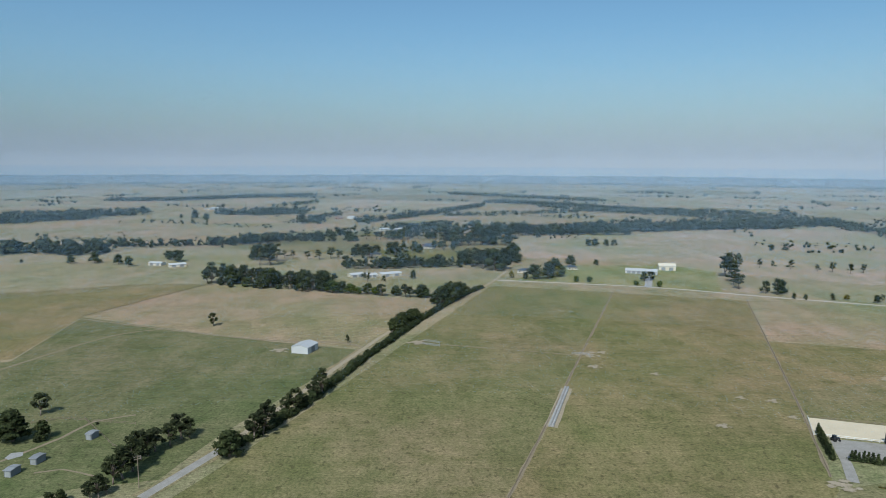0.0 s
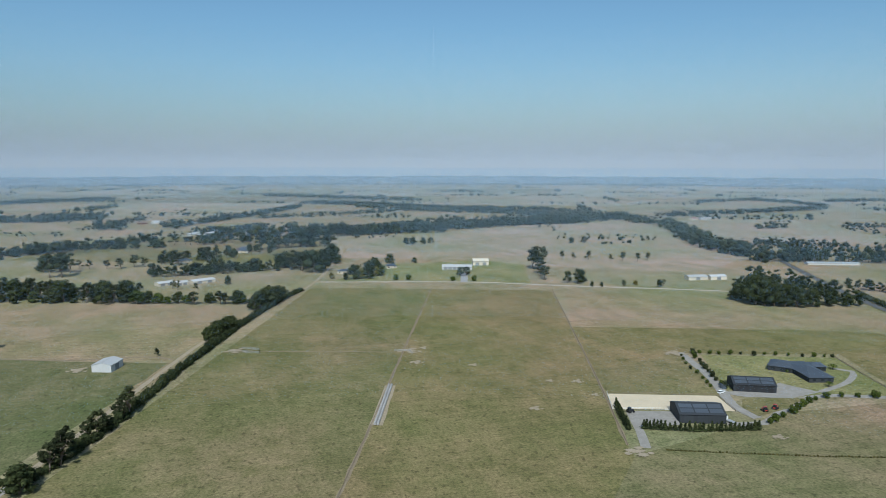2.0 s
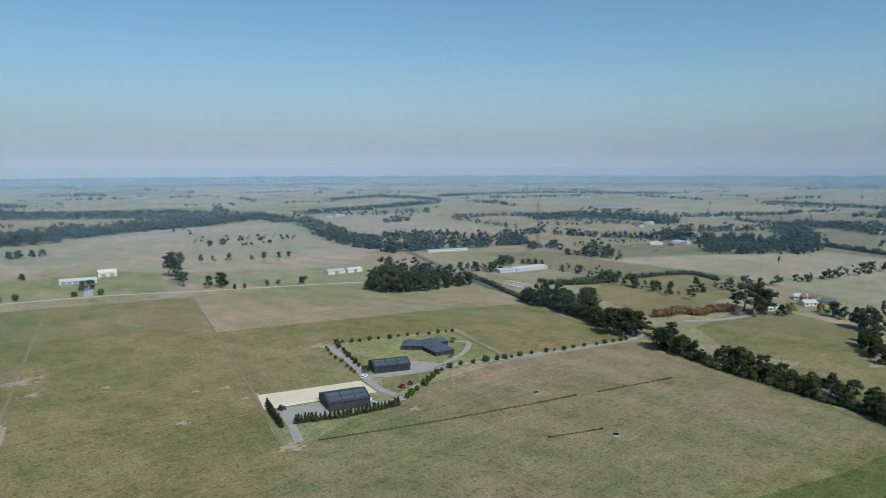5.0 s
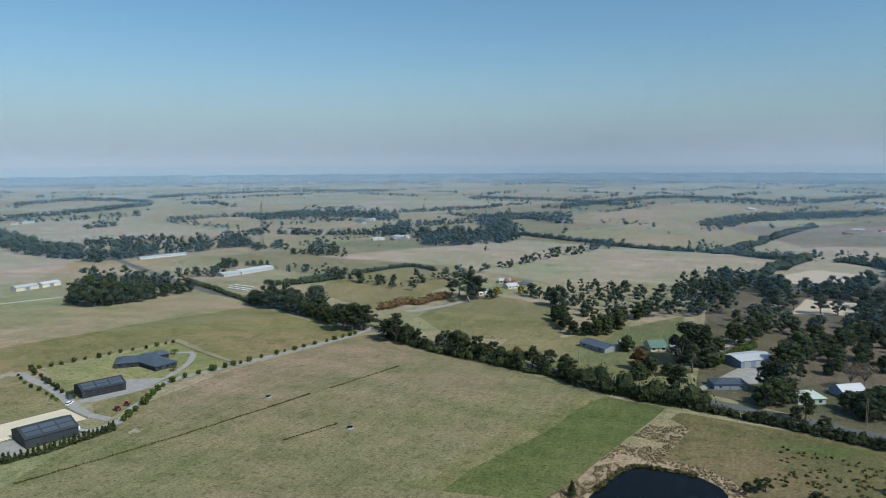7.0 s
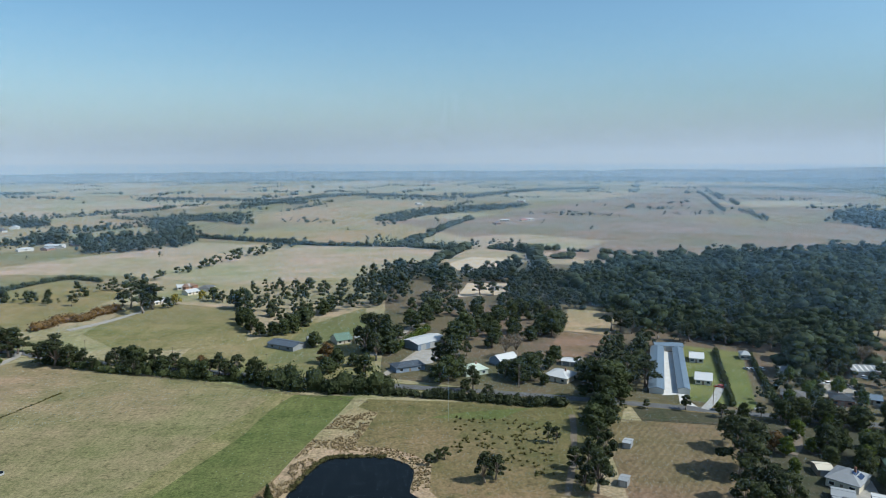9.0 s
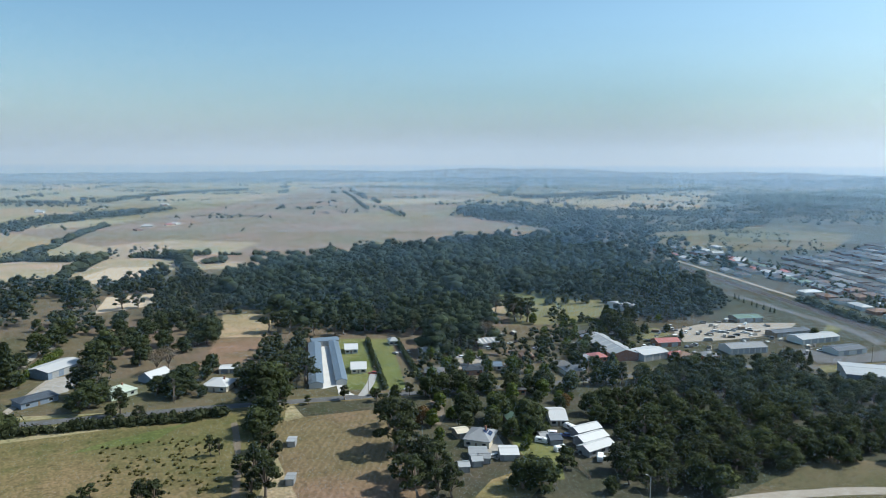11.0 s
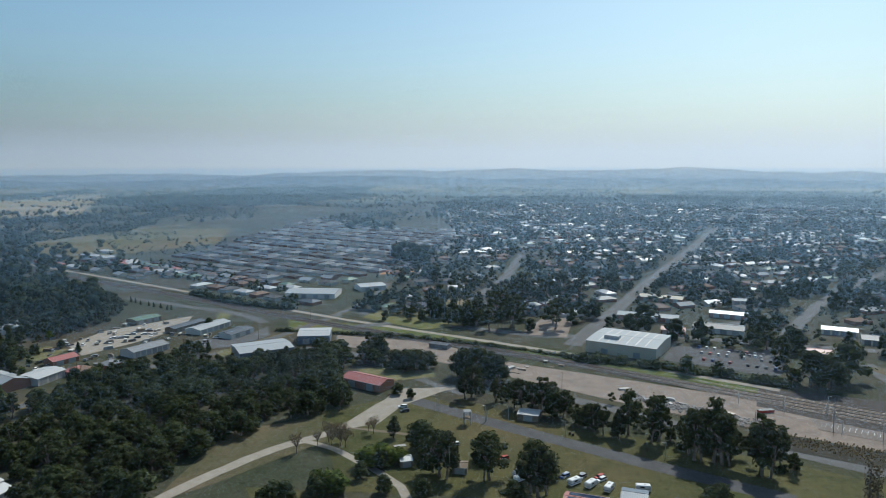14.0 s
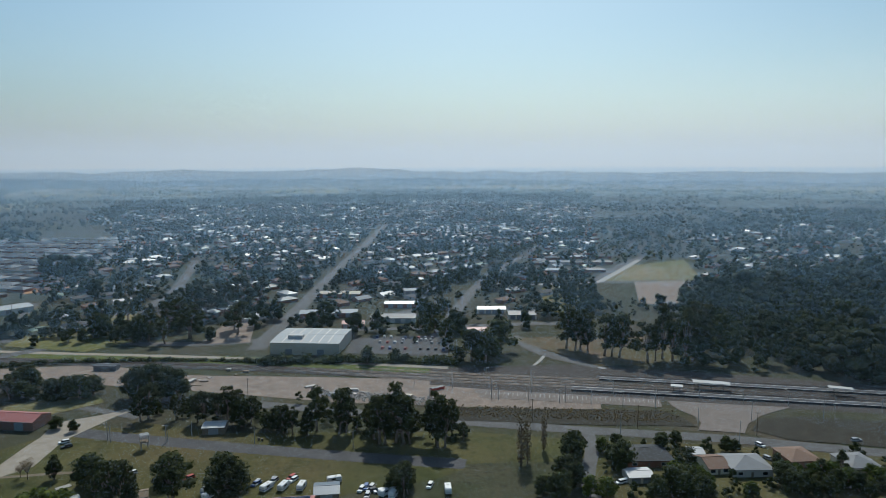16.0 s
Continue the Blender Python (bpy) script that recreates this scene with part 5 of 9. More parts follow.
strip("driveway", [(192.5, 644.1), (211.8, 706.6)], 7.0, M["concrete"], "pale driveway to the stables", "driveway")
for x_, y_, w_ in ((*(88.1, 411.8), 9), (*(97.9, 415.8), 4), (*(86.7, 385.9), 5), (*(161.6, 329.2), 4), (*(124.3, 296.4), 4), (*(144.6, 239.4), 7), (*(243.3, 365.2), 8), (*(210.8, 237.6), 4), (*(-99.6, 417.4), 7),
                  (*(-15.4, 438), 8), (*(160.9, 307.2), 3), (*(117.3, 372.5), 4), (*(147.6, 334), 3)):
    for k in range(6):
        a_, o_ = 2.4 * k, w_ * 0.34 * math.sqrt(k)
        blob("bare_patch", x_ + o_ * math.cos(a_), y_ + o_ * math.sin(a_), w_ * (0.42 - 0.05 * k), w_ * (0.3 - 0.03 * k), M["pale_dirt"], "bare trampled dirt patch in the grass", seed=k, z=0.32 + 0.004 * k)
for tuft_row in ([(157.1, 237.9), (211.4, 217.4), (281.3, 196.1)], [(293.5, 191.8), (341.5, 176.8)], [(228.3, 172.7), (252, 162.4)]):
    hedge(tuft_row, 0.9, 0.7, "tuft", "rank dry tussocks along a furrow", 11, 0.35, "tussocks", 0.6, "stuff")

# homestead on the drive
ground_patch("lawn", [(256.6, 357.7), (330.8, 332.4), (307, 266.4), (267.6, 276.4), (229.8, 297.8)], M["dry_lawn"], "watered green lawn round the homestead", "lawn")
ground_patch("yard", [(163.7, 282.7), (184.5, 276.6), (178.6, 260.9), (160.6, 261.9), (157.6, 266)], M["gravel"], "grey gravel yard beside the arena", "yard")
strip("driveway", [(159, 265.2), (154.5, 251.9), (150, 241.9)], 4.0, M["gravel"], "worn gravel gateway into the paddock", "driveway", 0.8)
strip("driveway", [(417.3, 240.5), (394.1, 236.7), (305.2, 264.8), (271.7, 276.5), (247.2, 271.9), (216.1, 253.1), (198.9, 257.4)], 4.5, M["gravel"], "grey gravel driveway", "driveway", 0.5)
strip("driveway", [(247.7, 366), (236, 322.1), (224.7, 293.7), (217, 274.1), (217.4, 259)], 5.0, M["gravel"], "grey gravel driveway past the sheds", "driveway", 0.5)
ground_patch("yard", [(222.1, 295.2), (241.9, 293.3), (263.7, 299.8), (272.8, 282), (252.6, 277.9), (231.5, 285.3)], M["gravel"], "grey gravel forecourt of the shed", "yard")
strip("driveway", [(272.8, 282), (300.6, 292.4), (318, 307.2), (311.7, 315.4)], 3.5, M["gravel"], "grey gravel loop drive at the house", "driveway", 0.3)
ground_patch("lawn", [(228.3, 283.7), (259.3, 276.4), (240.2, 266.2), (219.1, 260.9), (219.6, 272.6)], M["field_green"], "grass island inside the drive", "lawn")
ground_patch("arena", [(167.2, 307.4), (158.9, 286.4), (185.9, 278.7), (213.2, 269.1), (218.5, 290.4)], M["sand"], "pale sand riding arena", "arena")
fence([(167.2, 307.4), (158.9, 286.4), (185.5, 278)], 3.0, 1.3, 2, "paint_white", "white post and rail arena fence")
fence([(167.2, 307.4), (218.5, 290.4), (213.2, 269.1)], 3.0, 1.3, 2, "timber", "timber post and rail arena fence")
fence([(330.8, 332.4), (317.2, 297.2), (307, 266.4)], 3.0, 1.2, 3, "timber", "dark timber fence round the house lawn")
shed("machinery_shed", 191.8, 267.9, -18.6, 20.4, 17, 4.2, 2.6, "charcoal", "charcoal", "charcoal steel shed with dark roof panels", panels=3, panel_mat="slate", door_mat="charcoal", doors=3)
# black sheets along the front stand for the shade inside open bays
shed("machinery_shed", 243.7, 296.8, -23.8, 20.6, 14, 4.0, 2.2, "charcoal", "charcoal", "charcoal steel shed with black sheets for its open bays' shade", panels=3, panel_mat="slate", door_mat="paint_black", doors=5)
complex_house("homestead", "long low dark-roofed homestead on a green lawn", "house", [
    (289.1, 309.3, -13.4, 13, 30, 2.8, 2.2, "hip", "charcoal", "slate"),
    (283.9, 321.6, -46.6, 12.8, 14, 2.8, 2.2, "hip", "charcoal", "slate"),
    (301.4, 316.4, -20.2, 8.4, 9, 2.6, 1.4, "hip", "charcoal", "slate")])
row(["cone"], [(160.7, 261), (182, 252.2), (208.1, 246.9)], 1.7, (3.6, 5.0), "conifers screening the shed", True, 0.15, 4, 1.25)
row(["cone"], [(161.5, 287.7), (157.5, 274.6), (153.1, 261.3)], 1.8, (3.6, 5.4), "conifers beside the yard", True, 0.15, 5, 1.25)
row(["shrub"], [(305.2, 264.8), (334.2, 256), (394.1, 236.7)], 6.5, (2.2, 3.6), "driveway trees", False, 0.1, 3)
row(["shrub"], [(218.5, 251.8), (237.2, 260.6), (261.9, 272.6), (277.2, 273.4), (299.4, 265.7)], 6.5, (2.4, 4.0), "driveway trees", False, 0.1, 4)
row(["shrub", "bush"], [(254.1, 362.4), (288, 349.9), (329.2, 333.4)], 6.0, (2, 3.6), "boundary trees", False, 0.15, 5)
row(["shrub", "bush"], [(253.3, 361.2), (241.6, 332.7), (229.7, 300.2)], 6.0, (2.4, 4.0), "boundary trees", False, 0.15, 6)
row(["shrub", "bush"], [(243, 359), (234.3, 334), (224.3, 303.3)], 7.0, (1.6, 2.6), "boundary trees", False, 0.15, 7)
plant("palm", [(284.3, 288.1, 3.3), (310.4, 313, 3.6)], "palms on the lawn")
plant("shrub", [(287.1, 304.1, 2.8), (281.1, 314.7, 2.4)], "garden shrubs")
tractor(*(233.3, 266.9), 30)
tractor(*(226.3, 265.7), 80, "paint_red", "old red farm machine on grass")
tractor(*(164.8, 280.3), 10, "paint_black", "dark farm tractor on gravel")
truck(*(201.3, 257.8), 100)
park_car(*(223.9, 294.1), 20, "white", "parked cars")
park_car(*(304.2, 313.5), 60, "silver", "parked cars")
tank(*(229.7, 300.2), 1.8, 2.4, "slate", "dark round rainwater tank")
for spot in ([(269.2, 212.3), (250.4, 154.3)]):
    t_ = thing("water_trough", *spot, 20, "round concrete stock trough in the paddock", "trough", "stock troughs")
    part("basin", Shape().tube([(0, 0, 0), (0, 0, 0.7)], [1.6, 1.6], 16), M["concrete"], t_)
    part("water", Shape().tube([(0, 0, 0.7), (0, 0, 0.73)], [1.4, 1.4], 16), M["water"], t_)

# long white feed row and pens in the paddock
feed = [(47.8, 294.1), (64.2, 347.6)]
strip("feed_pad", feed, 5.6, M["pale_dirt"], "bare trampled strip under the wrapped bales", "ground", 0.6, keep=False)
bale = Shape().tube([(-0.62, 0, 0), (-0.5, 0, 0), (0.5, 0, 0), (0.62, 0, 0)], [0.5, 0.62, 0.62, 0.5], 12).mesh("silage_bale", M["concrete"])
a_, b_ = Vector(feed[0]), Vector(feed[1])
side_ = (b_ - a_).orthogonal().normalized()
for i in range(40):
    for k in (-1, 1):
        p = a_.lerp(b_, (i + 0.5) / 40) + side_ * (0.66 * k)
        ob = tagged(new("silage_bale", bale), "pale wrapped silage bale lying in a long row", "bale", "row of silage bales")
        ob.matrix_basis = pose(p.x, p.y, 0.72, 0, 0, math.degrees(math.atan2((b_ - a_).y, (b_ - a_).x)))
fence([(-11.9, 442.3), (-1.6, 436.8), (-1.6, 428.5), (-11.7, 433.8)], 2.5, 1.5, 4, "zinc", "grey steel cattle yard panels")
fence([(78.8, 412.9), (87.9, 410.6), (88.3, 404.4)], 2.5, 1.5, 4, "zinc", "grey steel cattle yard panels")

# farm on the far side of the road
for spec in ((-145.9, 279.9, -12.5, 2.8, 4.5), (-154.9, 256.1, -10.1, 2.8, 5), (-158.2, 245.5, -8.1, 2.8, 5)):
    shed("small_shed", *spec, 2.7, 0.3, "grey", "grey", "small grey corrugated steel shed on grass", "small sheds", 1)
shed("hay_shed", -84, 416.9, 73.6, 13.4, 11, 4.2, 1.4, "white", "white", "white steel hay shed in the paddock", doors=1)
ground_patch("ash_heap", [(-169.8, 259.3), (-170.1, 264.1), (-165.9, 265.2), (-164.1, 261.5), (-167.3, 257.8)], M["concrete"], "pale heap of lime on the ground", "heap")
pole(*(-107.2, 235.3), 12, 40, 2)
plant("gum", [(-182.2, 305.6, 11.4), (-110.6, 272, 10.7), (-108.2, 279, 11.7), (-114.1, 266.4, 11.2), (-116.3, 258.4, 12.5), (-115.2, 248.4, 14.3),
    (-116, 242.3, 12.9), (-117.6, 237.8, 12.3), (-115.2, 262.1, 12.9), (-105.8, 280.9, 9.1)], "roadside gums", False, 1.15)
plant("gum", [(-117.6, 227.6, 9), (-115.9, 230.1, 6.2), (-120.1, 226.8, 6.9)], "roadside gums", False, 1.2)
plant("round", [(-176.8, 275.9, 14.5), (-165.7, 278.4, 9), (-128.8, 224.3, 5.2), (-132.1, 222.3, 5)], "farm shade trees", False, 1.1)
plant("bush", [(-166.2, 274.8, 3.4), (-151.3, 294.9, 1.5)], "farm bushes")
plant("gum", [(-161.1, 481.9, 10.5), (-60.7, 437.1, 5.9)], "paddock trees")
plant("round", [(-32.4, 463.1, 9.4), (-29.2, 472.8, 11.1), (-25, 483, 11.4), (-20.2, 493.6, 9.9), (-33.8, 450.7, 3.8)], "roadside trees")
plant("round", [(-83.4, 262.4, 11.5), (-81.9, 269.5, 7.1)], "roadside trees", False, 1.15)
plant("gum", [(-75.9, 284.3, 15.4), (-78.2, 279.4, 12.9), (-67.9, 311.4, 13), (-70.3, 305.6, 10.1), (-65.7, 317.5, 8.8), (-59.8, 337, 13.9), (-62.5, 330.2, 10.8)], "roadside trees", False, 1.1)
hedge([(-81.1, 274.7), (-74.2, 291.9), (-64.1, 322.9), (-54.8, 360.8), (-46.7, 395)], 4.5, 4.0, "dark", "uneven dark hedge along the farm road", 7, 1.2, uneven=0.5)
hedge([(-51.1, 378.2), (-30.3, 450), (-12.5, 510.1), (15.1, 588), (36.5, 635.7)], 3.6, 3.6, "dark", "low uneven dark hedge along the farm road", 8, 1.2, uneven=0.5)
plant("round", [(-32.6, 474, 9.5), (-28, 486, 10.5), (-22.5, 500, 10), (-20, 511, 7.5)], "roadside trees", False, 1.3)
row(["gum", "round", "gum"], [(-222, 656), (-180.9, 649.3), (-147.1, 632), (-109.5, 616.7)], 8.0, (13, 21), "farm windbreak", False, 0.5, 8, 1.15)
row(["bush", "round", "gum"], [(-213.4, 641), (-161.5, 630.7), (-118.3, 612.9)], 9.0, (4, 11), "farm windbreak shrubs", True, 0.5, 19, 1.4)
row(["round", "gum", "garden"], [(-99, 610), (-73, 604.5), (-41.9, 595.1), (-11, 587.1)], 6.5, (7, 13), "farm windbreak", False, 0.5, 9, 1.3)
row(["gum", "round"], [(-209.4, 669.1), (-168.3, 657.5), (-126.8, 640.7)], 12.0, (12, 18), "farm windbreak", False, 0.5, 20, 1.1)
plant("round", [(0, 565, 16), (7, 575, 17.5), (13.5, 586, 16), (-4.5, 560, 13.5), (18.5, 600, 12)], "roadside trees", False, 1.05)
row(["round", "gum"], [(-104, 752), (-70.5, 748), (-39.3, 757.5), (20, 766)], 7.5, (8, 13), "farmyard windbreak", True, 0.5, 10, 1.25)
row(["gum", "round"], [(-110, 848), (-87.7, 862.4), (-59.2, 869.5), (-28, 886)], 9.0, (11, 16), "paddock gums", True, 0.4, 110, 1.2)
row(["gum"], [(-194, 834), (-147.5, 822.5)], 14.0, (10, 13), "paddock gums", True, 0.3, 111, 1.3)
row(["gum", "round"], [(-222, 812), (-207, 809), (-192, 805)], 9.0, (18, 25), "paddock gums", True, 0.4, 112, 1.2)
row(["round", "gum"], [(-320, 970), (-287.5, 966.7), (-269, 965.2)], 8.0, (9, 14), "far windbreak", True, 0.5, 113, 1.3)
row(["round", "gum"], [(-271, 992), (-221.3, 982.7)], 9.0, (9, 14), "far windbreak", True, 0.5, 114, 1.3)
row(["round", "gum"], [(-212, 1011.4), (-162.6, 1003.1), (-126.7, 1008.9)], 9.0, (9, 15), "far windbreak", True, 0.5, 115, 1.3)
row(["round", "gum"], [(-110, 1044), (-69.9, 1038), (-35, 1059), (15, 1051)], 8.0, (11, 18), "far windbreak", True, 0.6, 116, 1.3)
row(["round", "gum"], [(18, 962), (53, 975), (96, 985)], 7.0, (17, 27), "tall trees by the crossroad", True, 0.8, 117, 1.1)
row(["round", "gum"], [(24, 788), (45, 776), (70, 783), (82, 840)], 7.0, (15, 23), "tall trees by the crossroad", True, 0.7, 118, 1.15)
row(["gum", "round"], [(60, 1104), (127, 1113), (209, 1130), (300, 1126)], 7.5, (14, 21), "tall windbreak across the plain", True, 0.8, 119, 1.2)
plant("gum", [(-203.9, 772.1, 28.5), (-192.7, 772.5, 29.2)], "paddock gums", True)
for spec in ((-87.6, 698.6, 31.2, 14.3, 10), (-72.2, 697.7, 21.2, 10.5, 10), (-54, 705.8, 29.5, 22.7, 12), (-292, 760.9, 29.9, 17.7, 10), (-318.2, 770.5, -13, 16.4, 9)):
    shed("farm_shed", *spec, 2.8, 1.2, "white", "cream", "white-roofed farm shed among trees", "farm sheds", 2)
for spec in ((88, 729.3, -26.9, 15.7, 10), (-85.4, 856.2, 40.2, 16.9, 10), (-19.7, 936.1, -20.1, 16.3, 10), (141.2, 754.4, 1.6, 10.5, 9)):
    home(*spec, 2.7, 1.8, "hip", "cream", "slate", "farmhouse with a grey roof among garden trees", "farmhouses", 1)
shed("stables", 210, 729.1, -18.4, 32.6, 13, 3.2, 1.8, "white", "white", "long white stable building on a lawn", doors=6, category="stables")
shed("barn", 244.6, 754, -11.4, 17.7, 14, 5.0, 2.2, "cream", "cream", "cream steel barn behind the stables", doors=2, category="barn")
plant("yellow", [(69.5, 695.4, 8), (98.3, 689.3, 11.4), (116.4, 703.8, 11.6)], "yellowing garden trees", True)
plant("round", [(91.5, 689.1, 16.5), (105.7, 689.5, 18.2), (114.7, 710.9, 19.4), (120.5, 703.9, 12.8), (86.2, 799.6, 11.8), (143.8, 774.9, 14),
    (174.4, 784.6, 7.7), (198.7, 678.8, 11.2), (206.4, 682.3, 10.7), (82.6, 685.5, 8.5)], "homestead trees", True, 1.1)
plant("shrub", [(130.3, 670.3, 6.7), (143, 670.7, 6.1), (183.8, 652.9, 5.4), (204, 647.4, 5.9)], "lawn trees", True)
plant("gum", [(294.5, 702, 30.1), (291.5, 709, 24.6), (287.2, 674.8, 19.5), (274.8, 637.5, 16.9), (278.3, 658.6, 10.9)], "crossroad gums", True, 1.2)
plant("round", [(289.3, 615.4, 13.3), (296.9, 610.2, 16.2), (303.1, 615.8, 14.3)], "crossroad trees", True)
row(["gum", "round", "yellow"], [(304.2, 589.7), (330.9, 585.4), (369.7, 574.3)], 12.0, (4, 9), "crossroad hedge trees", True, 0.4, 12)
row(["gum"], [(336.2, 768.5), (389.7, 766), (399, 742.2), (447.7, 732.1)], 14.0, (8, 13), "paddock trees", True, 0.5, 13)
row(["round"], [(202.7, 969.3), (242.6, 971)], 11.0, (9, 13), "paddock copse", True, 0.4, 14, 1.2)
row(["round"], [(444.3, 922.2), (465.7, 923.1)], 14.0, (9, 12), "paddock copse", True, 0.4, 15, 1.2)
row(["bush"], [(477.9, 905.9), (515.7, 907.4)], 9.0, (3, 6), "paddock bushes", True, 0.6, 16, 1.2)

plant("round", [(56.2, 744.4, 26.6), (66.9, 749.9, 18.6), (53.7, 777.4, 19.6), (25.5, 781.3, 16.5), (39.9, 977.5, 21.3), (71.9, 971.9, 16.6), (-22.7, 1052.1, 14), (-3.7, 938.1, 10.7), (13.7, 928.1, 10.7), (-46.7, 1107.9, 20)], "dense trees by the crossroad", True, 1.0)
plant("gum", [(44.3, 755, 23.4), (32.6, 769.4, 20.8), (40.1, 785.1, 17.3), (24.4, 986.4, 17.1), (56.2, 980.9, 21.6), (88.2, 969.1, 10.9), (-12.9, 1033.3, 15.3), (5.2, 949.7, 23.1), (-55.2, 1077.5, 26)], "dense trees by the crossroad", True, 1.15)
row(["round", "gum", "round"], [(-48, 807.5), (-28, 773.7), (-6.7, 772.6), (14.2, 772.1)], 9.0, (8, 13), "windbreak by the crossroad", True, 0.4, 91, 1.0)
row(["gum", "round"], [(-37.4, 920.4), (-15.2, 928.5), (13.2, 901.8)], 13.0, (8, 14), "farmyard trees", True, 0.5, 92, 1.0)
plant("round", [(-497, 1397.6, 20.4), (-534, 1424.1, 9.2), (-465.6, 1371.8, 14.5), (-263.4, 1306.3, 21.2), (-232.9, 1295.9, 20), (-140.9, 1301, 20.1), (-123.5, 1365.2, 10), (-105.7, 1393.3, 10.2), (-418.3, 777.6, 10.8), (-393.6, 782.9, 13.4), (-477.7, 784.5, 4.5), (-363.1, 775.1, 12.7), (-344.3, 758.5, 12.4), (-320.9, 813.2, 12), (-305.8, 799.6, 15)], "paddock shade trees", True, 1.15)
plant("gum", [(-133.6, 829.6, 16.3), (-122.8, 830, 12.2), (-106.3, 861.4, 15.5), (-94.9, 841, 17.9), (-87, 831.2, 19), (-82.1, 873.1, 12.8), (-66.4, 873.7, 17.8), (-58.6, 863.2, 18.3), (-51.9, 932.7, 11.4), (-35.5, 903.2, 9.6)], "paddock gums", True, 1.1)
row(["gum", "round"], [(-126, 689.6), (-100.5, 670.2), (-51.2, 671.6), (-24, 682.4)], 16.0, (7, 12), "farmyard trees", True, 0.6, 18)
# fences of the paddocks
fence([(153.2, 617.3), (81.3, 403.1), (45.4, 294.1), (23.2, 229)], 6.0, 1.2, 2, "timber", "weathered wire fence along the stock track")
fence([(257.8, 581.2), (179.5, 347.4), (144.2, 246.4)], 6.0, 1.2, 2, "timber", "weathered wire fence between paddocks")
fence([(-266.6, 506.8), (-219.5, 647.9)], 7.0, 1.2, 2, "timber", "weathered wire fence of the hay paddock")

# ---- east of the main road ----
ARENAS = [[(691.8, -28.9), (826.4, -37.2), (866, -68.6), (840.9, -114.1), (717.8, -91.8)], [(561.1, -26.4), (607.2, -32.1), (649, -48.8), (648, -89.5), (574.9, -78.5)]]
row(["round", "gum", "round"], [(447.7, 362.4), (443.4, 333.1), (426.5, 295.6), (416.2, 268.4)], 5.5, (9, 14), "roadside tree belt", False, 0.5, 77, 1.0)
row(["gum", "round"], [(425.4, 269.4), (415.2, 252.8), (410.8, 237.5)], 5.5, (10, 14), "roadside tree belt", False, 0.5, 78, 1.0)
row(["round", "gum", "round"], [(500.9, 127.5), (454, 105.7), (458.3, 87.7), (530.2, 67.4)], 7.0, (9, 14), "paddock edge trees", False, 0.5, 79, 1.0)
row(["round"], [(355.1, 82.2), (344.8, 59.6), (338.1, 36.9), (337.8, 17.7)], 8.0, (7, 11), "roadside trees", False, 0.4, 80, 1.0)
belt([(880.6, 410.4), (915, 361.1), (968.1, 324.2)], 50, 9.0, (9, 15), seed=81)
belt([(1146.9, 894.7), (1153, 803.3), (1159.5, 713.8)], 16, 9.0, (7, 12), seed=82)
belt([(720.8, 518.1), (724.4, 481.1), (716.8, 445.5)], 12, 8.0, (6, 10), seed=83)
belt([(753.7, 656.5), (764.5, 629.5)], 20, 8.0, (8, 13), seed=84)
belt([(746.5, 607.3), (753.3, 558.2)], 12, 8.0, (6, 10), seed=85)
belt([(1089.4, 572.3), (1131.9, 522.8), (1198, 478.4)], 30, 9.0, (9, 14), seed=86)
belt([(1253.1, 471.2), (1330.5, 416.4), (1417.9, 346.7)], 40, 9.0, (9, 14), seed=87)
plant("yellow", [(554, 192.7, 10.7), (576.4, 178.7, 9)], "yellowing garden trees", True)
plant("round", [(541.7, 209.6, 20.8), (542.6, 194.8, 9.6), (567.5, 166.9, 13.2), (563, 158.2, 11.1), (539.4, 142.1, 16.1), (531.4, 133.1, 20.3)], "farmhouse trees", True, 1.0)
for spec in ((559.6, 209.1, -37.5, 10.3, 9), (624.2, 209.9, -67.5, 10.2, 10), (600.1, 195.8, -37.1, 11.3, 9)):
    home(*spec, 2.7, 1.8, "gable", "cream", "white", "white farmhouse among garden trees", "farmhouses", 1)
lattice_mast(*(764.6, 602.9), 62)
shed("broiler_shed", 558.4, 484.4, -19.4, 19, 14, 2.8, 1.0, "white", "white", "white farm shed beyond the road", "white sheds", 0)
shed("broiler_shed", 588.7, 478, -10.7, 43.1, 16, 3.0, 1.2, "white", "white", "long white farm shed beyond the road", "white sheds", 0)
wrap = Shape().tube([(-0.7, 0, 0), (-0.55, 0, 0), (0.55, 0, 0), (0.7, 0, 0)], [0.5, 0.66, 0.66, 0.5], 8).mesh("wrapped_bale", M["render"])
for a_, b_ in ([(506.5, 438.8), (500.9, 410.2)], [(514.3, 441), (510.1, 414.2)], [(499.3, 436.3), (494, 408.1)]):
    a_, b_ = Vector(a_), Vector(b_)
    for i in range(18):
        p = a_.lerp(b_, (i + 0.5) / 18)
        ob = tagged(new("wrapped_bale", wrap), "white wrapped bale lying in a row beside the road", "bale", "rows of wrapped bales")
        ob.matrix_basis = pose(p.x, p.y, 0.64, 0, 0, math.degrees(math.atan2((b_ - a_).y, (b_ - a_).x)))
shed("poultry_shed", 638, 655, -18.5, 58, 9, 2.2, 0.9, "pale_roof", "render", "long low pale poultry shed before a tree row", "", 0)
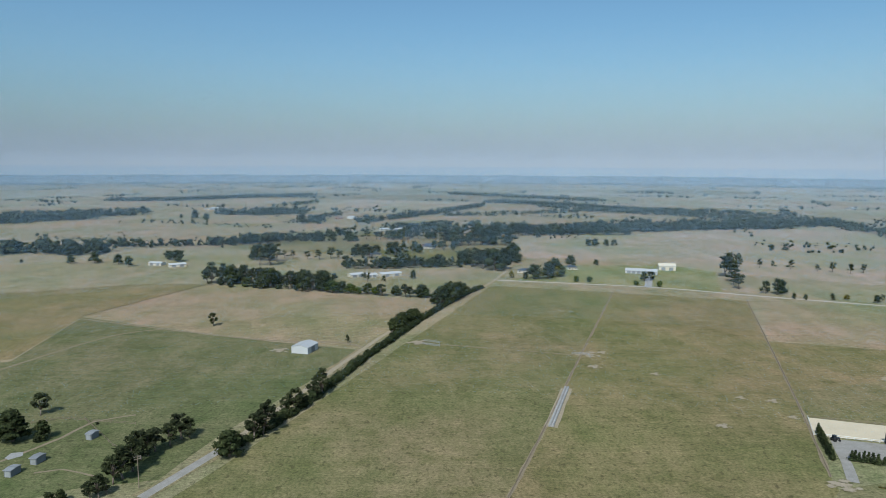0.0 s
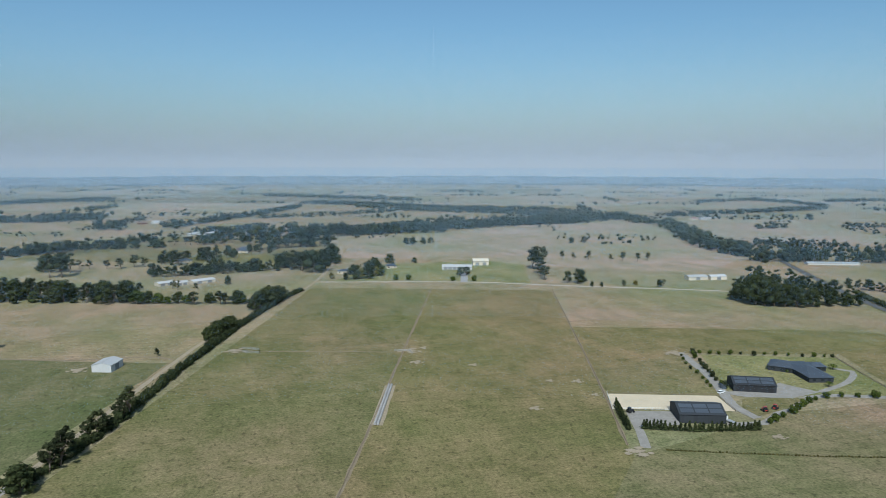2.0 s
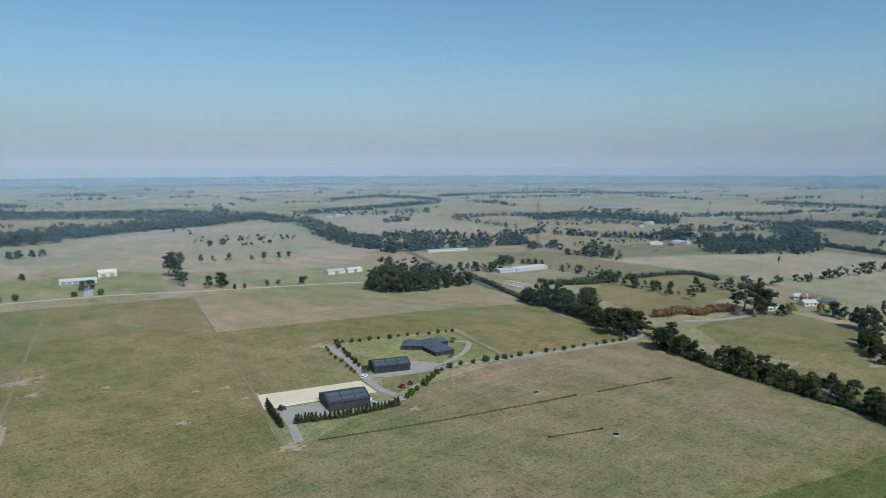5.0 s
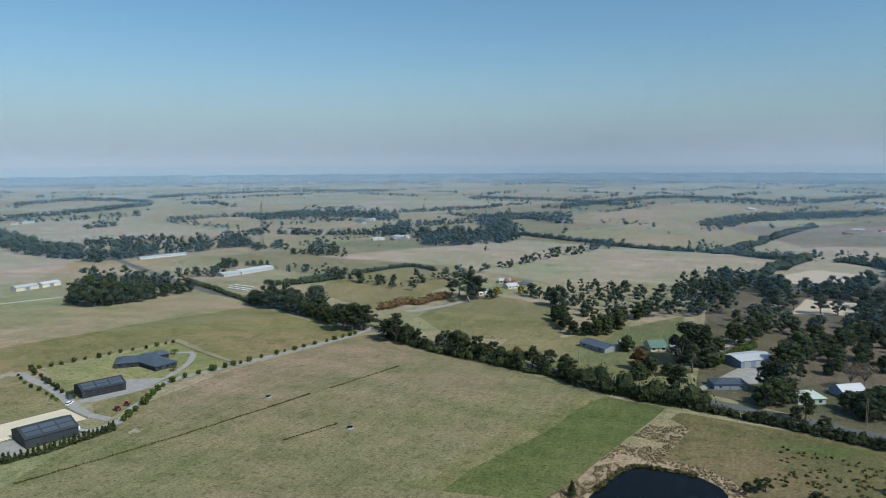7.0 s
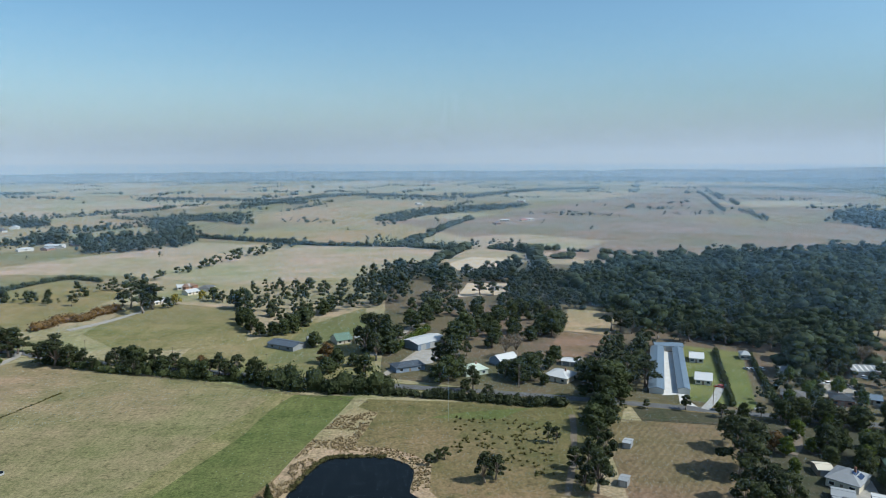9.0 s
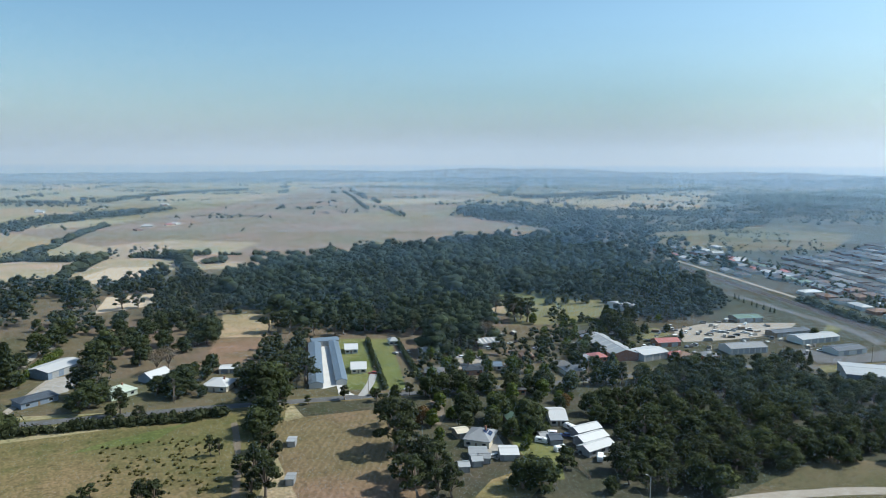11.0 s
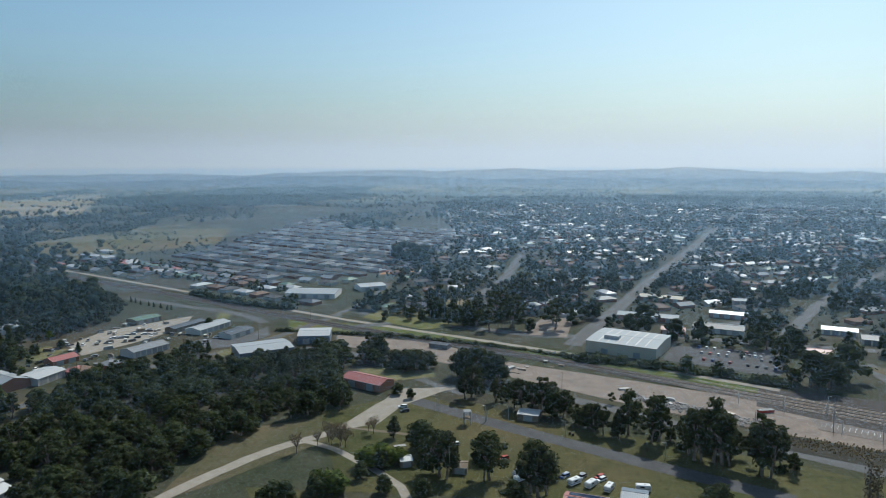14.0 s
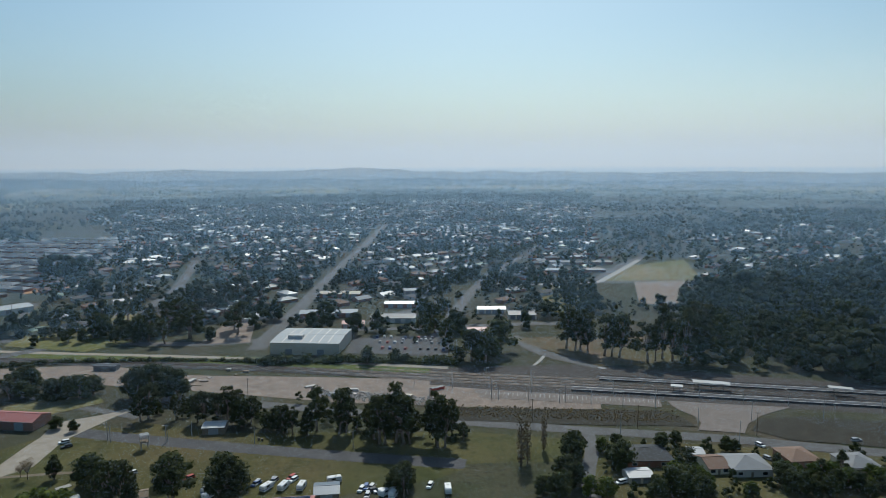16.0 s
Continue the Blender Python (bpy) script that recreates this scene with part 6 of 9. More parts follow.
plant("round", [(538.1, 531.5, 8.9), (540.2, 521.6, 8.8), (539.5, 509.3, 11.6), (544.3, 502.4, 9.8), (546.3, 493.1, 12), (559.6, 497.8, 13.3), (594.8, 521.7, 12.8), (593.8, 513.1, 13.3), (605.4, 515.6, 9.8), (617.5, 508.7, 6.1), (620.6, 502.4, 7.3), (624.1, 495.8, 7.2), (627.6, 489.3, 6.6)], "trees round the white sheds", True, 1.1)
for spec in ((422.5, 602.8, -7.2, 20.1, 10), (443.6, 599, -3.5, 17.8, 9)):
    shed("farm_shed", *spec, 3.4, 1.4, "white", "cream", "pale farm shed among trees", "farm sheds", 1)
hedge([(511.3, 493.5), (483.5, 432.6), (450.9, 367.6)], 5.0, 3.8, "gum", "olive hedge along the road", 21, 0.9, uneven=0.35)
wood_east = [(391, 506), (402, 477.8), (469.9, 453.1), (514.2, 515.6), (507.3, 562.6), (496.9, 616.3), (436.9, 559.6)]
cluster(["round", "gum"], wood_east, 11.0, (9, 17), "copse by the road", True, 31, 1.1)
plant("round", [(391, 497.3, 17), (394.1, 480.2, 27.9), (398.5, 474.7, 26.3),
    (404.6, 471.2, 23.2), (411.5, 467.2, 20.2), (419.4, 462.8, 18.2), (433.1, 461.2, 15.3), (448.1, 459.1, 13.4), (461.2, 454.9, 11.9)], "copse by the road", False, 0.95)
plant("gum", [(387, 502, 9), (398.1, 490.7, 21.2), (415.4, 477.7, 17.5), (434.5, 470, 12.9), (461.6, 464.5, 9.4)], "copse by the road", False, 0.95)
row(["round", "gum", "round"], [(627.8, 681.1), (679.9, 658.1), (766.9, 636.2)], 8.0, (13, 21), "tall tree row", True, 0.4, 22, 1.0)
row(["round"], [(605.5, 693.8), (624.6, 682.9)], 14.0, (15, 20), "tall tree row", True, 0.4, 23, 1.2)
row(["round", "gum"], [(722.9, 588.1), (770.3, 573.6)], 13.0, (9, 13), "tree row", True, 0.4, 24)
row(["round"], [(716.9, 516.8), (745.5, 474.6)], 13.0, (9, 14), "tree row", True, 0.4, 25)
hedge([(522.6, 404.1), (564.7, 389.6), (608.9, 380.7)], 5.0, 5.0, "gum", "olive hedge between paddocks", 26, 0.8)
row(["gum", "round"], [(444.5, 359.1), (444.7, 342.8), (443.3, 317.8), (422.9, 276.8)], 8.0, (13, 18), "roadside gums", False, 0.4, 27, 1.25)
row(["gum", "round"], [(476.6, 373.3), (466.7, 334.9), (456.2, 304.4)], 12.0, (13, 18), "roadside gums", False, 0.4, 28, 1.25)
plant("gum", [(403.6, 252.6, 20.2), (402.3, 244.6, 20.9), (406.7, 239.3, 20.7), (413.6, 238.3, 16.7)], "roadside gums", False, 1.4)
plant("gum", [(388.6, 204, 19.2), (392.2, 214.1, 15), (385.2, 194.2, 14.6)], "roadside gums", False, 1.3)
hedge([(393.6, 210.7), (378.7, 175.4), (368, 138.1), (353.9, 85), (342.6, 64.9)], 5.0, 4.5, "dark", "dark scrubby hedge along the road", 29, 1.3, uneven=0.5)
row(["gum", "round", "gum", "russet", "gum"], [(389.2, 170.6), (380.4, 139.2), (370.8, 108.5), (362.3, 85.5)], 6.0, (8, 13), "roadside gums", False, 0.3, 30, 1.2)
row(["round", "gum", "round"], [(394, 206), (379.5, 172), (369, 136), (358, 98), (350, 78)], 7.0, (8, 12.5), "roadside tree belt", False, 0.4, 126, 1.05)
hedge([(349.9, 75.1), (341.8, 53.6), (336.5, 36.7), (336.2, 17.6)], 9.0, 9.5, "dark", "tall dense dark hedge along the road", 32, 1.8, uneven=0.35)
hedge([(332, 16.1), (329.4, -3.1), (321.7, -31.6), (314.5, -54.5)] + [(329.1, -4.8), (313.1, -68.4)], 4.5, 3.6, "gum", "low scrubby hedge along the road", 33, 1.2, uneven=0.55)
hedge([(472.6, 257.7), (498.9, 251.1), (497.5, 242.8), (514.3, 238), (533.3, 229.9)], 7.5, 6.0, "russet", "russet brown hedge in the paddock", 34, 1.2)
hedge([(532.4, 395.3), (556.6, 376.9), (588.5, 368.2)], 5.0, 4.5, "gum", "olive hedge between paddocks", 35, 0.9)
hedge([(607.9, 366.8), (676.7, 340.1), (663.1, 300)], 5.0, 5.0, "gum", "olive hedge between paddocks", 36, 0.7)
row(["round"], [(579, 322.6), (590.2, 312.1)], 10.0, (6, 9), "paddock bushes", True, 0.3, 37)
plant("gum", [(551.9, 273.1, 11.2), (524.7, 207, 28.1), (543.8, 223.9, 22), (538.4, 204.8, 21.5), (553.4, 234.3, 16)], "paddock gums", True, 1.3)
strip("track", [(472, 237.6), (493.7, 223.6), (531.3, 209.6)], 6.0, M["gravel"], "grey gravel track in the paddock", "track", 1.0)
cluster(["gum", "round"], [(530.5, 135.2), (464.3, 81.3), (506.3, 66.9), (617.3, 80), (642.2, 129.2), (589.2, 147.8)], 14.0, (9, 14), "home paddock trees", True, 38, 1.1)
cluster(["gum", "round", "gum"], [(517.1, 64.4), (551.6, 6.1), (647.2, 8), (698.1, 33.8), (621.1, 71)], 11.5, (11, 20), "woodlot trees", True, 39, 1.2)
cluster(["gum", "round"], [(478.8, 8), (497.2, -35.6), (567.7, -32.3), (577.8, -5.5), (530.4, 9.4)], 11.0, (9, 16), "woodlot trees", True, 40, 1.2)
plant("gum", [(414.2, 28.8, 24.9), (410.7, 22.5, 24.6), (401.3, 30.8, 19.4), (392.6, 24.2, 18.9)], "garden gums", False, 1.1)
plant("russet", [(386.6, 51.8, 13.8)], "garden trees", False, 1.1)
plant("round", [(378.5, 44.7, 12.5), (423, 63.7, 10.5), (382, 36.3, 7.8), (359.9, 28.5, 14.7), (369.1, 49.3, 9.8)], "garden trees", False, 1.1)
hedge([(408, 14.8), (434.9, 3.7), (462.6, -7)], 3.0, 5.0, "bright", "tall clipped green hedge beside the drive", 41, 1.6)
strip("driveway", [(353.6, 21.3), (364.3, 18.1), (408.4, 0.3), (429.9, -8.4)], 4.0, M["pale_gravel"], "pale driveway past the sheds", "driveway", 0.3)
strip("driveway", [(402.5, 27.9), (432.4, 16), (472.6, 4.5), (484.5, -5.5)], 4.0, M["pale_gravel"], "pale gravel drive to the back block", "driveway", 0.3)
ground_patch("yard", [(376.4, 12.8), (413, -2.6), (416.2, -18.3), (385.2, -8.1)], M["gravel"], "grey gravel yard between sheds", "yard")
home(423.1, 80.9, -121.9, 20.6, 12, 3.0, 1.4, "gable", "grey", "slate", "long shed-like house with a slate roof", detail=1)
home(434.6, 48.7, -60.1, 10, 11, 2.8, 3.2, "gable", "cream", "green_roof", "steep green-roofed house among trees", detail=1)
home(432.4, 66.2, -67.1, 6.9, 9, 2.8, 1.8, "gable", "cream", "zinc", "small zinc-roofed cottage among trees", detail=1)
home(434.2, 35.9, -67.1, 8.5, 9, 2.7, 1.5, "gable", "cream", "grey", "small grey-roofed cottage among trees", detail=1)
shed("workshop", 424.7, -3.7, -48.5, 24, 16, 4.2, 1.4, "white", "blue_wall", "blue workshop with a white roof", "", 3)
home(374.9, 6, -67.1, 16.7, 10, 2.8, 1.6, "hip", "blue_wall", "slate", "blue-grey weatherboard house with a slate roof")
home(367.1, -29, -63.6, 13.7, 12, 2.8, 2.2, "hip", "pale_green", "pale_green", "pale green weatherboard house", chimney=True)
shed("garage", 384.8, -48.9, -56.3, 13.3, 10, 3.0, 2.6, "white", "blue_wall", "white-roofed garage with a water tank", "", 1)
tank(*(375.9, -47.9), 1.6, 2.6, "paint_white", "white round water tank")
home(354.4, -75.3, -127.4, 12.8, 13, 2.8, 2.6, "hip", "cream", "white", "cream house with a bright white hip roof", chimney=True)
shed("carport", 380.1, -86.6, -114.3, 10.2, 8, 2.8, 0.8, "white", "cream", "white-roofed carport beside the house", "", 2)
shed("stables", 698, -55.1, -91.7, 20, 12, 3.2, 1.4, "white", "cream", "white-roofed stable block by the sand arenas", "", 4)
ground_patch("arena", [(769, -35), (820.9, -65.3), (801.6, -105.2), (738.1, -87.4), (718.2, -39.2)], M["tan_sand"], "large pale sand arena", "arena")
ground_patch("arena", [(576.2, -32.7), (642.7, -46.3), (639, -85.7), (586.5, -77.4)], M["tan_sand"], "pale sand yard", "arena")
plant("gum", [(369.3, -15.6, 20), (367.5, -21.8, 18.3), (376.5, -10.7, 14.7), (337.4, -27.3, 14.3), (354.6, -58.8, 15.7), (356.2, -53.5, 13.2),
    (417.3, 21.4, 16.6)], "garden gums", False, 1.1)
plant("round", [(443.1, 13, 9.8), (467.4, 4.5, 15.2), (485.5, -4.9, 13.8), (513.7, -13.2, 12.4), (437.1, -30.5, 19.7), (422.6, -23, 17), (468.9, -47, 12), (478.1, -54.4, 11.8), (354.4, -15.6, 15), (361.1, -21.5, 11.1), (350, -11.3, 12.3), (444.9, -87.8, 19.5), (446.7, -82.8, 16.1), (460.1, -95.3, 15.1), (353.4, -58, 16.3), (352.5, -53.3, 14.1), (383.3, -68.3, 8.2), (536.6, -65.5, 11.5), (491.1, -64, 7.8), (523.1, -43.9, 10.4), (431.8, -73.1, 6.8), (349, -88.5, 13.6), (319.4, -86.7, 22.5), (328.1, -95.5, 18.6), (289, -80.7, 15.9), (283.4, -74.7, 13), (323.4, -97, 13.1)], "big trees among the roadside houses", False, 1.15)
plant("gum", [(578.8, -23.6, 21.3), (582.5, -17.8, 18.7), (593, -35.6, 14.2), (584.1, -53.1, 16.7), (443.9, -37.8, 14.9), (399.6, -28.8, 9.7), (457.4, -65.1, 15.2), (327.3, -23.7, 10.1), (326.3, -34.3, 7.9), (337.2, -105.3, 21.7), (354, -115.7, 17.4), (339.9, -115.7, 18.8), (547.1, -9.6, 13.2), (586.1, -64.5, 12.5)], "gums among the roadside houses", False, 1.2)
plant("cone", [(407.5, 18.5, 23.5)], "pine beside the drive", False, 1.3)
plant("bare", [(393.7, -51, 14.6), (396.4, -57.5, 14.6)], "bare trees")
pole(*(342.5, -51.1), 12, 20)
pole(*(340.8, -51.4), 12, 20)
# pond
BANK = [(219.2, 60), (234.3, 53.5), (261.5, 48), (288.9, 40.6), (317.4, 29.8), (306.8, 18.6), (270.1, 26.4), (268.7, 12.7), (261.1, 1.5), (252.3, -4.8), (231.2, -3.7)] + [(215, -12), (196, 18)]
ground_patch("pond_bank", BANK, M["field_tan"], "dry reedy bank of the pond", "bank")
pond_edge = [(221.8, 46.3), (233.2, 44.9), (245, 41.8), (258.3, 36.2), (260.8, 25.4), (259.9, 13.3), (252.2, 3.5), (244.1, 1.7), (230, 3)] + [(222, -2), (208, 16)]
pond = ground_patch("pond", [tuple(p) for p in smooth_line(pond_edge + pond_edge[:1], 3.0)[:-1]], M["water"], "dark still pond in the rough paddock", "water")
r_k = random.Random(8)
reeds = []
while len(reeds) < 1500:
    p = (r_k.uniform(190, 310), r_k.uniform(-30, 70))
    if inside(p, BANK) and not inside(p, pond_edge) and noise.noise((p[0] * 0.09, p[1] * 0.09, 4.0)) > -0.15:
        reeds.append(((p[0], p[1], 0.35), (r_k.uniform(0.3, 0.9), r_k.uniform(0.3, 0.9), r_k.uniform(0.3, 0.8))))
tagged(part("dry_reeds", clump_cloud(r_k, reeds, 0.28, 6, True, 3, 5), M["reed"]), "pale dry reeds round the pond", "grass", kind="stuff")
hedge(pond_edge[1:6], 2.0, 1.0, "tuft", "brown reeds along the bank of the pond", 12, 0.5, "reeds", 0.6, "stuff")
plant("cone", [(226.5, 51.3, 6.1)], "pond trees")
plant("gum", [(251, -3.6, 5.3), (255.2, -7.2, 5.6), (257.3, -10, 5.8)] + [(236.9, -23.8, 11.8), (238.8, -27.8, 11.2)], "pond trees", False, 1.3)
plant("gum", [(271.4, -53.2, 9), (271.2, -56.6, 7.9)], "paddock gums", False, 0.9)
r_t = random.Random(5)
tufts = []
rough = [(302.3, -15.9), (294.8, -51.6)] + [(298.6, -42.8), (289.8, -55.8), (230.6, -49.8), (265.5, -12.8)]
for _ in range(1400):
    p = (r_t.uniform(190, 330), r_t.uniform(-110, 30))
    if inside(p, rough):
        tufts.append(((p[0], p[1], 0.3), (r_t.uniform(0.4, 1.1), r_t.uniform(0.4, 1.1), r_t.uniform(0.3, 0.8))))
tagged(part("tussocks", clump_cloud(r_t, tufts, 0.3, 7), M["tuft"]), "brown rush tussocks in the rough paddock", "grass", kind="stuff")
strip("track", [(302.2, -69.8), (262, -61.4), (225.6, -51)], 2.6, M["dirt"], "dirt track along the fence", "track", 0.5)

# brown paddock and its trees
plant("gum", [(265.3, -72, 12.9), (248.5, -70.4, 15.5), (237.4, -62, 16.8), (227.5, -62.2, 16.3), (229.1, -57.8, 10.6), (246.6, -59.4, 9.7)], "fence line gums", False, 1.1)
cluster(["round", "gum"], [(283.3, -71.5), (294.9, -87.6), (330.1, -95.3), (343.3, -87)], 9.0, (8, 14), "fence line trees", True, 43)
plant("gum", [(239.1, -117.8, 24.4), (261.5, -126.1, 17.7), (241.8, -124.2, 20.2), (219.4, -111.5, 17.4), (212.2, -114.7, 18.2), (209.7, -119.2, 17.1),
    (200.7, -107.4, 16.6), (197.3, -113.3, 12.6), (194.9, -117.5, 13.6), (208, -104.5, 14.5)], "fence line gums", False, 1.1)
for spec in ((266.3, -84.3, -119.7, 3.2, 5), (233.8, -73.2, -120, 3, 5)):
    shed("horse_shelter", *spec, 2.6, 0.3, "zinc", "grey", "small grey horse shelter on the mown paddock", "horse shelters", 1)

# houses by the main road
shed("storage_units", 367.6, -131, -19.3, 81.8, 7, 2.8, 0.9, "blue", "render", "long pale blue roofed storage building", "storage units", 10, door_mat="charcoal")
shed("storage_units", 365.4, -143.2, 161.8, 79.3, 5.5, 2.8, 0.9, "blue", "render", "long pale blue roofed storage building", "storage units", 10, door_mat="charcoal")
shed("storage_units", 409.8, -152.3, -100.4, 16.7, 9, 3.2, 0.9, "blue", "render", "blue roofed storage building across the court", "storage units", 3)
ground_patch("court", [(325.9, -119.4), (327.2, -127.8), (313.6, -123.6), (309.7, -130.4), (320.2, -129.3), (401.7, -158.1), (404.8, -144.4)], M["pale_concrete"], "pale concrete court between storage buildings", "yard")
home(385.2, -160, -109.9, 7.3, 11, 3.0, 2.0, "gable", "white", "white", "white steel barn on a lawn", detail=1)
home(347.1, -148.5, -112.3, 7.9, 12, 2.8, 2.2, "gable", "cream", "white", "white-roofed house between green lawns")
home(356.4, -197.9, -102.3, 8, 12, 2.8, 1.8, "gable", "cream", "zinc", "zinc-roofed house behind a hedge", detail=1)
home(319.1, -180.8, -119.1, 10.3, 10, 2.7, 1.8, "hip", "brick", "tile_grey", "brick house with a grey tiled roof", detail=1)
home(312.8, -200.8, -113.9, 9.6, 10, 2.7, 1.8, "hip", "brick", "charcoal", "brick house with a charcoal roof", detail=1)
home(313.6, -216.2, -119.3, 7.6, 9, 2.6, 1.3, "gable", "cream", "blue", "cottage with a blue roof", detail=1)
shed("workshop", 355.7, -237.8, -97.4, 14, 13, 3.6, 1.6, "grey", "timber", "grey ribbed workshop roof with pale sheets", "", 2, skylights=4)
ground_patch("yard", [(347.4, -207), (346.8, -220.5), (325.2, -222.3), (319, -210.4), (320.7, -196.6)], M["pale_gravel"], "pale yard crowded with parked vehicles", "yard")
strip("driveway", [(306.5, -132.6), (322.1, -144.2), (338.9, -154.1)], 4.0, M["concrete"], "concrete driveway beside the hedge", "driveway")
strip("driveway", [(284, -160), (273.5, -158), (264, -153), (256, -146)], 4.0, M["dirt"], "worn dirt drive off the road", "driveway", 0.5)
hedge([(401.4, -178), (353.1, -161.7), (309.9, -147.4)], 2.2, 3.0, "dark", "clipped dark hedge between gardens", 44, 1.3)
hedge([(392.2, -194.4), (354.5, -182.3), (308.3, -168.4)], 2.2, 3.0, "dark", "clipped dark hedge between gardens", 45, 1.3)
hedge([(389.5, -213.6), (350.7, -201.1), (317.8, -191.2)], 2.2, 3.0, "dark", "clipped dark hedge between gardens", 46, 1.3)
h_ = home(230.7, -152.7, -138.1, 10.6, 13, 3.0, 3.0, "hip", "cream", "grey", "grey-roofed house with rooftop solar panels", chimney=True)
for col in range(4):
    for rank in (2.2, 4.0):
        panel_ = part("solar_panel", Shape().box(0, 0, 0, 1.65, 1.0, 0.05), M["panel"], h_)
        panel_.matrix_basis = pose(rank, 1.08 * (col - 1.5), 3.34 + 3.0 * (5.8 - rank) / 5.5, 0, 28.6, 0)
sheds_ = ((219.6, -144, -119.8, 7, 7), (213.7, -139.6, -112.8, 4.1, 6), (211.6, -132.5, -112.8, 4.1, 5), (213.5, -154.5, -119.1, 7.2, 9), (214, -143.5, -119.6, 4.3, 5))
for spec, roof_ in zip(sheds_, ("zinc", "zinc", "zinc", "white", "grey")):
    shed("backyard_shed", *spec, 2.6, 0.8, roof_, "grey", "small metal backyard shed in a cluttered yard", "backyard sheds", 1)
shed("carport", 240.4, -149.1, -100.5, 5.5, 7, 2.6, 0.8, "cream", "timber", "cream-roofed carport by the drive", "", 1)
home(240.1, -177.9, -111.7, 9.5, 13, 2.8, 2.8, "hip", "timber", "green_roof", "timber house with a green hip roof")
home(235.2, -196.1, -119.4, 7.1, 16, 2.8, 2.0, "gable", "cream", "white", "cottage with a white and rusty roof")
shed("backyard_shed", 215, -178.7, -112.9, 4.9, 7, 2.6, 0.8, "slate", "grey", "slate grey backyard shed beside a fence", "backyard sheds", 1)
shed("backyard_shed", 220.2, -176.8, -110.9, 3.6, 6, 2.4, 0.6, "zinc", "grey", "zinc backyard shed beside a fence", "backyard sheds", 1)
complex_house("workshop", "large white stepped-roof workshop among trees", "shed", [
    (199.8, -187.5, -86.7, 13.8, 6.5, 3.0, 1.3, "gable", "grey", "white"),
    (207.3, -191.3, -88.7, 13.4, 6.5, 3.2, 1.3, "gable", "grey", "white"),
    (215.2, -195.3, -90.5, 12.4, 6.5, 3.4, 1.3, "gable", "grey", "white")])
ground_patch("lawn", [(229, -164.2), (225, -177.4), (206.6, -174.5), (186.2, -160.2), (190.3, -153), (209.6, -158.5)], M["lawn"], "patchy green back lawn", "lawn")
ground_patch("lawn", [(199.5, -137), (200.9, -153.4), (186.7, -150.2), (181.3, -141.1), (191, -124.2)], M["field_mixed"], "dry back lawn", "lawn")
ground_patch("yard", [(222.3, -147.1), (233.3, -162.8), (216.7, -156.8), (212.4, -148.4)], M["gravel"], "grey gravel drive between house and sheds", "yard")
colors_ = ["white", "silver", "white", "black", "red", "blue", "silver"]
for i, (p, turn_) in enumerate(zip([(215.6, -146), (215.4, -148.3), (193.4, -184.7), (201.1, -180.8), (218.4, -182.7), (218.1, -187), (315.3, -191.5), (309.1, -190.2),
    (366.5, -180.8), (366.7, -185.5), (346.1, -158.4), (337.4, -152.7), (335.5, -213.4), (335.9, -217.5), (332.3, -219.1), (304.4, -157.1)], (80, 85, 10, 60, 20, 40, 80, 85, 10, 20, 5, 60, 10, 20, 15, 80))):
    park_car(*p, turn_, colors_[i % 7], "cars by the houses")
for i, p in enumerate([(366.2, -189.1), (354, -208.1), (340.1, -210.4), (316.6, -189.4), (308.8, -186.9), (203.4, -183.5), (348.4, -236), (334.3, -242.9), (290.4, -283.6), (303.3, -331.9), (291.3, -326.3), (312.9, -334.6)]):
    park_car(*p, 40 * i, ("white", "silver", "white", "black")[i % 4], "cars by the houses")
for i, p in enumerate([(217.4, -173.9), (206.9, -175.2), (192.6, -183.1), (223, -193.6), (221.1, -181.8)]):
    caravan(*p, 35 + 50 * i, "caravans in the back yards")
plant("round", [(227.4, -173.2, 17.3), (228.1, -178.3, 15), (246.7, -172.1, 14.3), (239.7, -164.3, 10.1), (225.4, -164.5, 11), (257.2, -160.7, 13.2),
    (257.6, -167.1, 10.7), (183.3, -147.5, 13.5), (188.5, -142.8, 12.6), (192.3, -149.5, 10.7), (193.5, -166.3, 10)], "garden trees", False, 1.05)
plant("russet", [(260.3, -141.5, 9), (245.7, -210.2, 6.9)], "garden trees")
plant("garden", [(259.1, -154.5, 4.5), (305.3, -138.1, 4.3), (326.1, -198, 3.3)], "garden trees")
row(["round", "gum"], [(306.7, -81.1), (308.1, -93.4), (307.6, -109.7), (304.4, -119.9), (296.4, -134)], 9.0, (5, 9), "roadside scrub trees", False, 0.4, 47, 1.2)
row(["gum", "round"], [(296.1, -146), (286, -172.1), (273.5, -197.4), (266.3, -223.8)], 7.5, (7, 13), "roadside trees", False, 0.5, 48, 1.1)
cluster(["gum", "round"], [(444.1, -117.2), (427, -147.4), (329.4, -113.2), (335.7, -84.9), (392.8, -103.2)], 11.0, (10, 16), "woodland edge trees", True, 49, 1.1)
cluster(["gum", "round", "garden"], [(307.5, -151.6), (273.4, -249), (283, -296.4), (333.5, -312.5), (375, -269.8), (384.5, -222.5)], 12.0, (6, 12), "garden trees", True, 52, 1.1)
plant("bare", [(369.9, -248.2, 13.2), (376, -243.4, 10.6)], "bare trees")
plant("yellow", [(369.7, -234.1, 11.1)], "yellowing trees")
plant("cone", [(368.1, -349.8, 12.4), (363.1, -366, 11.7), (363.3, -373, 10.1)], "conifers by the school")

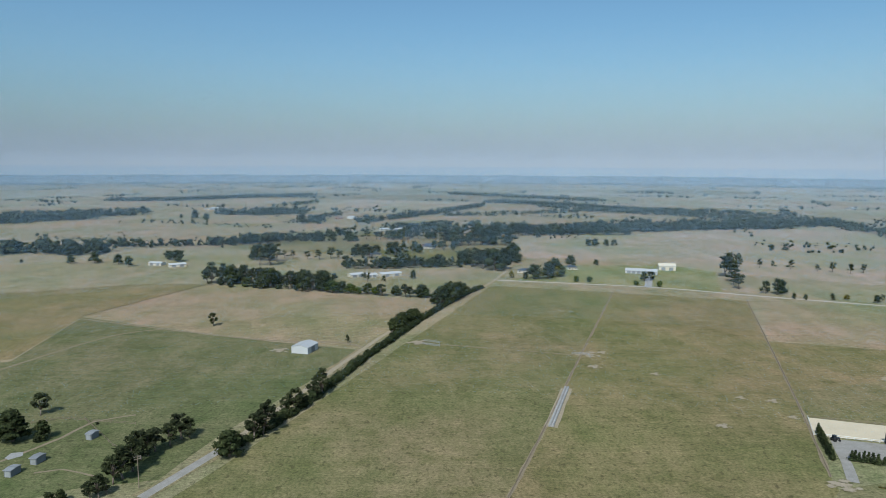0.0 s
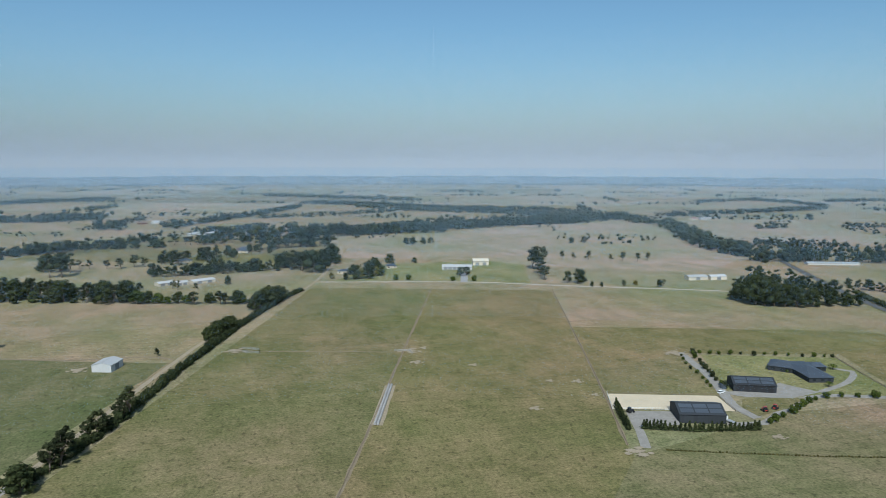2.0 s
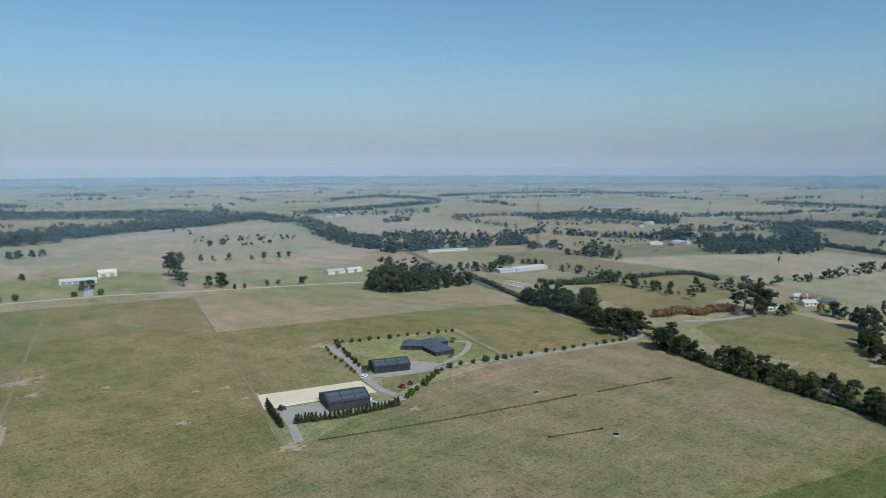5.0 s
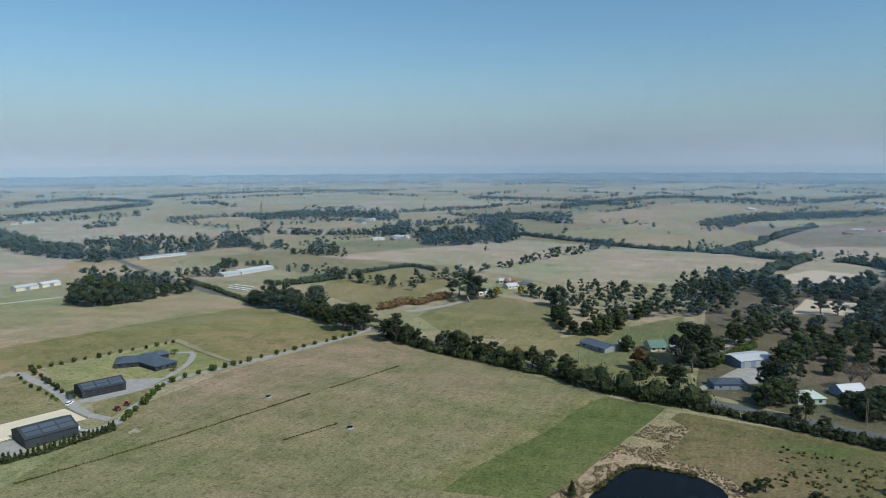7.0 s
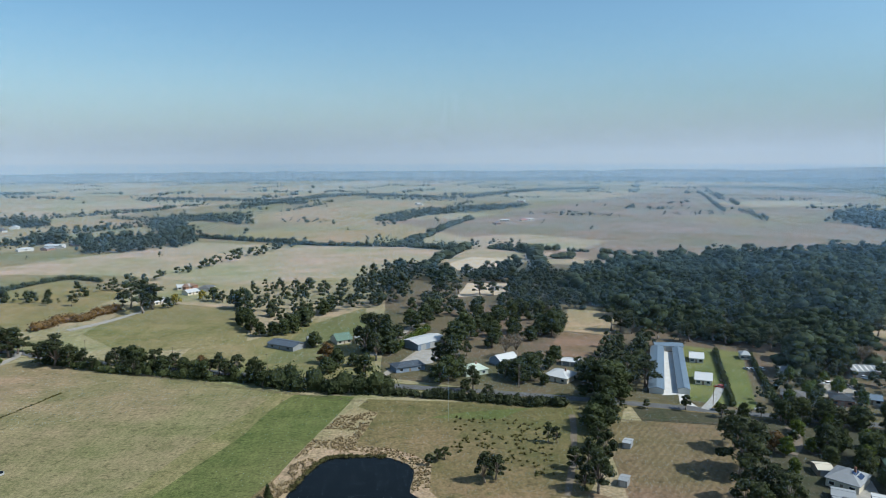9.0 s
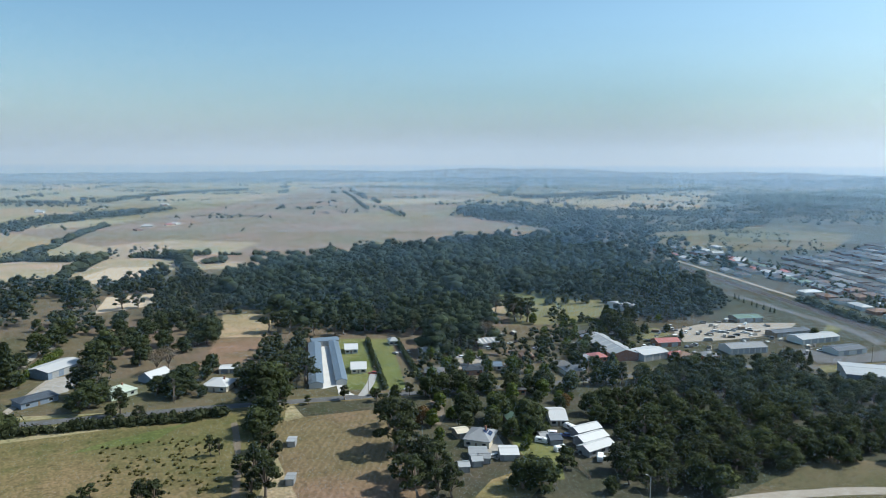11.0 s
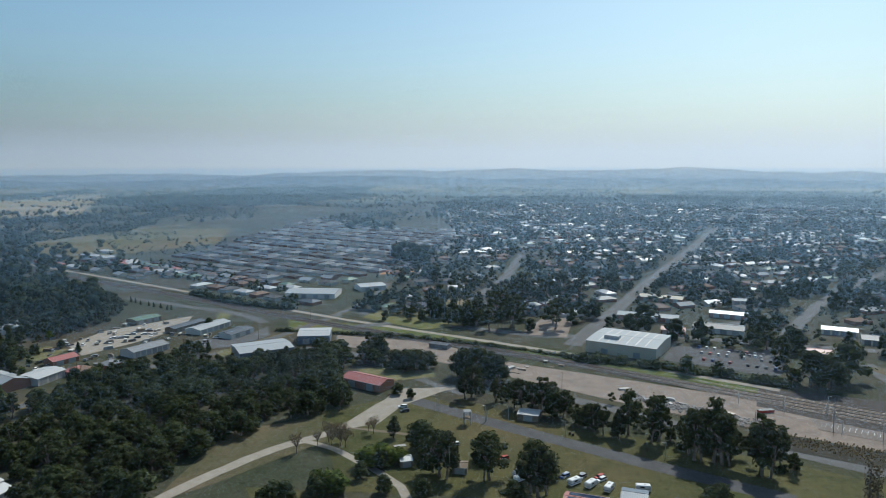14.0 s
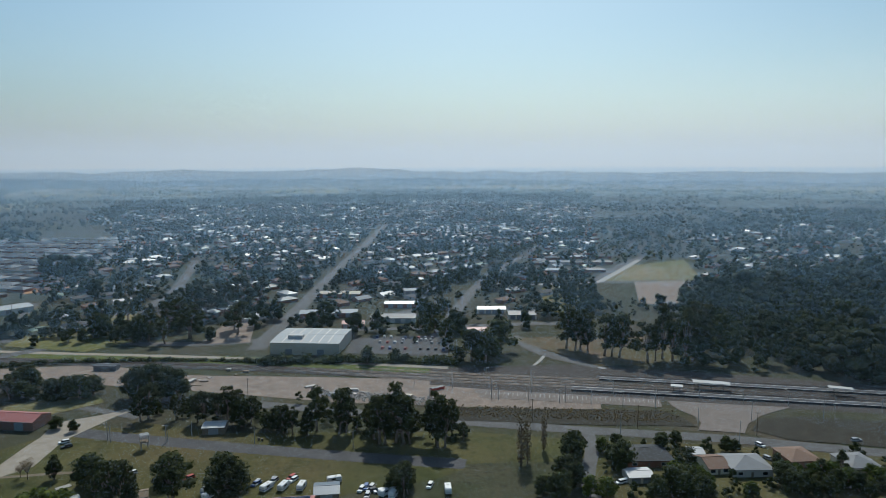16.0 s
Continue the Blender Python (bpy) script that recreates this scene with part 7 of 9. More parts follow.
for spec, roof_, wall_ in (((294.9, -248.9, -112.4, 8.7, 10), "tile_grey", "brick"), ((284.8, -247.6, -103.4, 10.8, 10), "slate", "cream"), ((320.6, -285.6, -101.2, 8.3, 9), "white", "cream"),
                           ((319.3, -242.7, -110.6, 6.8, 9), "tile_brown", "brick"), ((371.8, -222.1, -100.4, 8.3, 9), "zinc", "cream"), ((388.4, -189.7, -103.8, 5, 7), "zinc", "cream"),
                           ((276.4, -321.2, -100.8, 10.7, 10), "red_roof", "brick"), ((267.1, -336.5, -99.6, 10.2, 9), "grey", "brick"), ((274.1, -202.7, -113, 7.2, 9), "tile_grey", "brick")):
    home(*spec, 2.7, 1.8, "hip", wall_, roof_, f"{wall_} cottage with a {roof_.replace('_', ' ')} roof in a garden", "cottages by the road", 1)
fence([(229, -164.2), (208.8, -157.9), (183.5, -154.1)], 2.0, 1.7, 3, "timber", "dark timber paling fence of the back yard")
fence([(200, -173.2), (181.6, -168.2)], 2.0, 1.7, 3, "timber", "dark timber paling fence of the back yard")

# woodland
WOOD = [(687.6, -150.3), (722.9, -210.9), (806.6, -343.5), (819.6, -670.6), (450.1, -542.8), (417.8, -482.6), (432.9, -404.2), (495.6, -343.8),
    (382.5, -256.6), (438.6, -157.4), (504.2, -146.1), (562.3, -126.6)]
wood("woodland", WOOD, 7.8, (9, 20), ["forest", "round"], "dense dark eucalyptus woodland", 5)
row(["gum"], [(456.6, -132), (435.7, -156.4), (409.7, -202.2), (381.8, -251.6)], 9.0, (12, 18), "woodland edge trees", True, 0.5, 53, 1.2)
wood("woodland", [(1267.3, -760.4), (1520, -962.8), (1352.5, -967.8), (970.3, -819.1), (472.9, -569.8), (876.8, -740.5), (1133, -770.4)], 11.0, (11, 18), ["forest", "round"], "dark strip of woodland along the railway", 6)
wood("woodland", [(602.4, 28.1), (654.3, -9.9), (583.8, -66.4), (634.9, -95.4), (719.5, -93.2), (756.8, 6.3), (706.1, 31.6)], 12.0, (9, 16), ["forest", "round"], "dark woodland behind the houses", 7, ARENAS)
cluster(["gum", "round"], [(547.3, -69.7), (465.7, -79), (520.6, -116.9), (544.6, -158.1), (668.8, -151.4), (666, -95.5)], 11.0, (10, 16), "woodland edge trees", True, 54, 1.2)
cluster(["gum", "round"], [(415.3, -388), (339.7, -382.2), (356.3, -470.6), (436.9, -534.8), (471.4, -504.6)], 11.0, (9, 15), "school trees", True, 55, 1.1)

row(["round", "gum"], [(439, -353.7), (425.5, -375.8), (419.6, -401.6)], 8.0, (6, 10), "playing field trees", False, 0.4, 59, 1.1)
plant("gum", [(401.2, -294.2, 21.5), (396.4, -301.3, 19.5), (404, -301.1, 17.3)], "playing field gums", False, 0.9)

row(["gum", "round", "round"], [(291, -158), (269, -222), (255, -273), (249, -306), (230, -350)], 7.0, (8, 14), "trees along the main road", False, 0.35, 98, 1.1)

# works and yards beside the railway
shed("factory", 309.1, -297.1, -17.3, 46, 16.4, 4.5, 2.4, "zinc", "brick", "long brick factory with a ribbed zinc roof", "", 4, skylights=5, category="factory")
shed("warehouse", 287.5, -308.2, -93.7, 18.6, 15, 4.0, 1.2, "white", "render", "white-roofed workshop building near the factory", "works buildings", 3)
shed("warehouse", 396.4, -403.3, -95.5, 31.2, 18, 4.0, 1.4, "white", "render", "pale school hall with a white roof", "works buildings", 2)
shed("warehouse", 267.8, -369.1, -108.8, 25, 13, 3.8, 1.6, "grey", "render", "grey-roofed rendered works building", "works buildings", 6)
shed("warehouse", 261.2, -430.3, -100.9, 31, 13, 3.6, 1.3, "zinc", "render", "zinc-roofed workshop beside the road", "works buildings", 5)
shed("warehouse", 235.2, -420.7, -102.5, 22, 12, 3.2, 1.2, "slate", "render", "low slate-roofed works building", "works buildings", 2)
shed("warehouse", 279.3, -431.2, -102.1, 30, 9, 3.2, 1.0, "slate", "timber", "long low open-sided store", "works buildings", 6)
shed("warehouse", 320.6, -442.4, -109.5, 20.4, 12, 3.4, 1.0, "green_roof", "timber", "green-roofed store in the yard", "works buildings", 3)
shed("warehouse", 301.6, -339.1, -109.4, 15.4, 10, 3.0, 1.6, "red_roof", "brick", "red-roofed brick building beside the yard", "works buildings", 2)
shed("warehouse", 194.1, -378.1, -139.4, 32, 24, 6.0, 1.0, "zinc", "blue", "tall pale blue clad warehouse with a white roof", "tall warehouses", 2)
shed("warehouse", 177.7, -419.5, -162.4, 20.5, 22, 5.6, 0.9, "white", "blue", "tall pale blue clad warehouse with a white roof", "tall warehouses", 2)
shed("scout_hall", 113.5, -335.7, 159.2, 25.4, 12, 4.2, 1.8, "red_roof", "brick", "brick hall with a faded red steel roof", "", 2, category="hall")
shed("depot", 239.2, -563.9, -172.5, 43.6, 26, 4.5, 1.6, "zinc", "render", "zinc-roofed depot beyond the railway", "depots", 4)
shed("depot", 201.5, -605.7, -142, 24.5, 20, 4.2, 1.6, "zinc", "render", "zinc-roofed depot beyond the railway", "depots", 2)
ground_patch("yard", [(249.9, -373.8), (222.7, -391.1), (211.6, -422.1), (225.1, -447.9), (228.2, -412), (252.4, -405.2), (253.7, -384.6)], M["road_asphalt"], "worn asphalt apron of the works", "yard")
r_y = random.Random(9)
for p, n in (((311.2, -389), 14), ((291.9, -410.4), 12), ((283.6, -350.1), 12), ((351.1, -252.8), 12), ((326.2, -325.4), 10), ((295.5, -356.5), 12), ((305, -420), 14), ((262, -400), 10), ((318, -365), 12)):
    for _ in range(n):
        q = (p[0] + r_y.uniform(-22, 22), p[1] + r_y.uniform(-22, 22))
        if clear(*q, 1.5):
            if r_y.random() < 0.3:
                park_car(*q, r_y.choice((20, 110)) + r_y.uniform(-12, 12), r_y.choice(("white", "silver", "black", "white")), "vehicles in the yards")
            else:
                k_ = thing("pallet_stack", *q, r_y.uniform(0, 360), "stack of pale timber and pallets in the yard", "stack", "stacks in the yards")
                w_, l_ = r_y.uniform(1.2, 2.4), r_y.uniform(2.0, 6.0)
                for j in range(r_y.randint(2, 4)):
                    part("layer", Shape().box(0, 0, 0.55 * j, l_ * (1 - 0.06 * j), w_, 0.45), M[r_y.choice(["timber", "dark_steel", "concrete", "rail", "pale_concrete", "render"])], k_)
row(["cone"], [(376.7, -504.3), (345.2, -490.3), (325.4, -483.1)], 7.0, (4, 6), "clipped conifers by the yard", True, 0.1, 56)

strip("road", [(394.1, -519.6), (359.6, -510.4), (321.5, -498.3), (266.5, -481.2), (232.1, -457.2)], 8.0, M["road_asphalt"], "sealed road between works and railway")
for corners in ([(239.8, -339), (230.8, -361.2), (220.5, -358.1), (217, -340.3), (228.4, -328)], [(224.2, -377.2), (216.9, -403.6), (209.1, -395.1), (213.9, -365.6)], [(335.5, -339.7), (337.6, -368.7), (318.2, -363.9), (314, -338.2)], [(308, -288.9), (310.9, -301.9), (279.6, -279.7), (274.1, -268)], [(283, -482.7), (271.1, -479.6), (263.7, -460.3), (272.1, -458.1)]):
    ground_patch("lawn", corners, M["field_deep"], "dull green grass verge among the works", "lawn")
plant("round", [(239.9, -372.3, 9.4), (233.6, -371.8, 9), (263.9, -435.4, 8.3), (241.5, -369.4, 7.4), (249.6, -332.6, 5.9), (248.4, -323.8, 8.1),
    (237.4, -343.1, 4.8), (275.8, -328.3, 4.8), (266, -326.4, 6), (331.3, -340.7, 8.5), (329.8, -349.7, 7), (324.5, -365.5, 6.3)], "works trees", False, 1.1)
plant("cone", [(230.3, -377.8, 7.6), (307, -359.3, 6.8)], "works conifers")
row(["round", "gum", "garden"], [(300.9, -265), (324.6, -299.5), (343, -326.3), (351.6, -361.2), (345.9, -389.1)], 8.0, (6, 11), "garden trees by the works", False, 0.5, 57, 1.1)
row(["round", "garden"], [(269.3, -309.1), (253.8, -314.2), (249.6, -332.6)], 9.0, (5, 9), "garden trees by the works", False, 0.5, 58, 1.1)
for spec, roof_, wall_ in (((342.5, -308.3, -101.1, 9.4, 9), "tile_grey", "brick"), ((297.4, -277.7, -103.7, 8.4, 9), "red_roof", "brick"), ((298.6, -268.5, -101.8, 7.4, 9), "grey", "cream"), ((274.2, -323.2, -104.5, 8.8, 9), "tile_brown", "brick")):
    home(*spec, 2.7, 1.8, "hip", wall_, roof_, f"{wall_} cottage with a {roof_.replace('_', ' ')} roof near the works", "cottages by the works", 1)

# reserve trees
RESERVE = [(235.9, -208.7), (241.6, -250), (253.8, -305.3), (215.8, -349.9), (193.7, -351.7), (172.8, -367.9), (140.6, -364.7), (130.6, -335.6),
    (110, -301.1), (139, -274.3), (150.4, -244.8), (148.3, -201.4), (164.1, -169.2), (175.2, -166.2), (187.8, -193.9), (212.3, -205.3)]
cluster(["reserve_gum", "blackwood", "blackwood"], RESERVE, 7.9, (6, 13), "trees of the reserve", False, 6, 1.15)
plant("bare", [(114.2, -248.3, 8.9), (99.5, -258.3, 10), (90.4, -274.4, 8.1), (103.3, -258.8, 7.6), (97.1, -258.1, 8.8), (93.6, -277, 4.9), (105.8, -261.5, 10), (101, -263.5, 9), (109, -257.5, 6.5)], "bare park trees")
plant("shrub", [(81.5, -243.5, 8.5), (77, -246.5, 9), (92.4, -223, 7.5), (86.6, -220.5, 8), (72, -248.5, 6)], "olive shrubs of the park", False, 1.3)
plant("gum", [(81.1, -272.4, 8.7), (62, -258.7, 10.8), (58.1, -258.8, 10.7), (63, -251.2, 9.9), (54.6, -264.4, 7.6)], "park trees", False, 1.1)
plant("round", [(105.2, -209.1, 8.2), (101.4, -210, 8), (107.2, -204.5, 7.3), (87.4, -220.7, 7), (91.4, -215.6, 6.7), (81.8, -232.4, 7.3),
    (77.2, -242.5, 8.1), (109.9, -395.1, 4.9)], "park shrubs", False, 1.2)
pole(*(156, -171.2), 11, 10, 1, "light_pole", "grey park light pole", True, "light poles")
pole(*(70, -306.7), 8, 60, 1, "light_pole", "grey park light pole", True, "light poles")
pole(*(45.7, -297.6), 8, 60, 1, "light_pole", "grey park light pole", True, "light poles")
park_car(*(87, -308.3), 20, "white", "cars in the park")
t_ = thing("picnic_slab", *(75.8, -263.9), 30, "pale concrete slab on the grass", "slab")
part("slab", Shape().box(0, 0, 0, 5, 2.6, 0.35), M["concrete"], t_)
shed("park_shelter", 69, -247.6, -154, 4.6, 6, 2.8, 0.8, "zinc", "timber", "small timber park shed with a zinc roof", "park sheds", 1)
shed("park_shelter", 26.9, -306.6, 173.3, 9.4, 8, 3.2, 0.7, "white", "timber", "open park shelter with a white roof", "park sheds", 1)
shed("park_shelter", 47.3, -246.4, -173.7, 5.4, 6, 2.8, 0.8, "timber", "timber", "brown timber kiosk under trees", "park sheds", 1)
shed("camp_kitchen", -15.5, -234.9, 173.3, 8.6, 9, 2.8, 1.0, "blue", "timber", "camp kitchen with a grey-blue roof", "", 1)
tower = thing("watch_platform", *(53.4, -293.8), 20, "small steel viewing platform beside the lane", "platform")
for a in (-1.4, 1.4):
    for b in (-1.4, 1.4):
        part("leg", Shape().box(a, b, 0, 0.2, 0.2, 6.0), M["zinc"], tower)
part("deck", Shape().box(0, 0, 3.2, 3.2, 3.2, 0.2), M["timber"], tower)
part("roof", Shape().box(0, 0, 6.0, 3.8, 3.8, 0.3, 0, 0.8), M["grey"], tower)
for i, (p, turn_) in enumerate(zip([(25.3, -247.7), (24.4, -243.1), (5, -244.4), (-0.8, -243.7), (-7.1, -242.1), (-18.9, -244.4)], (60, 55, 50, 60, 70, 5))):
    caravan(*p, turn_, trim=("paint_blue", "paint_silver")[i % 2])
for i, (p, turn_) in enumerate(zip([(8.5, -249.7), (2.6, -250.3), (-4.5, -249.2), (32.8, -256.9), (32.8, -260.1), (-29.4, -236.8), (-31.3, -236.2), (54.3, -269.8),
    (95.9, -425.4), (92.3, -417.5), (84.7, -303)], (60, 80, 50, 40, 40, 70, 60, 20, 10, 15, 30))):
    park_car(*p, turn_, colors_[i % 7], "cars on the camping ground")
plant("gum", [(53.7, -239.8, 20.7), (57, -243.2, 16.4), (51, -239.2, 17.2), (35.4, -240.9, 19.4), (37.3, -239.8, 16.5), (17.1, -232.4, 20.6),
    (19.8, -233.8, 17.7), (14.2, -233.6, 17), (80.9, -271.5, 9.8)], "camping ground gums", False, 1.0)
plant("round", [(24.9, -224.9, 9.1), (56, -223.3, 7.2), (-42.5, -234.6, 10.4), (-39.3, -232.2, 9.1), (-112.1, -242.5, 12.8), (70.2, -223.8, 7.2),
    (94.7, -218.9, 7.2), (90.1, -217.4, 6.1)], "camping ground trees", False, 1.0)
plant("gum", [(57.6, -329.7, 18.4), (60.3, -326, 15.1), (45, -324.5, 12.4), (31.7, -318.1, 16.3), (35.3, -319.2, 14.4), (22.5, -317.5, 18.1),
    (26.4, -315.6, 15.8), (15.9, -313.7, 16.8), (12.1, -310.5, 14.7), (-1.8, -296.1, 14.3), (-5.7, -293.9, 12.7), (-11.7, -290.7, 12.5)], "lane trees", False, 0.95)
plant("round", [(67, -358, 18.6), (59.2, -356.9, 20.4), (53.2, -357.5, 18.2), (48.4, -356.1, 16.6), (70.8, -361.5, 15.1)], "yard trees", False, 1.0)
plant("gum", [(-16, -296.3, 21.6), (-25, -289.7, 22), (-27.9, -291.3, 19.9), (-38.6, -280.4, 18.7), (-39.9, -274.9, 23), (-42.5, -274.1, 22.7),
    (-46.9, -274.6, 26.1), (-49.9, -272.7, 24.6), (-52.4, -271.9, 19.2), (-62.5, -265.7, 24.1), (-65.4, -264.5, 21.3), (-74.5, -269.1, 9.4)], "lane trees", False, 0.9)
plant("round", [(-0.7, -301, 12), (16, -309.5, 13.9), (-11.5, -292.9, 10.7), (-32.9, -292.9, 6.6), (-27.5, -296.2, 6.4), (4.9, -303.1, 8.7),
    (-52.3, -280.3, 10.3), (-75.5, -273.3, 7.2), (-47.2, -286.5, 8.7)], "lane shrubs and trees", False, 1.0)
plant("gum", [(-41.4, -290.3, 16.1), (-38.2, -291.6, 13.7), (-50.2, -283.4, 15.5), (-63.5, -271, 21.3), (-72.1, -280.3, 14.7), (-54.7, -281.5, 14.7),
    (-43.1, -228.8, 12.6), (-41.3, -227.2, 11.8)], "lane trees", False, 1.0)
shed("amenities_block", -1.3, -226.9, 172.9, 18.5, 9, 2.8, 0.9, "red_roof", "cream", "amenities block with a brown-red roof and solar panels", "", 2, panels=1)
for i, (p, turn_) in enumerate(zip([(-27.7, -235.6), (-30.9, -233.8), (-29.1, -230.5), (-33.7, -232.6), (8.8, -249.2), (2.5, -250.2), (-3.9, -251.2), (-51.9, -232.6)], (60, 20, 70, 5, 50, 55, 50, 60))):
    park_car(*p, turn_, colors_[(i * 3) % 7], "cars on the camping ground")
for p, turn_ in zip([(-35.4, -230.5), (-38.1, -228.8), (-57.2, -227.2)], (40, 60, 80)):
    caravan(*p, turn_, trim="paint_silver")
plant("poplar", [(-89.7, -241.2, 19.6), (-92.7, -242.4, 18), (-103.4, -252.2, 13.8)], "poplars")
plant("round", [(66.5, -262.4, 13.2), (61.2, -259.2, 11.8), (37.9, -259.8, 11.9), (20.1, -250.7, 13.6), (17, -247.2, 13.2), (-110.5, -241, 13.1),
    (-101, -225.7, 10.8), (-103.1, -220.5, 9.6)], "park trees", False, 1.15)
for spot in ([(68.4, -304.1), (45.4, -299.5), (10, -288.2), (36.1, -302.7), (-29.1, -273.6)]):
    pole(*spot, 7, 30, 1, "light_pole", "slim grey light pole", True, "light poles")

for p_ in [(8.4, -291.3), (7, -290.3)]:
    k_ = thing("wheelie_bin", *p_, 20, "black wheeled rubbish bin beside the lane", "bin", "bins beside the lane")
    part("tub", Shape().box(0, 0, 0.1, 0.7, 0.75, 1.0, 0, 1.12), M["paint_black"], k_)
    part("lid", Shape().box(0, 0, 1.1, 0.82, 0.88, 0.09, 0, 0.95), M["dark_steel"], k_)

cluster(["round", "gum", "round"], [(58.3, -322.4), (40.5, -322.9), (18.2, -317.2), (-16, -300.1), (-34.6, -290), (-18.1, -333.6), (44.6, -359.9), (58.4, -346.5)], 8.0, (4, 9), "shade trees along the lane", True, 97, 1.0)

# railway station and town side
for a_, b_ in (([(-145.6, -320.5), (-299.4, -250.7)]), ([(-167.3, -332.5), (-315.4, -264.7)])):
    a_, b_ = Vector(a_), Vector(b_)
    turn_ = math.degrees(math.atan2((b_ - a_).y, (b_ - a_).x))
    pl = thing("railway_platform", *((a_ + b_) / 2), turn_, "raised dark asphalt railway platform with a pale edge", "platform", "station platforms")
    long_ = (b_ - a_).length
    part("deck", Shape().box(0, 0, 0.95, long_, 4.6, 0.15), M["asphalt"], pl)
    part("wall", Shape().box(0, 0, 0, long_ - 0.1, 4.4, 0.95), M["dark_steel"], pl)
    for side_ in (-2.1, 2.1):
        part("edge_line", Shape().box(0, side_, 1.1, long_, 0.25, 0.02), M["paint_white"], pl, "worn white edge line")
    fence([tuple(a_ + (b_ - a_).orthogonal().normalized() * 3.0), tuple(b_ + (b_ - a_).orthogonal().normalized() * 3.0)], 3.0, 1.8, 6, "dark_steel", "dark steel fence behind the platform")
sidings = smooth_line([(-40, -380), (-86, -357), (-168, -322), (-282, -266), (-420, -198)], 20)
for off in (-7.8, -6.2, 6.6, 8.2):
    pts_ = []
    for i, p in enumerate(sidings):
        d_ = (sidings[min(i + 1, len(sidings) - 1)] - sidings[max(i - 1, 0)]).normalized()
        pts_.append((p.x - d_.y * off, p.y + d_.x * off, 0.42))
    tagged(part("rail", Shape().tube(pts_, [0.11] * len(pts_), 4), M["rail"]), "worn steel railway rail on ballast", "rail", kind="structure")
strip("path", [(-156, -432.3), (-156.7, -409.5), (-158.7, -388.7), (-168.1, -368.7), (-179.2, -349.1)], 2.6, M["concrete"], "pale concrete ramp down to the platforms", "path")
strip("path", [(-159.6, -388.5), (-151.3, -375.4), (-142.8, -365.3)], 2.0, M["concrete"], "pale concrete ramp down to the platforms", "path")
canopy(-214.9, -303, 151.4, 17.8, 5)
canopy(-271.7, -279.5, 147.3, 10.9, 4)
canopy(-195, -302.6, 148.2, 5.9, 4)
for line_, n_ in ((((-60, -351), (-300, -243)), 13), (((-98, -318), (-180, -283)), 6)):
    for k in range(n_):
        p = Vector(line_[0]).lerp(Vector(line_[1]), (k + 0.5) / n_)
        pole(p.x, p.y, 6.5 + 1.5 * (k % 2), -24, 1, "light_pole", "slim grey station light pole", True, "station light poles")
ground_patch("car_park", [(-98, -332.7), (-181.4, -295.4), (-176.5, -285.2), (-97, -319.5)], M["pink_asphalt"], "faded station car park with painted bays", "car park")
bay = Shape().box(0, 0, 0, 0.14, 4.6, 0.02).mesh("bay_line", M["paint_white"])
a_, b_ = Vector((-101.5, -324.5)), Vector((-178, -291.2))
bays = thing("bay_markings", *a_, 0, "white painted parking bay lines", "markings")
for i in range(38):
    ln = part("bay_line", bay, None, bays)
    ln.matrix_basis = pose(*((b_ - a_) * i / 37), 0.62, 0, 0, math.degrees(math.atan2((b_ - a_).y, (b_ - a_).x)))
ground_patch("swale", [(-72.3, -311.7), (-172.6, -282.2), (-178.3, -272.4), (-177.8, -259.8), (-123.2, -276.4), (-68.6, -295.9)], M["dark_soil"], "rush-filled drain beside the car park", "ground")
sw = []
for _ in range(1100):
    a_, b_ = Vector((-72, -308)), Vector((-172, -273))
    p = a_.lerp(b_, r_t.random()) + Vector((r_t.uniform(-7, 7), r_t.uniform(-7, 7)))
    sw.append(((p.x, p.y, 0.3), (r_t.uniform(0.2, 0.5), r_t.uniform(0.2, 0.5), r_t.uniform(0.3, 0.8))))
tagged(part("rushes", clump_cloud(r_t, sw, 0.22, 6, True, 3, 5), M["reed"]), "brown rushes in the drain", "grass", kind="stuff")
ground_patch("forecourt", [(-183.7, -293.1), (-209.4, -280.8), (-235.3, -270.2), (-224.4, -267.5), (-213.1, -263.6), (-201.5, -256.5), (-193.3, -247.8),
    (-176.2, -256.1), (-182.3, -262.8), (-184.5, -270.8), (-182.4, -278.9), (-182, -285.4)], M["pink_asphalt"], "faded pinkish station forecourt", "forecourt")
ground_patch("lawn", [(-198.6, -250.4), (-211.2, -261.1), (-231.8, -258.8), (-262.6, -243.8), (-272.9, -232.9), (-251.3, -213.7), (-207.1, -236.7)], M["dark_soil"], "oval bare lawn beside the station road", "lawn")
stones = []
for _ in range(700):
    a_, b_ = Vector((-18.9, -346.5)), Vector((-72.8, -319.7))
    p = a_.lerp(b_, r_t.random()) + Vector((r_t.uniform(-5, 5), r_t.uniform(-5, 5)))
    stones.append(((p.x, p.y, 0.5), (r_t.uniform(0.3, 0.9), r_t.uniform(0.3, 0.9), r_t.uniform(0.2, 0.5))))
tagged(part("rubble", clump_cloud(r_t, stones, 0.3, 0, True, 3, 5), M["concrete"]), "pale broken stone heaped in the railway yard", "rubble", kind="stuff")
for i, spot in enumerate([(-178.1, -259), (-206.1, -260.3), (-238.8, -254.1), (-180.6, -234.5), (-141.9, -260.9), (-102.4, -318.1), (-106.4, -340.1),
    (-135.2, -303.8), (-126, -325.5), (-70, -313.9)]):
    pole(*spot, 9 if i != 3 else 12, 20 * i, 1, "light_pole", "grey station light pole", True, "station light poles")
park_car(*(-232.8, -229.6), 172, "silver", "cars on the road")
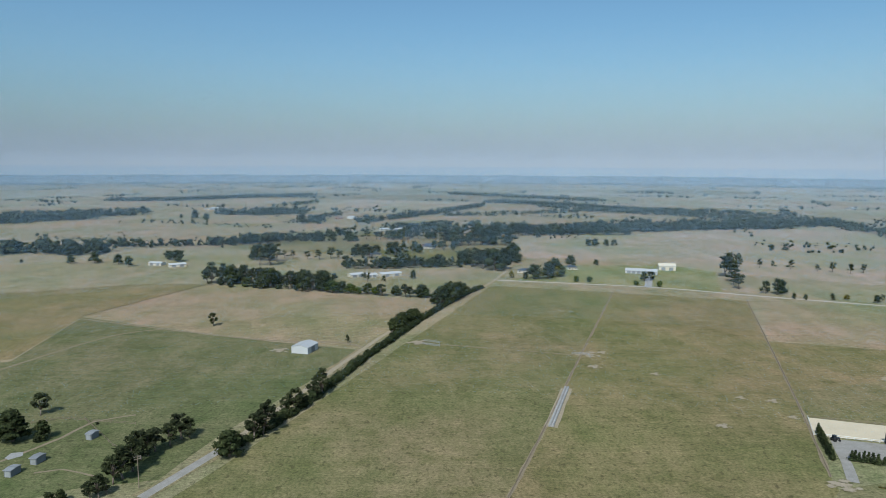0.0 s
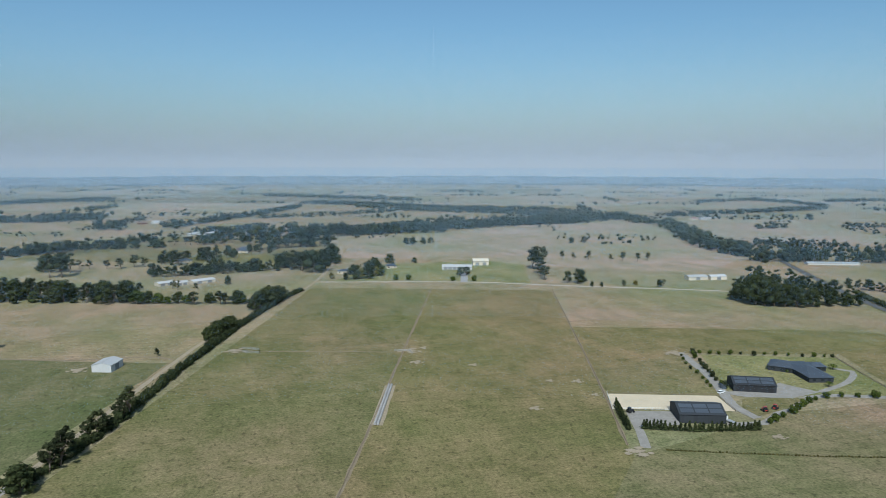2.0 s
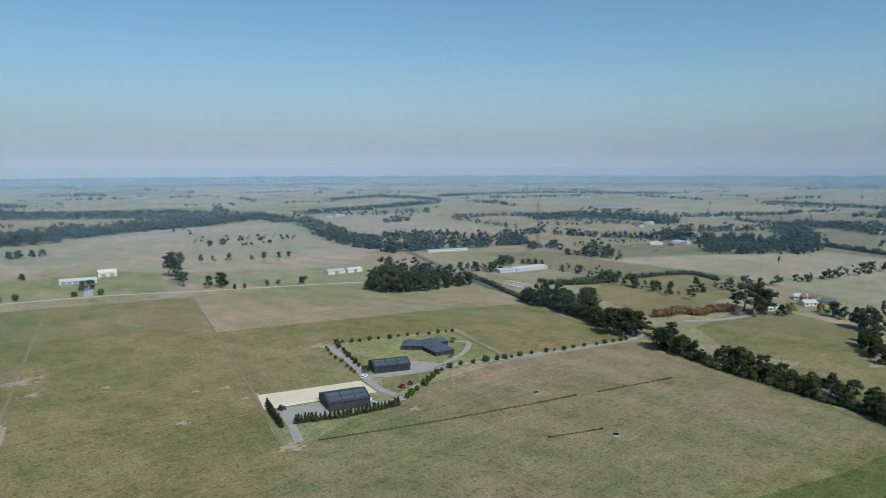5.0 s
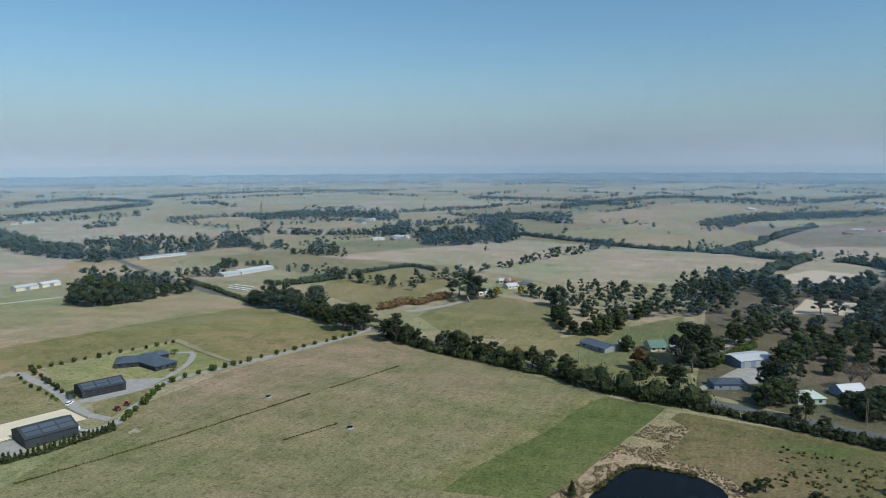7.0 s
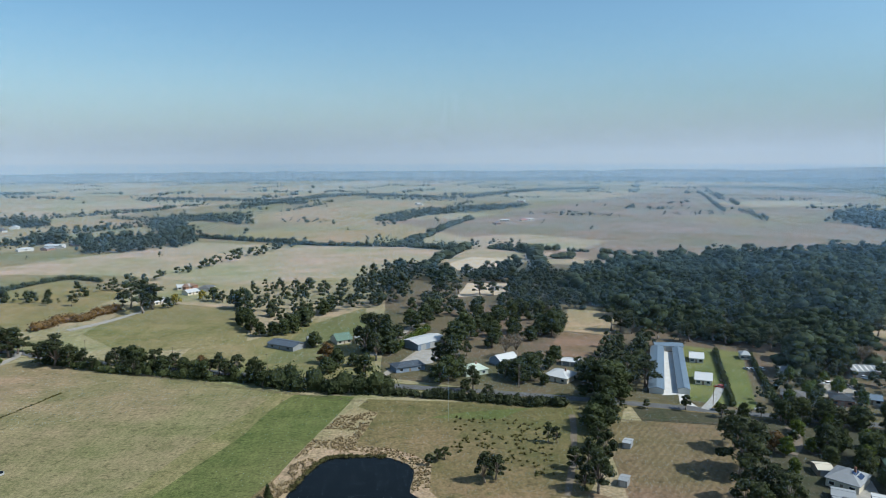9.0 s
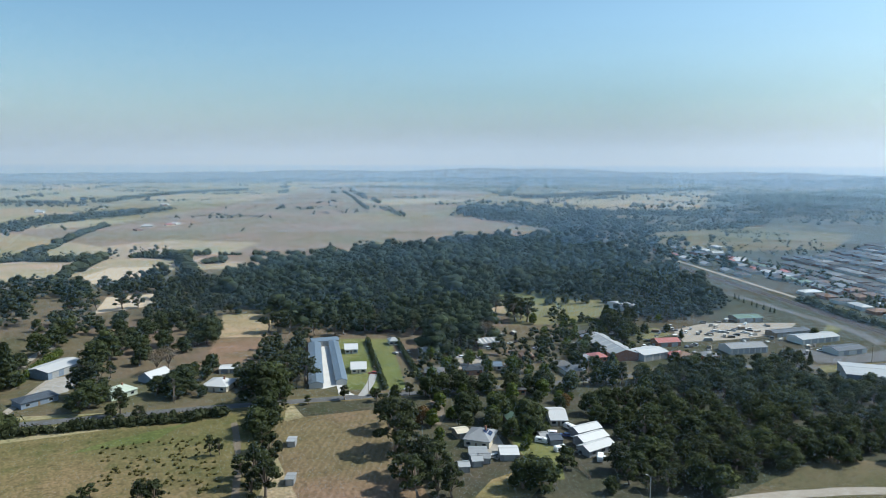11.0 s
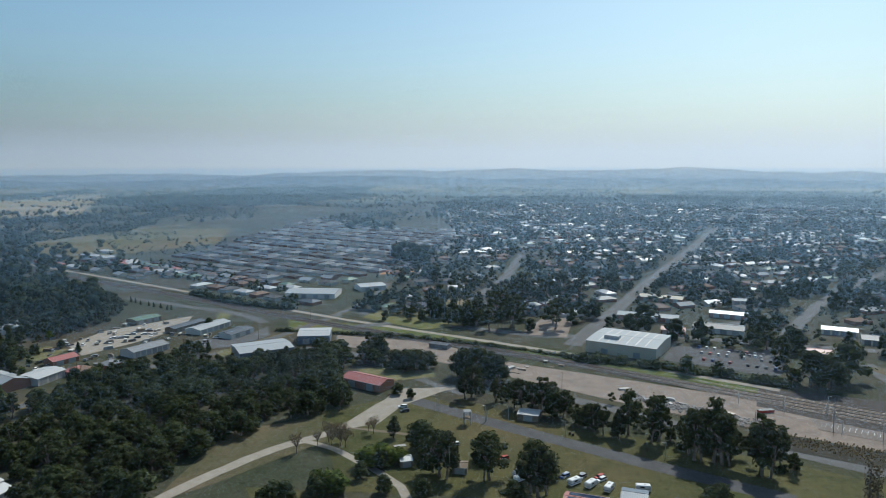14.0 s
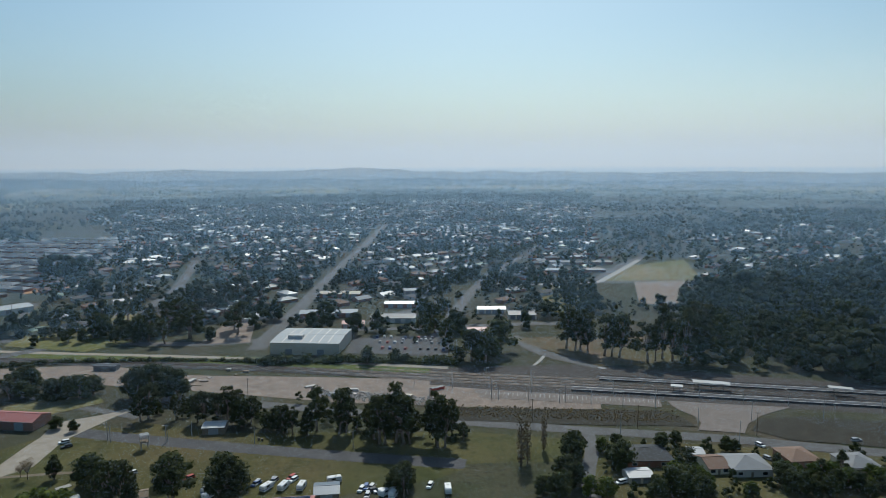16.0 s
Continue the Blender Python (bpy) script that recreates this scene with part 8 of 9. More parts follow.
for i, (p, turn_) in enumerate(zip([(-190.7, -234.8), (-185, -222.7), (-192.1, -224.2), (-189.2, -218.4), (-219.7, -210.7), (-119.3, -218.3), (-121.3, -218.7)], (100, 110, 115, 112, 5, 10, 15))):
    park_car(*p, turn_, colors_[i % 3], "cars by the houses")
home(-138, -234.7, 167.3, 18.1, 15, 2.7, 2.2, "hip", "brick", "charcoal", "brick house with a dark tiled roof")
shed("backyard_shed", -127.2, -220, 171.3, 9.3, 8, 2.6, 0.7, "white", "cream", "white-roofed backyard shed beside the house", "backyard sheds", 2)
home(-159, -221.6, 172.6, 7.8, 12, 2.7, 1.9, "gable", "cream", "tile_brown", "cream cottage with a brown tiled roof")
home(-170.4, -217.5, 167.5, 14.8, 14, 2.9, 2.4, "hip", "render", "grey", "large hall-like house with a grey hip roof")
home(-194.5, -219.1, 171.1, 11.6, 13, 2.7, 2.0, "hip", "brick", "tile_brown", "brick house with a brown tiled roof")
shed("backyard_shed", -194.8, -199, 170, 5.8, 8, 2.6, 0.9, "red_roof", "cream", "red-roofed backyard shed among trees", "backyard sheds", 1)
home(-212.1, -208.7, 170.4, 11.4, 13, 2.7, 2.0, "hip", "cream", "grey", "house with a grey roof behind trees")
shed("backyard_shed", -159.2, -232.3, 166.2, 5, 7, 2.6, 0.9, "zinc", "cream", "zinc-roofed backyard shed behind houses", "backyard sheds", 1)
plant("round", [(-125.6, -229.3, 12.3), (-125, -237.3, 6.9), (-148.6, -239.7, 8.9), (-131.8, -204.5, 12.3), (-134.4, -201.7, 11.2), (-140.3, -202.3, 8.2),
    (-173.7, -233.3, 7.1), (-175.7, -202.2, 9.5), (-176.8, -195.3, 9.3), (-179.1, -192.5, 7.2), (-185.4, -191.8, 8.2), (-198, -187.8, 6.1),
    (-156.9, -196, 6.1)], "house garden trees", False, 1.1)
plant("gum", [(-144, -214.9, 12.9), (-179.8, -211.6, 8.4), (-203.2, -205.7, 9.4), (-191.8, -202.8, 8.6)], "house garden trees", False, 1.1)

cluster(["round", "gum", "round", "garden"], [(-125.6, -248.3), (-139.6, -250.7), (-156.6, -240.5), (-167.7, -237.7), (-198.8, -226.9), (-235.5, -217.6), (-202.5, -185.7), (-106.7, -209.9)], 8.5, (3.5, 8.5), "station house garden trees", True, 96, 1.0)
# supermarket and car park
market = shed("supermarket", -22.3, -438.8, 162.2, 42.5, 38, 7.5, 0.9, "pale_roof", "cream", "large pale supermarket with a white roof", "", 2, category="supermarket", skylights=6)
part("plant_room", Shape().box(-8, -8, 7.6, 9, 5, 2.4), M["white"], market)
ground_patch("car_park", [(-49.7, -453.3), (-116.2, -448.8), (-99.5, -395.4), (-40.5, -418.4)], M["asphalt"], "asphalt supermarket car park", "car park")
r_c = random.Random(12)
for a_, b_ in (([(-65.7, -452.2), (-109.4, -437.8)]), ([(-60.9, -439.7), (-106.3, -425.1)]), ([(-55.5, -426.7), (-100.9, -410.9)]), ([(-72.7, -444.2), (-100.9, -433.9)])):
    a_, b_ = Vector(a_), Vector(b_)
    for i in range(11):
        if r_c.random() < 0.7:
            p = a_.lerp(b_, i / 10)
            park_car(p.x, p.y, math.degrees(math.atan2((b_ - a_).y, (b_ - a_).x)) + 90, r_c.choice(colors_), "cars in the car park")
TOWN_SHEDS = [
    ((-56.3, -605, 165.4, 35.2, 15), "cream", "brick"), ((-40, -528.3, 170.5, 43, 14), "pale_roof", "brick"), ((-85.1, -501.2, 165.4, 33, 18), "slate", "render"),
    ((-102.4, -547.3, 165.5, 32.6, 12), "zinc", "brick"), ((-180.1, -486.9, 165.3, 20.9, 16), "slate", "cream"), ((-123, -602, 172.1, 22.6, 9), "pale_roof", "render"),
    ((-132.5, -444.9, 165.5, 13.2, 10), "red_roof", "render"), ((-53.6, -486.2, 171.6, 15.7, 10), "red_roof", "brick"), ((-163.3, -509.5, 165.3, 21.7, 12), "zinc", "cream"),
    ((54, -535.8, -116.8, 37.5, 12), "pale_roof", "brick"), ((65.4, -562.7, 174.7, 24.9, 12), "zinc", "render"), ((-313.5, -737.1, 164.9, 31.9, 12), "grey", "render")]
for spec, roof_, wall_ in TOWN_SHEDS:
    shed("shop", *spec, 3.6, 1.4, roof_, wall_, f"low town shop building with a {roof_.replace('_', ' ')} metal roof", "town shops", 4, category="shop")

# streets of the town
STREETS = [[(12.8, -440.4), (-18.4, -560.8), (-61.7, -735.5), (-121.7, -964.1), (-208.1, -1298.9), (-419.7, -2031.6)], [(-100.3, -433.5), (-129.9, -502.1), (-171.1, -593.6), (-200.9, -652.6), (-249.8, -735.4), (-300.4, -812.2), (-359.3, -907.9)], [(176.4, -505.5), (56, -465.5), (6.7, -464.7), (-50.5, -477.5), (-117.2, -468.9), (-162.6, -466.2), (-219.8, -456.9)],
           [(-66.2, -496.7), (-108.8, -534.9)], [(-153.5, -434.3), (-157.8, -389.5), (-177.7, -353.6)], [(165.2, -458.7), (121, -509.2), (90.2, -665.7), (90.1, -880.8)], [(-296.1, -617.5), (-437.4, -586.9), (-573.4, -544.1)], [(-260.5, -565.4), (-382.8, -712.3), (-444.5, -770.7)]]
for st in STREETS:
    strip("street", st, 12.0 if st is STREETS[0] else 9.5, M["road_asphalt"], "sealed town street", "street")
ground_patch("park", [(-315, -619.3), (-395.1, -709), (-476.8, -735.5), (-410.2, -597.6)], M["field_green"], "green town oval", "park")
ground_patch("park", [(-72.9, -961.9), (-102.1, -1107.9), (-146.3, -1213.1), (-113, -1007.3)], M["lawn"], "green sloping reserve in the town", "park")
ground_patch("park", [(-201.6, -510.7), (-242, -599.6), (-285.1, -594.5), (-225.6, -478.8)], M["field_green"], "green block beside the hotel", "park")
ground_patch("building_site", [(218.4, -685.9), (226.9, -743.6), (192.7, -760.3), (179.6, -720.4)], M["orange_soil"], "orange bare earth of a building site", "ground")
ground_patch("lawn", [(169.1, -489.1), (163.6, -549.4), (104, -575.1), (86.4, -483.4), (115.1, -461.1)], M["field_green"], "park lawn beside the railway", "park")
ground_patch("apron", [(47.4, -463.8), (32.6, -535.5), (13, -546.2), (16.5, -459.4)], M["yard_dirt"], "pale sealed forecourt of the petrol station", "forecourt")
ground_patch("car_park", [(-151, -427.1), (-258.4, -415.3), (-227.5, -352.6), (-177.7, -353.6)], M["dry_ground"], "bare dry reserve under gum trees", "ground")

strip("street", [(-197.3, -637), (-240.6, -619), (-299.3, -614.3), (-328.5, -639.1), (-424, -747.1)], 7.0, M["concrete"], "pale sealed street beside the oval", "street")
ground_patch("building_site", [(-339.5, -606), (-394, -598.9), (-330.8, -490.3), (-291.4, -510.1)], M["yard_dirt"], "bare pinkish block behind the gum trees", "ground")
UNIT_STOCK = [house_meshes(22, 10, 2.5, 1.8, "hip", "brick", r_) for r_ in ("charcoal", "slate", "charcoal", "pale_roof")]
for i, p_ in enumerate([(-270.4, -696.6), (-290.8, -686.4), (-312.3, -679.8), (-332.5, -677.1), (-295.7, -742.1), (-318.8, -734.7), (-343.6, -731.4), (-367, -728.2), (-329.3, -778.6), (-361.5, -779.1), (-389.1, -775.3)]):
    put_house(UNIT_STOCK[(i * 7) % 4], p_[0], p_[1], 163 + 3 * (i % 3), "long brick unit block with a low hip roof", "unit_block", "house", "brick units behind the hotel", 0)
# houses: a dense new estate and the older town
r_h = random.Random(44)


def joined_houses(name, places, label):
    """Far roofs and walls as one object: (meshes, x, y, turn) each."""
    bm = bmesh.new()
    slots = []
    for meshes, x, y, turn in places:
        for key in ("wall", "roof"):
            me = meshes[key]
            before = len(bm.faces)
            n0 = len(bm.verts)
            bm.from_mesh(me)
            bm.verts.ensure_lookup_table()
            bm.faces.ensure_lookup_table()
            mat = me.materials[0]
            if mat not in slots:
                slots.append(mat)
            bmesh.ops.transform(bm, matrix=pose(x, y, 0, 0, 0, turn), verts=bm.verts[n0:])
            for f in bm.faces[before:]:
                f.material_index = slots.index(mat)
    me = bpy.data.meshes.new(name)
    bm.to_mesh(me)
    bm.free()
    for mat in slots:
        me.materials.append(mat)
    return tagged(new(name, me), label, "houses", kind="stuff")


FAR_HOUSES = []


def fill_houses(poly, stock_, along, gap, rows_gap, group, near, chance, keep_off=()):
    """Houses in street rows; past the near stretch they are joined."""
    a = Vector(along).normalized()
    b = Vector((-a.y, a.x))
    us = [Vector(p).dot(a) for p in poly]
    vs = [Vector(p).dot(b) for p in poly]
    v, k = min(vs), 0
    while v < max(vs):
        u = min(us) + r_h.uniform(0, gap)
        while u < max(us):
            p = a * u + b * (v + r_h.uniform(-2, 2))
            if inside(p, poly) and r_h.random() < chance and clear(p.x, p.y, 9.5) and not any(inside(p, q) for q in keep_off):
                meshes, words = r_h.choice(stock_)
                turn = math.degrees(math.atan2(a.y, a.x)) + r_h.choice((0, 0, 180, 90)) + r_h.uniform(-3, 3)
                if p.length < near:
                    put_house(meshes, p.x, p.y, turn, words, "house", "house", group, 0)
                else:
                    FAR_HOUSES.append((meshes, p.x, p.y, turn))
            u += gap * r_h.uniform(0.9, 1.15)
        k += 1
        v += rows_gap[k % 2]


ESTATE_GROUND = [(485.3, -621.8), (506.1, -807.7), (582, -1398.2), (365.7, -1203.7), (216.2, -1167.6), (182.1, -770.3), (230.5, -677.4), (334.4, -622.5)]
fill_houses(ESTATE_GROUND, ESTATE, (1, -0.42), 19.0, (19, 31), "new estate houses", 690, 0.97)
OLD_TOWN = [(189.2, -501.5), (220.9, -723.7), (208.4, -1076), (386.6, -1643.5), (280.7, -2076.6), (-540.9, -2160.5), (-911.3, -1884.4),
    (-273.5, -553.4), (-172.5, -542.1), (-117.2, -466.8), (-61.6, -460.5), (23, -520.2)]
OVAL = [(-306.7, -614.7), (-388.9, -710.7), (-476.8, -735.5), (-416.1, -592.5)]
fill_houses(OLD_TOWN, FAR_STOCK, (0.86, 0.5), 24.0, (25, 40), "older town houses", 690, 0.8, [OVAL])
fill_houses([(-275, -465.9), (-444, -652.6), (-614.7, -966), (-1322.3, -1267.8), (-981.4, -864.4), (-475.7, -413.7)], FAR_STOCK, (0.86, 0.5), 28.0, (28, 42), "older town houses", 690, 0.6, [OVAL])
fill_houses([(660.7, -675.9), (624.7, -790.6), (414.4, -669.1), (440, -596), (562.3, -644.2)], HOUSE_STOCK, (1, -0.42), 24.0, (24, 36), "houses beside the railway", 690, 0.75)
fill_houses([(567.5, -725), (430, -690), (290, -605), (228.2, -569.1), (216, -508), (265.4, -530), (350, -576), (460.5, -636)], HOUSE_STOCK, (1, -0.42), 21.0, (20, 26), "houses beside the railway", 690, 0.9)
fill_houses([(354.2, -572.4), (326.8, -637.1), (223.8, -674.4), (198.1, -570.7), (283.1, -552.8)], HOUSE_STOCK, (1, -0.42), 24.0, (24, 36), "houses beside the railway", 690, 0.7)
fill_houses([(259.9, -235.9), (261.6, -299.2), (314, -325.4), (331.9, -244.9), (319.1, -190.3), (289, -202.5)], HOUSE_STOCK, (0.3, 1.0), 26.0, (26, 40), "houses near the main road", 690, 0.5)

for i in range(0, len(FAR_HOUSES), 150):
    joined_houses("far_houses", FAR_HOUSES[i:i + 150], "rows of distant town houses with pale and dark roofs")

# town trees
TOWN_TREES = [(182.4, -483.1), (220.9, -723.7), (208.4, -1076), (386.6, -1643.5), (289.2, -2139.5), (-592.4, -2368.4), (-1011, -2092.4), (-238.5, -480.4),
    (-141.5, -441.2), (-104, -411.9), (-61.6, -460.5), (22.2, -501.1)]
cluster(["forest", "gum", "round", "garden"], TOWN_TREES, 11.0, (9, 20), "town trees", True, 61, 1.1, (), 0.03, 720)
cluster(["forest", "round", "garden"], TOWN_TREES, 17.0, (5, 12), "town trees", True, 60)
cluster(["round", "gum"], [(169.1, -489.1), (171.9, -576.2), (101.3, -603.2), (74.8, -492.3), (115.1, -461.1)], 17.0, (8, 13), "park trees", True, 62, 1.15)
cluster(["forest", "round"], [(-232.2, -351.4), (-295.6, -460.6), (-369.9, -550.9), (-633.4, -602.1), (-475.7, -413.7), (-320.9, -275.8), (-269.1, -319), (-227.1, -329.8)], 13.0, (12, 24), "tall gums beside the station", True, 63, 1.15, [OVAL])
plant("gum", [(55, -479.6, 26.3), (25.3, -482.9, 24.3), (69.7, -469.5, 17.9), (80.8, -476.7, 14.2), (94.4, -483.9, 14.4), (118.8, -499.7, 14.9)], "street gums", True, 1.2)
plant("round", [(-109.4, -437.8, 15.2), (-105.7, -454.8, 13.8), (-98.1, -465.2, 12), (-110.9, -382.5, 21.9), (-118.9, -380.5, 20.3), (-67.6, -393.7, 8.5),
    (-104.5, -384.2, 8.5), (-50.8, -392, 11.7), (-132.8, -396, 22.9)], "car park trees", True, 1.1)
plant("gum", [(-175.6, -394.4, 29.4), (-178.8, -388.1, 27.3), (-182.4, -388.5, 28.8), (-184.5, -382.6, 25.6), (-190.7, -373.2, 28.6),
    (-194.4, -371, 24.8), (-197.5, -367.7, 30.4), (-208.5, -353.9, 27.7), (-220.5, -358.1, 33.5), (-214.7, -355.9, 25.2),
    (-224.3, -353.4, 31.9), (-228.9, -346.3, 34.7), (-235.4, -350.6, 35.2), (-241.8, -348.9, 36.8)], "tall gums beside the station", False, 0.85)
cluster(["round", "gum"], [(-207, -483.6), (-257.2, -514.6), (-326.2, -484.9), (-303.6, -454.4), (-252.6, -467.7)], 14.0, (7, 12), "trees behind the reserve", True, 75)
plant("round", [(122.2, -485.8, 10.6), (131.2, -489.4, 10.7), (101, -480.6, 11.7), (41.8, -471.9, 10.3), (86.7, -480.5, 19), (90.4, -477.2, 15.6),
    (77, -492.6, 14.5)], "town park trees", False, 1.0)
plant("gum", [(56.1, -480.3, 22.2), (28.1, -499.5, 19.3), (72.3, -509.1, 23), (81.7, -483.9, 20.3), (48.9, -539, 32.8), (37.3, -545.4, 30),
    (26.9, -563.2, 31.4), (12.8, -574.9, 27.2), (58.7, -530.7, 28.8), (67.1, -520.7, 26.1)], "town park gums", False, 1.1)
cluster(["round", "gum"], [(-275, -465.9), (-444, -652.6), (-614.7, -966), (-1322.3, -1267.8), (-981.4, -864.4), (-475.7, -413.7)], 14.0, (7, 16), "town trees", True, 76, 1.1, [OVAL], -0.1)
row(["gum"], [(-234.6, -752), (-356.3, -884.7), (-470.9, -1005.8)], 16.0, (14, 20), "street gums", True, 0.4, 64)
hedge([(212.6, -437.3), (119.3, -437.2), (43.2, -423.1), (7.8, -409)], 4.0, 2.2, "gum", "low scrub along the railway fence", 65, 0.6, uneven=0.6)
hedge([(7.7, -406.5), (-41.1, -399), (-99.5, -380.8)], 7.0, 4.5, "dark", "dark scrub between railway and car park", 66, 0.9, uneven=0.5)
hedge([(345.2, -547.8), (286.2, -517.5), (233.8, -505.5)], 7.0, 5.0, "dark", "dark scrub along the railway", 67, 0.7, uneven=0.4)
wood("woodland", [(400.7, -1703.9), (418.7, -2266.4), (-654.9, -2620.2), (-1171.3, -2426.8), (-1011, -2092.4), (-557, -2225.7), (265.1, -1961.1)], 16.0, (9, 16), ["gum", "round"], "dark distant treeline behind the town", 68)
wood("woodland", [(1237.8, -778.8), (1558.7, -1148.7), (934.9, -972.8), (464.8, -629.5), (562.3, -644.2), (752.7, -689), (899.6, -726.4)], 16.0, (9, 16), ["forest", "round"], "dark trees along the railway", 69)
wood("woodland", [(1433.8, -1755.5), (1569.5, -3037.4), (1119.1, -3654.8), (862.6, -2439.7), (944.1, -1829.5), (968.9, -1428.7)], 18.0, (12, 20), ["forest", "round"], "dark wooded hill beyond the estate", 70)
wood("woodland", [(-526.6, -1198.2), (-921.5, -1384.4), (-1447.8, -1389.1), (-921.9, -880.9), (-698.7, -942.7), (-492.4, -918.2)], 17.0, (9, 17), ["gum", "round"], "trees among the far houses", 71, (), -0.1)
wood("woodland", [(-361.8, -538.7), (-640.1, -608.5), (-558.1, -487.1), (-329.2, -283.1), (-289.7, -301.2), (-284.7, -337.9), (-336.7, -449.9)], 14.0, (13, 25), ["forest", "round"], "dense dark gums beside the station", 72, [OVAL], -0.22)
wood("woodland", [(592.1, -725), (711, -872.9), (738.8, -977.2), (605.4, -968.4), (466.4, -954), (479.9, -898.2), (543.1, -753.4)], 22.0, (5, 10), ["gum", "round"], "scattered trees beyond the estate", 73)

# dense wood behind the houses by the arenas
wood("woodland", [(687.9, -55.8), (744.7, -118.9), (710.1, -143.8), (545.6, -112.3), (559.1, -81.7), (580.5, -62.9)], 12.0, (9, 16), ["gum", "round"], "dark trees behind the arenas", 74, ARENAS)

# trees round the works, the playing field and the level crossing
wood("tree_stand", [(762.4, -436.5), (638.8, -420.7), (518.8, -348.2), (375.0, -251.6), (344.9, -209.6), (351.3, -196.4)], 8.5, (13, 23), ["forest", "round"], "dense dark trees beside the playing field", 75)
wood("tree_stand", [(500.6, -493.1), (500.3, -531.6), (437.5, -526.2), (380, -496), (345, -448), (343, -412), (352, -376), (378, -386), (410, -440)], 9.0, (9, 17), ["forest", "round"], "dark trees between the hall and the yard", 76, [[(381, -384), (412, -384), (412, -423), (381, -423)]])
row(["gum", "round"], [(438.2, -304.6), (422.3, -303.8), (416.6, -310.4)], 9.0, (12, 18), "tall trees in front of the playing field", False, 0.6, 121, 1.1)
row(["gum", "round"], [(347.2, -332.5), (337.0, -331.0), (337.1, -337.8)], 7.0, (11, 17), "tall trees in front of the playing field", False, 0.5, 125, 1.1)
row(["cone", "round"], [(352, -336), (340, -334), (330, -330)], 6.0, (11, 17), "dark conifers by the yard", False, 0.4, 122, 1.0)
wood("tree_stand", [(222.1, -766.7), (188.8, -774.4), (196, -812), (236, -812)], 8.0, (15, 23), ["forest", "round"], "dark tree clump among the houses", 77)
wood("tree_stand", [(415.8, -1130), (335.4, -1142), (356.2, -1230), (435.4, -1205)], 14.0, (14, 22), ["forest", "round"], "dark tree clump beyond the estate", 78)
cluster(["round", "garden", "gum"], [(567.5, -729.5), (428.3, -690.2), (280, -600), (228.2, -565), (222, -512), (275, -534), (352, -580), (462, -640)], 13.0, (5, 11), "trees among the railway houses", True, 79)
row(["round", "gum"], [(152, -508), (132.3, -505), (115.2, -503), (100.4, -494), (86, -506)], 9.0, (8, 12), "park trees by the crossing", True, 0.5, 123, 1.3)
row(["gum"], [(104, -536), (84.3, -512), (63, -514), (52, -552)], 12.0, (15, 21), "tall park gums", True, 0.6, 124, 1.2)

cluster(["garden", "round", "garden", "blackwood"], [(400, -306), (372, -345), (300, -322), (272, -278), (300.4, -237.5)], 14.0, (4, 9), "garden trees by the cottages", False, 127, 1.15)
cluster(["blackwood", "reserve_gum", "blackwood"], [(546, -43.7), (548.4, -81.3), (520, -100), (454.3, -88), (417.6, -65.8), (415.3, -36.4)], 13.0, (8, 14), "trees between the paddocks", False, 128, 1.1, (), -0.1)
cluster(["blackwood", "reserve_gum", "blackwood"], [(397.9, -44.4), (418, -84), (385.8, -100), (322, -83), (347.4, -44.5)], 13.0, (6, 12), "trees round the houses", False, 129, 1.1, (), -0.1)

cluster(["blackwood", "reserve_gum"], [(164, -339.4), (174, -362), (150.1, -396.7), (126.6, -399.3), (121.4, -386.6), (136, -360.8), (138, -346.2)], 8.0, (9, 15), "dense trees behind the hall", False, 130, 1.15)
plant("blackwood", [(106.8, -366.5, 13), (101, -369, 12), (95, -367, 13.5), (90, -371.5, 11)], "trees beside the hall", False, 1.2)
ground_patch("lawn", [(122.5, -336.8), (127, -361.8), (107.2, -375.7), (88, -371), (82, -357.6), (102.4, -346.2)], M["field_deep"], "rough green lawn behind the hall", "lawn")

# power poles along the roads
for line_, off_, gap_ in ((MAIN[2:], 6.5, 55), ([(68.6, -361.7), (24.6, -344.6), (-66.5, -297.9), (-121, -271.5), (-182.9, -244.1), (-234.2, -216.3)], 6.5, 45)):
    walk_ = smooth_line(line_, 5.0)
    for i in range(2, len(walk_) - 1, gap_ // 5):
        d_ = (walk_[i + 1] - walk_[i - 1]).normalized()
        pole(walk_[i].x - d_.y * off_, walk_[i].y + d_.x * off_, 10.5, math.degrees(math.atan2(d_.y, d_.x)), 1)

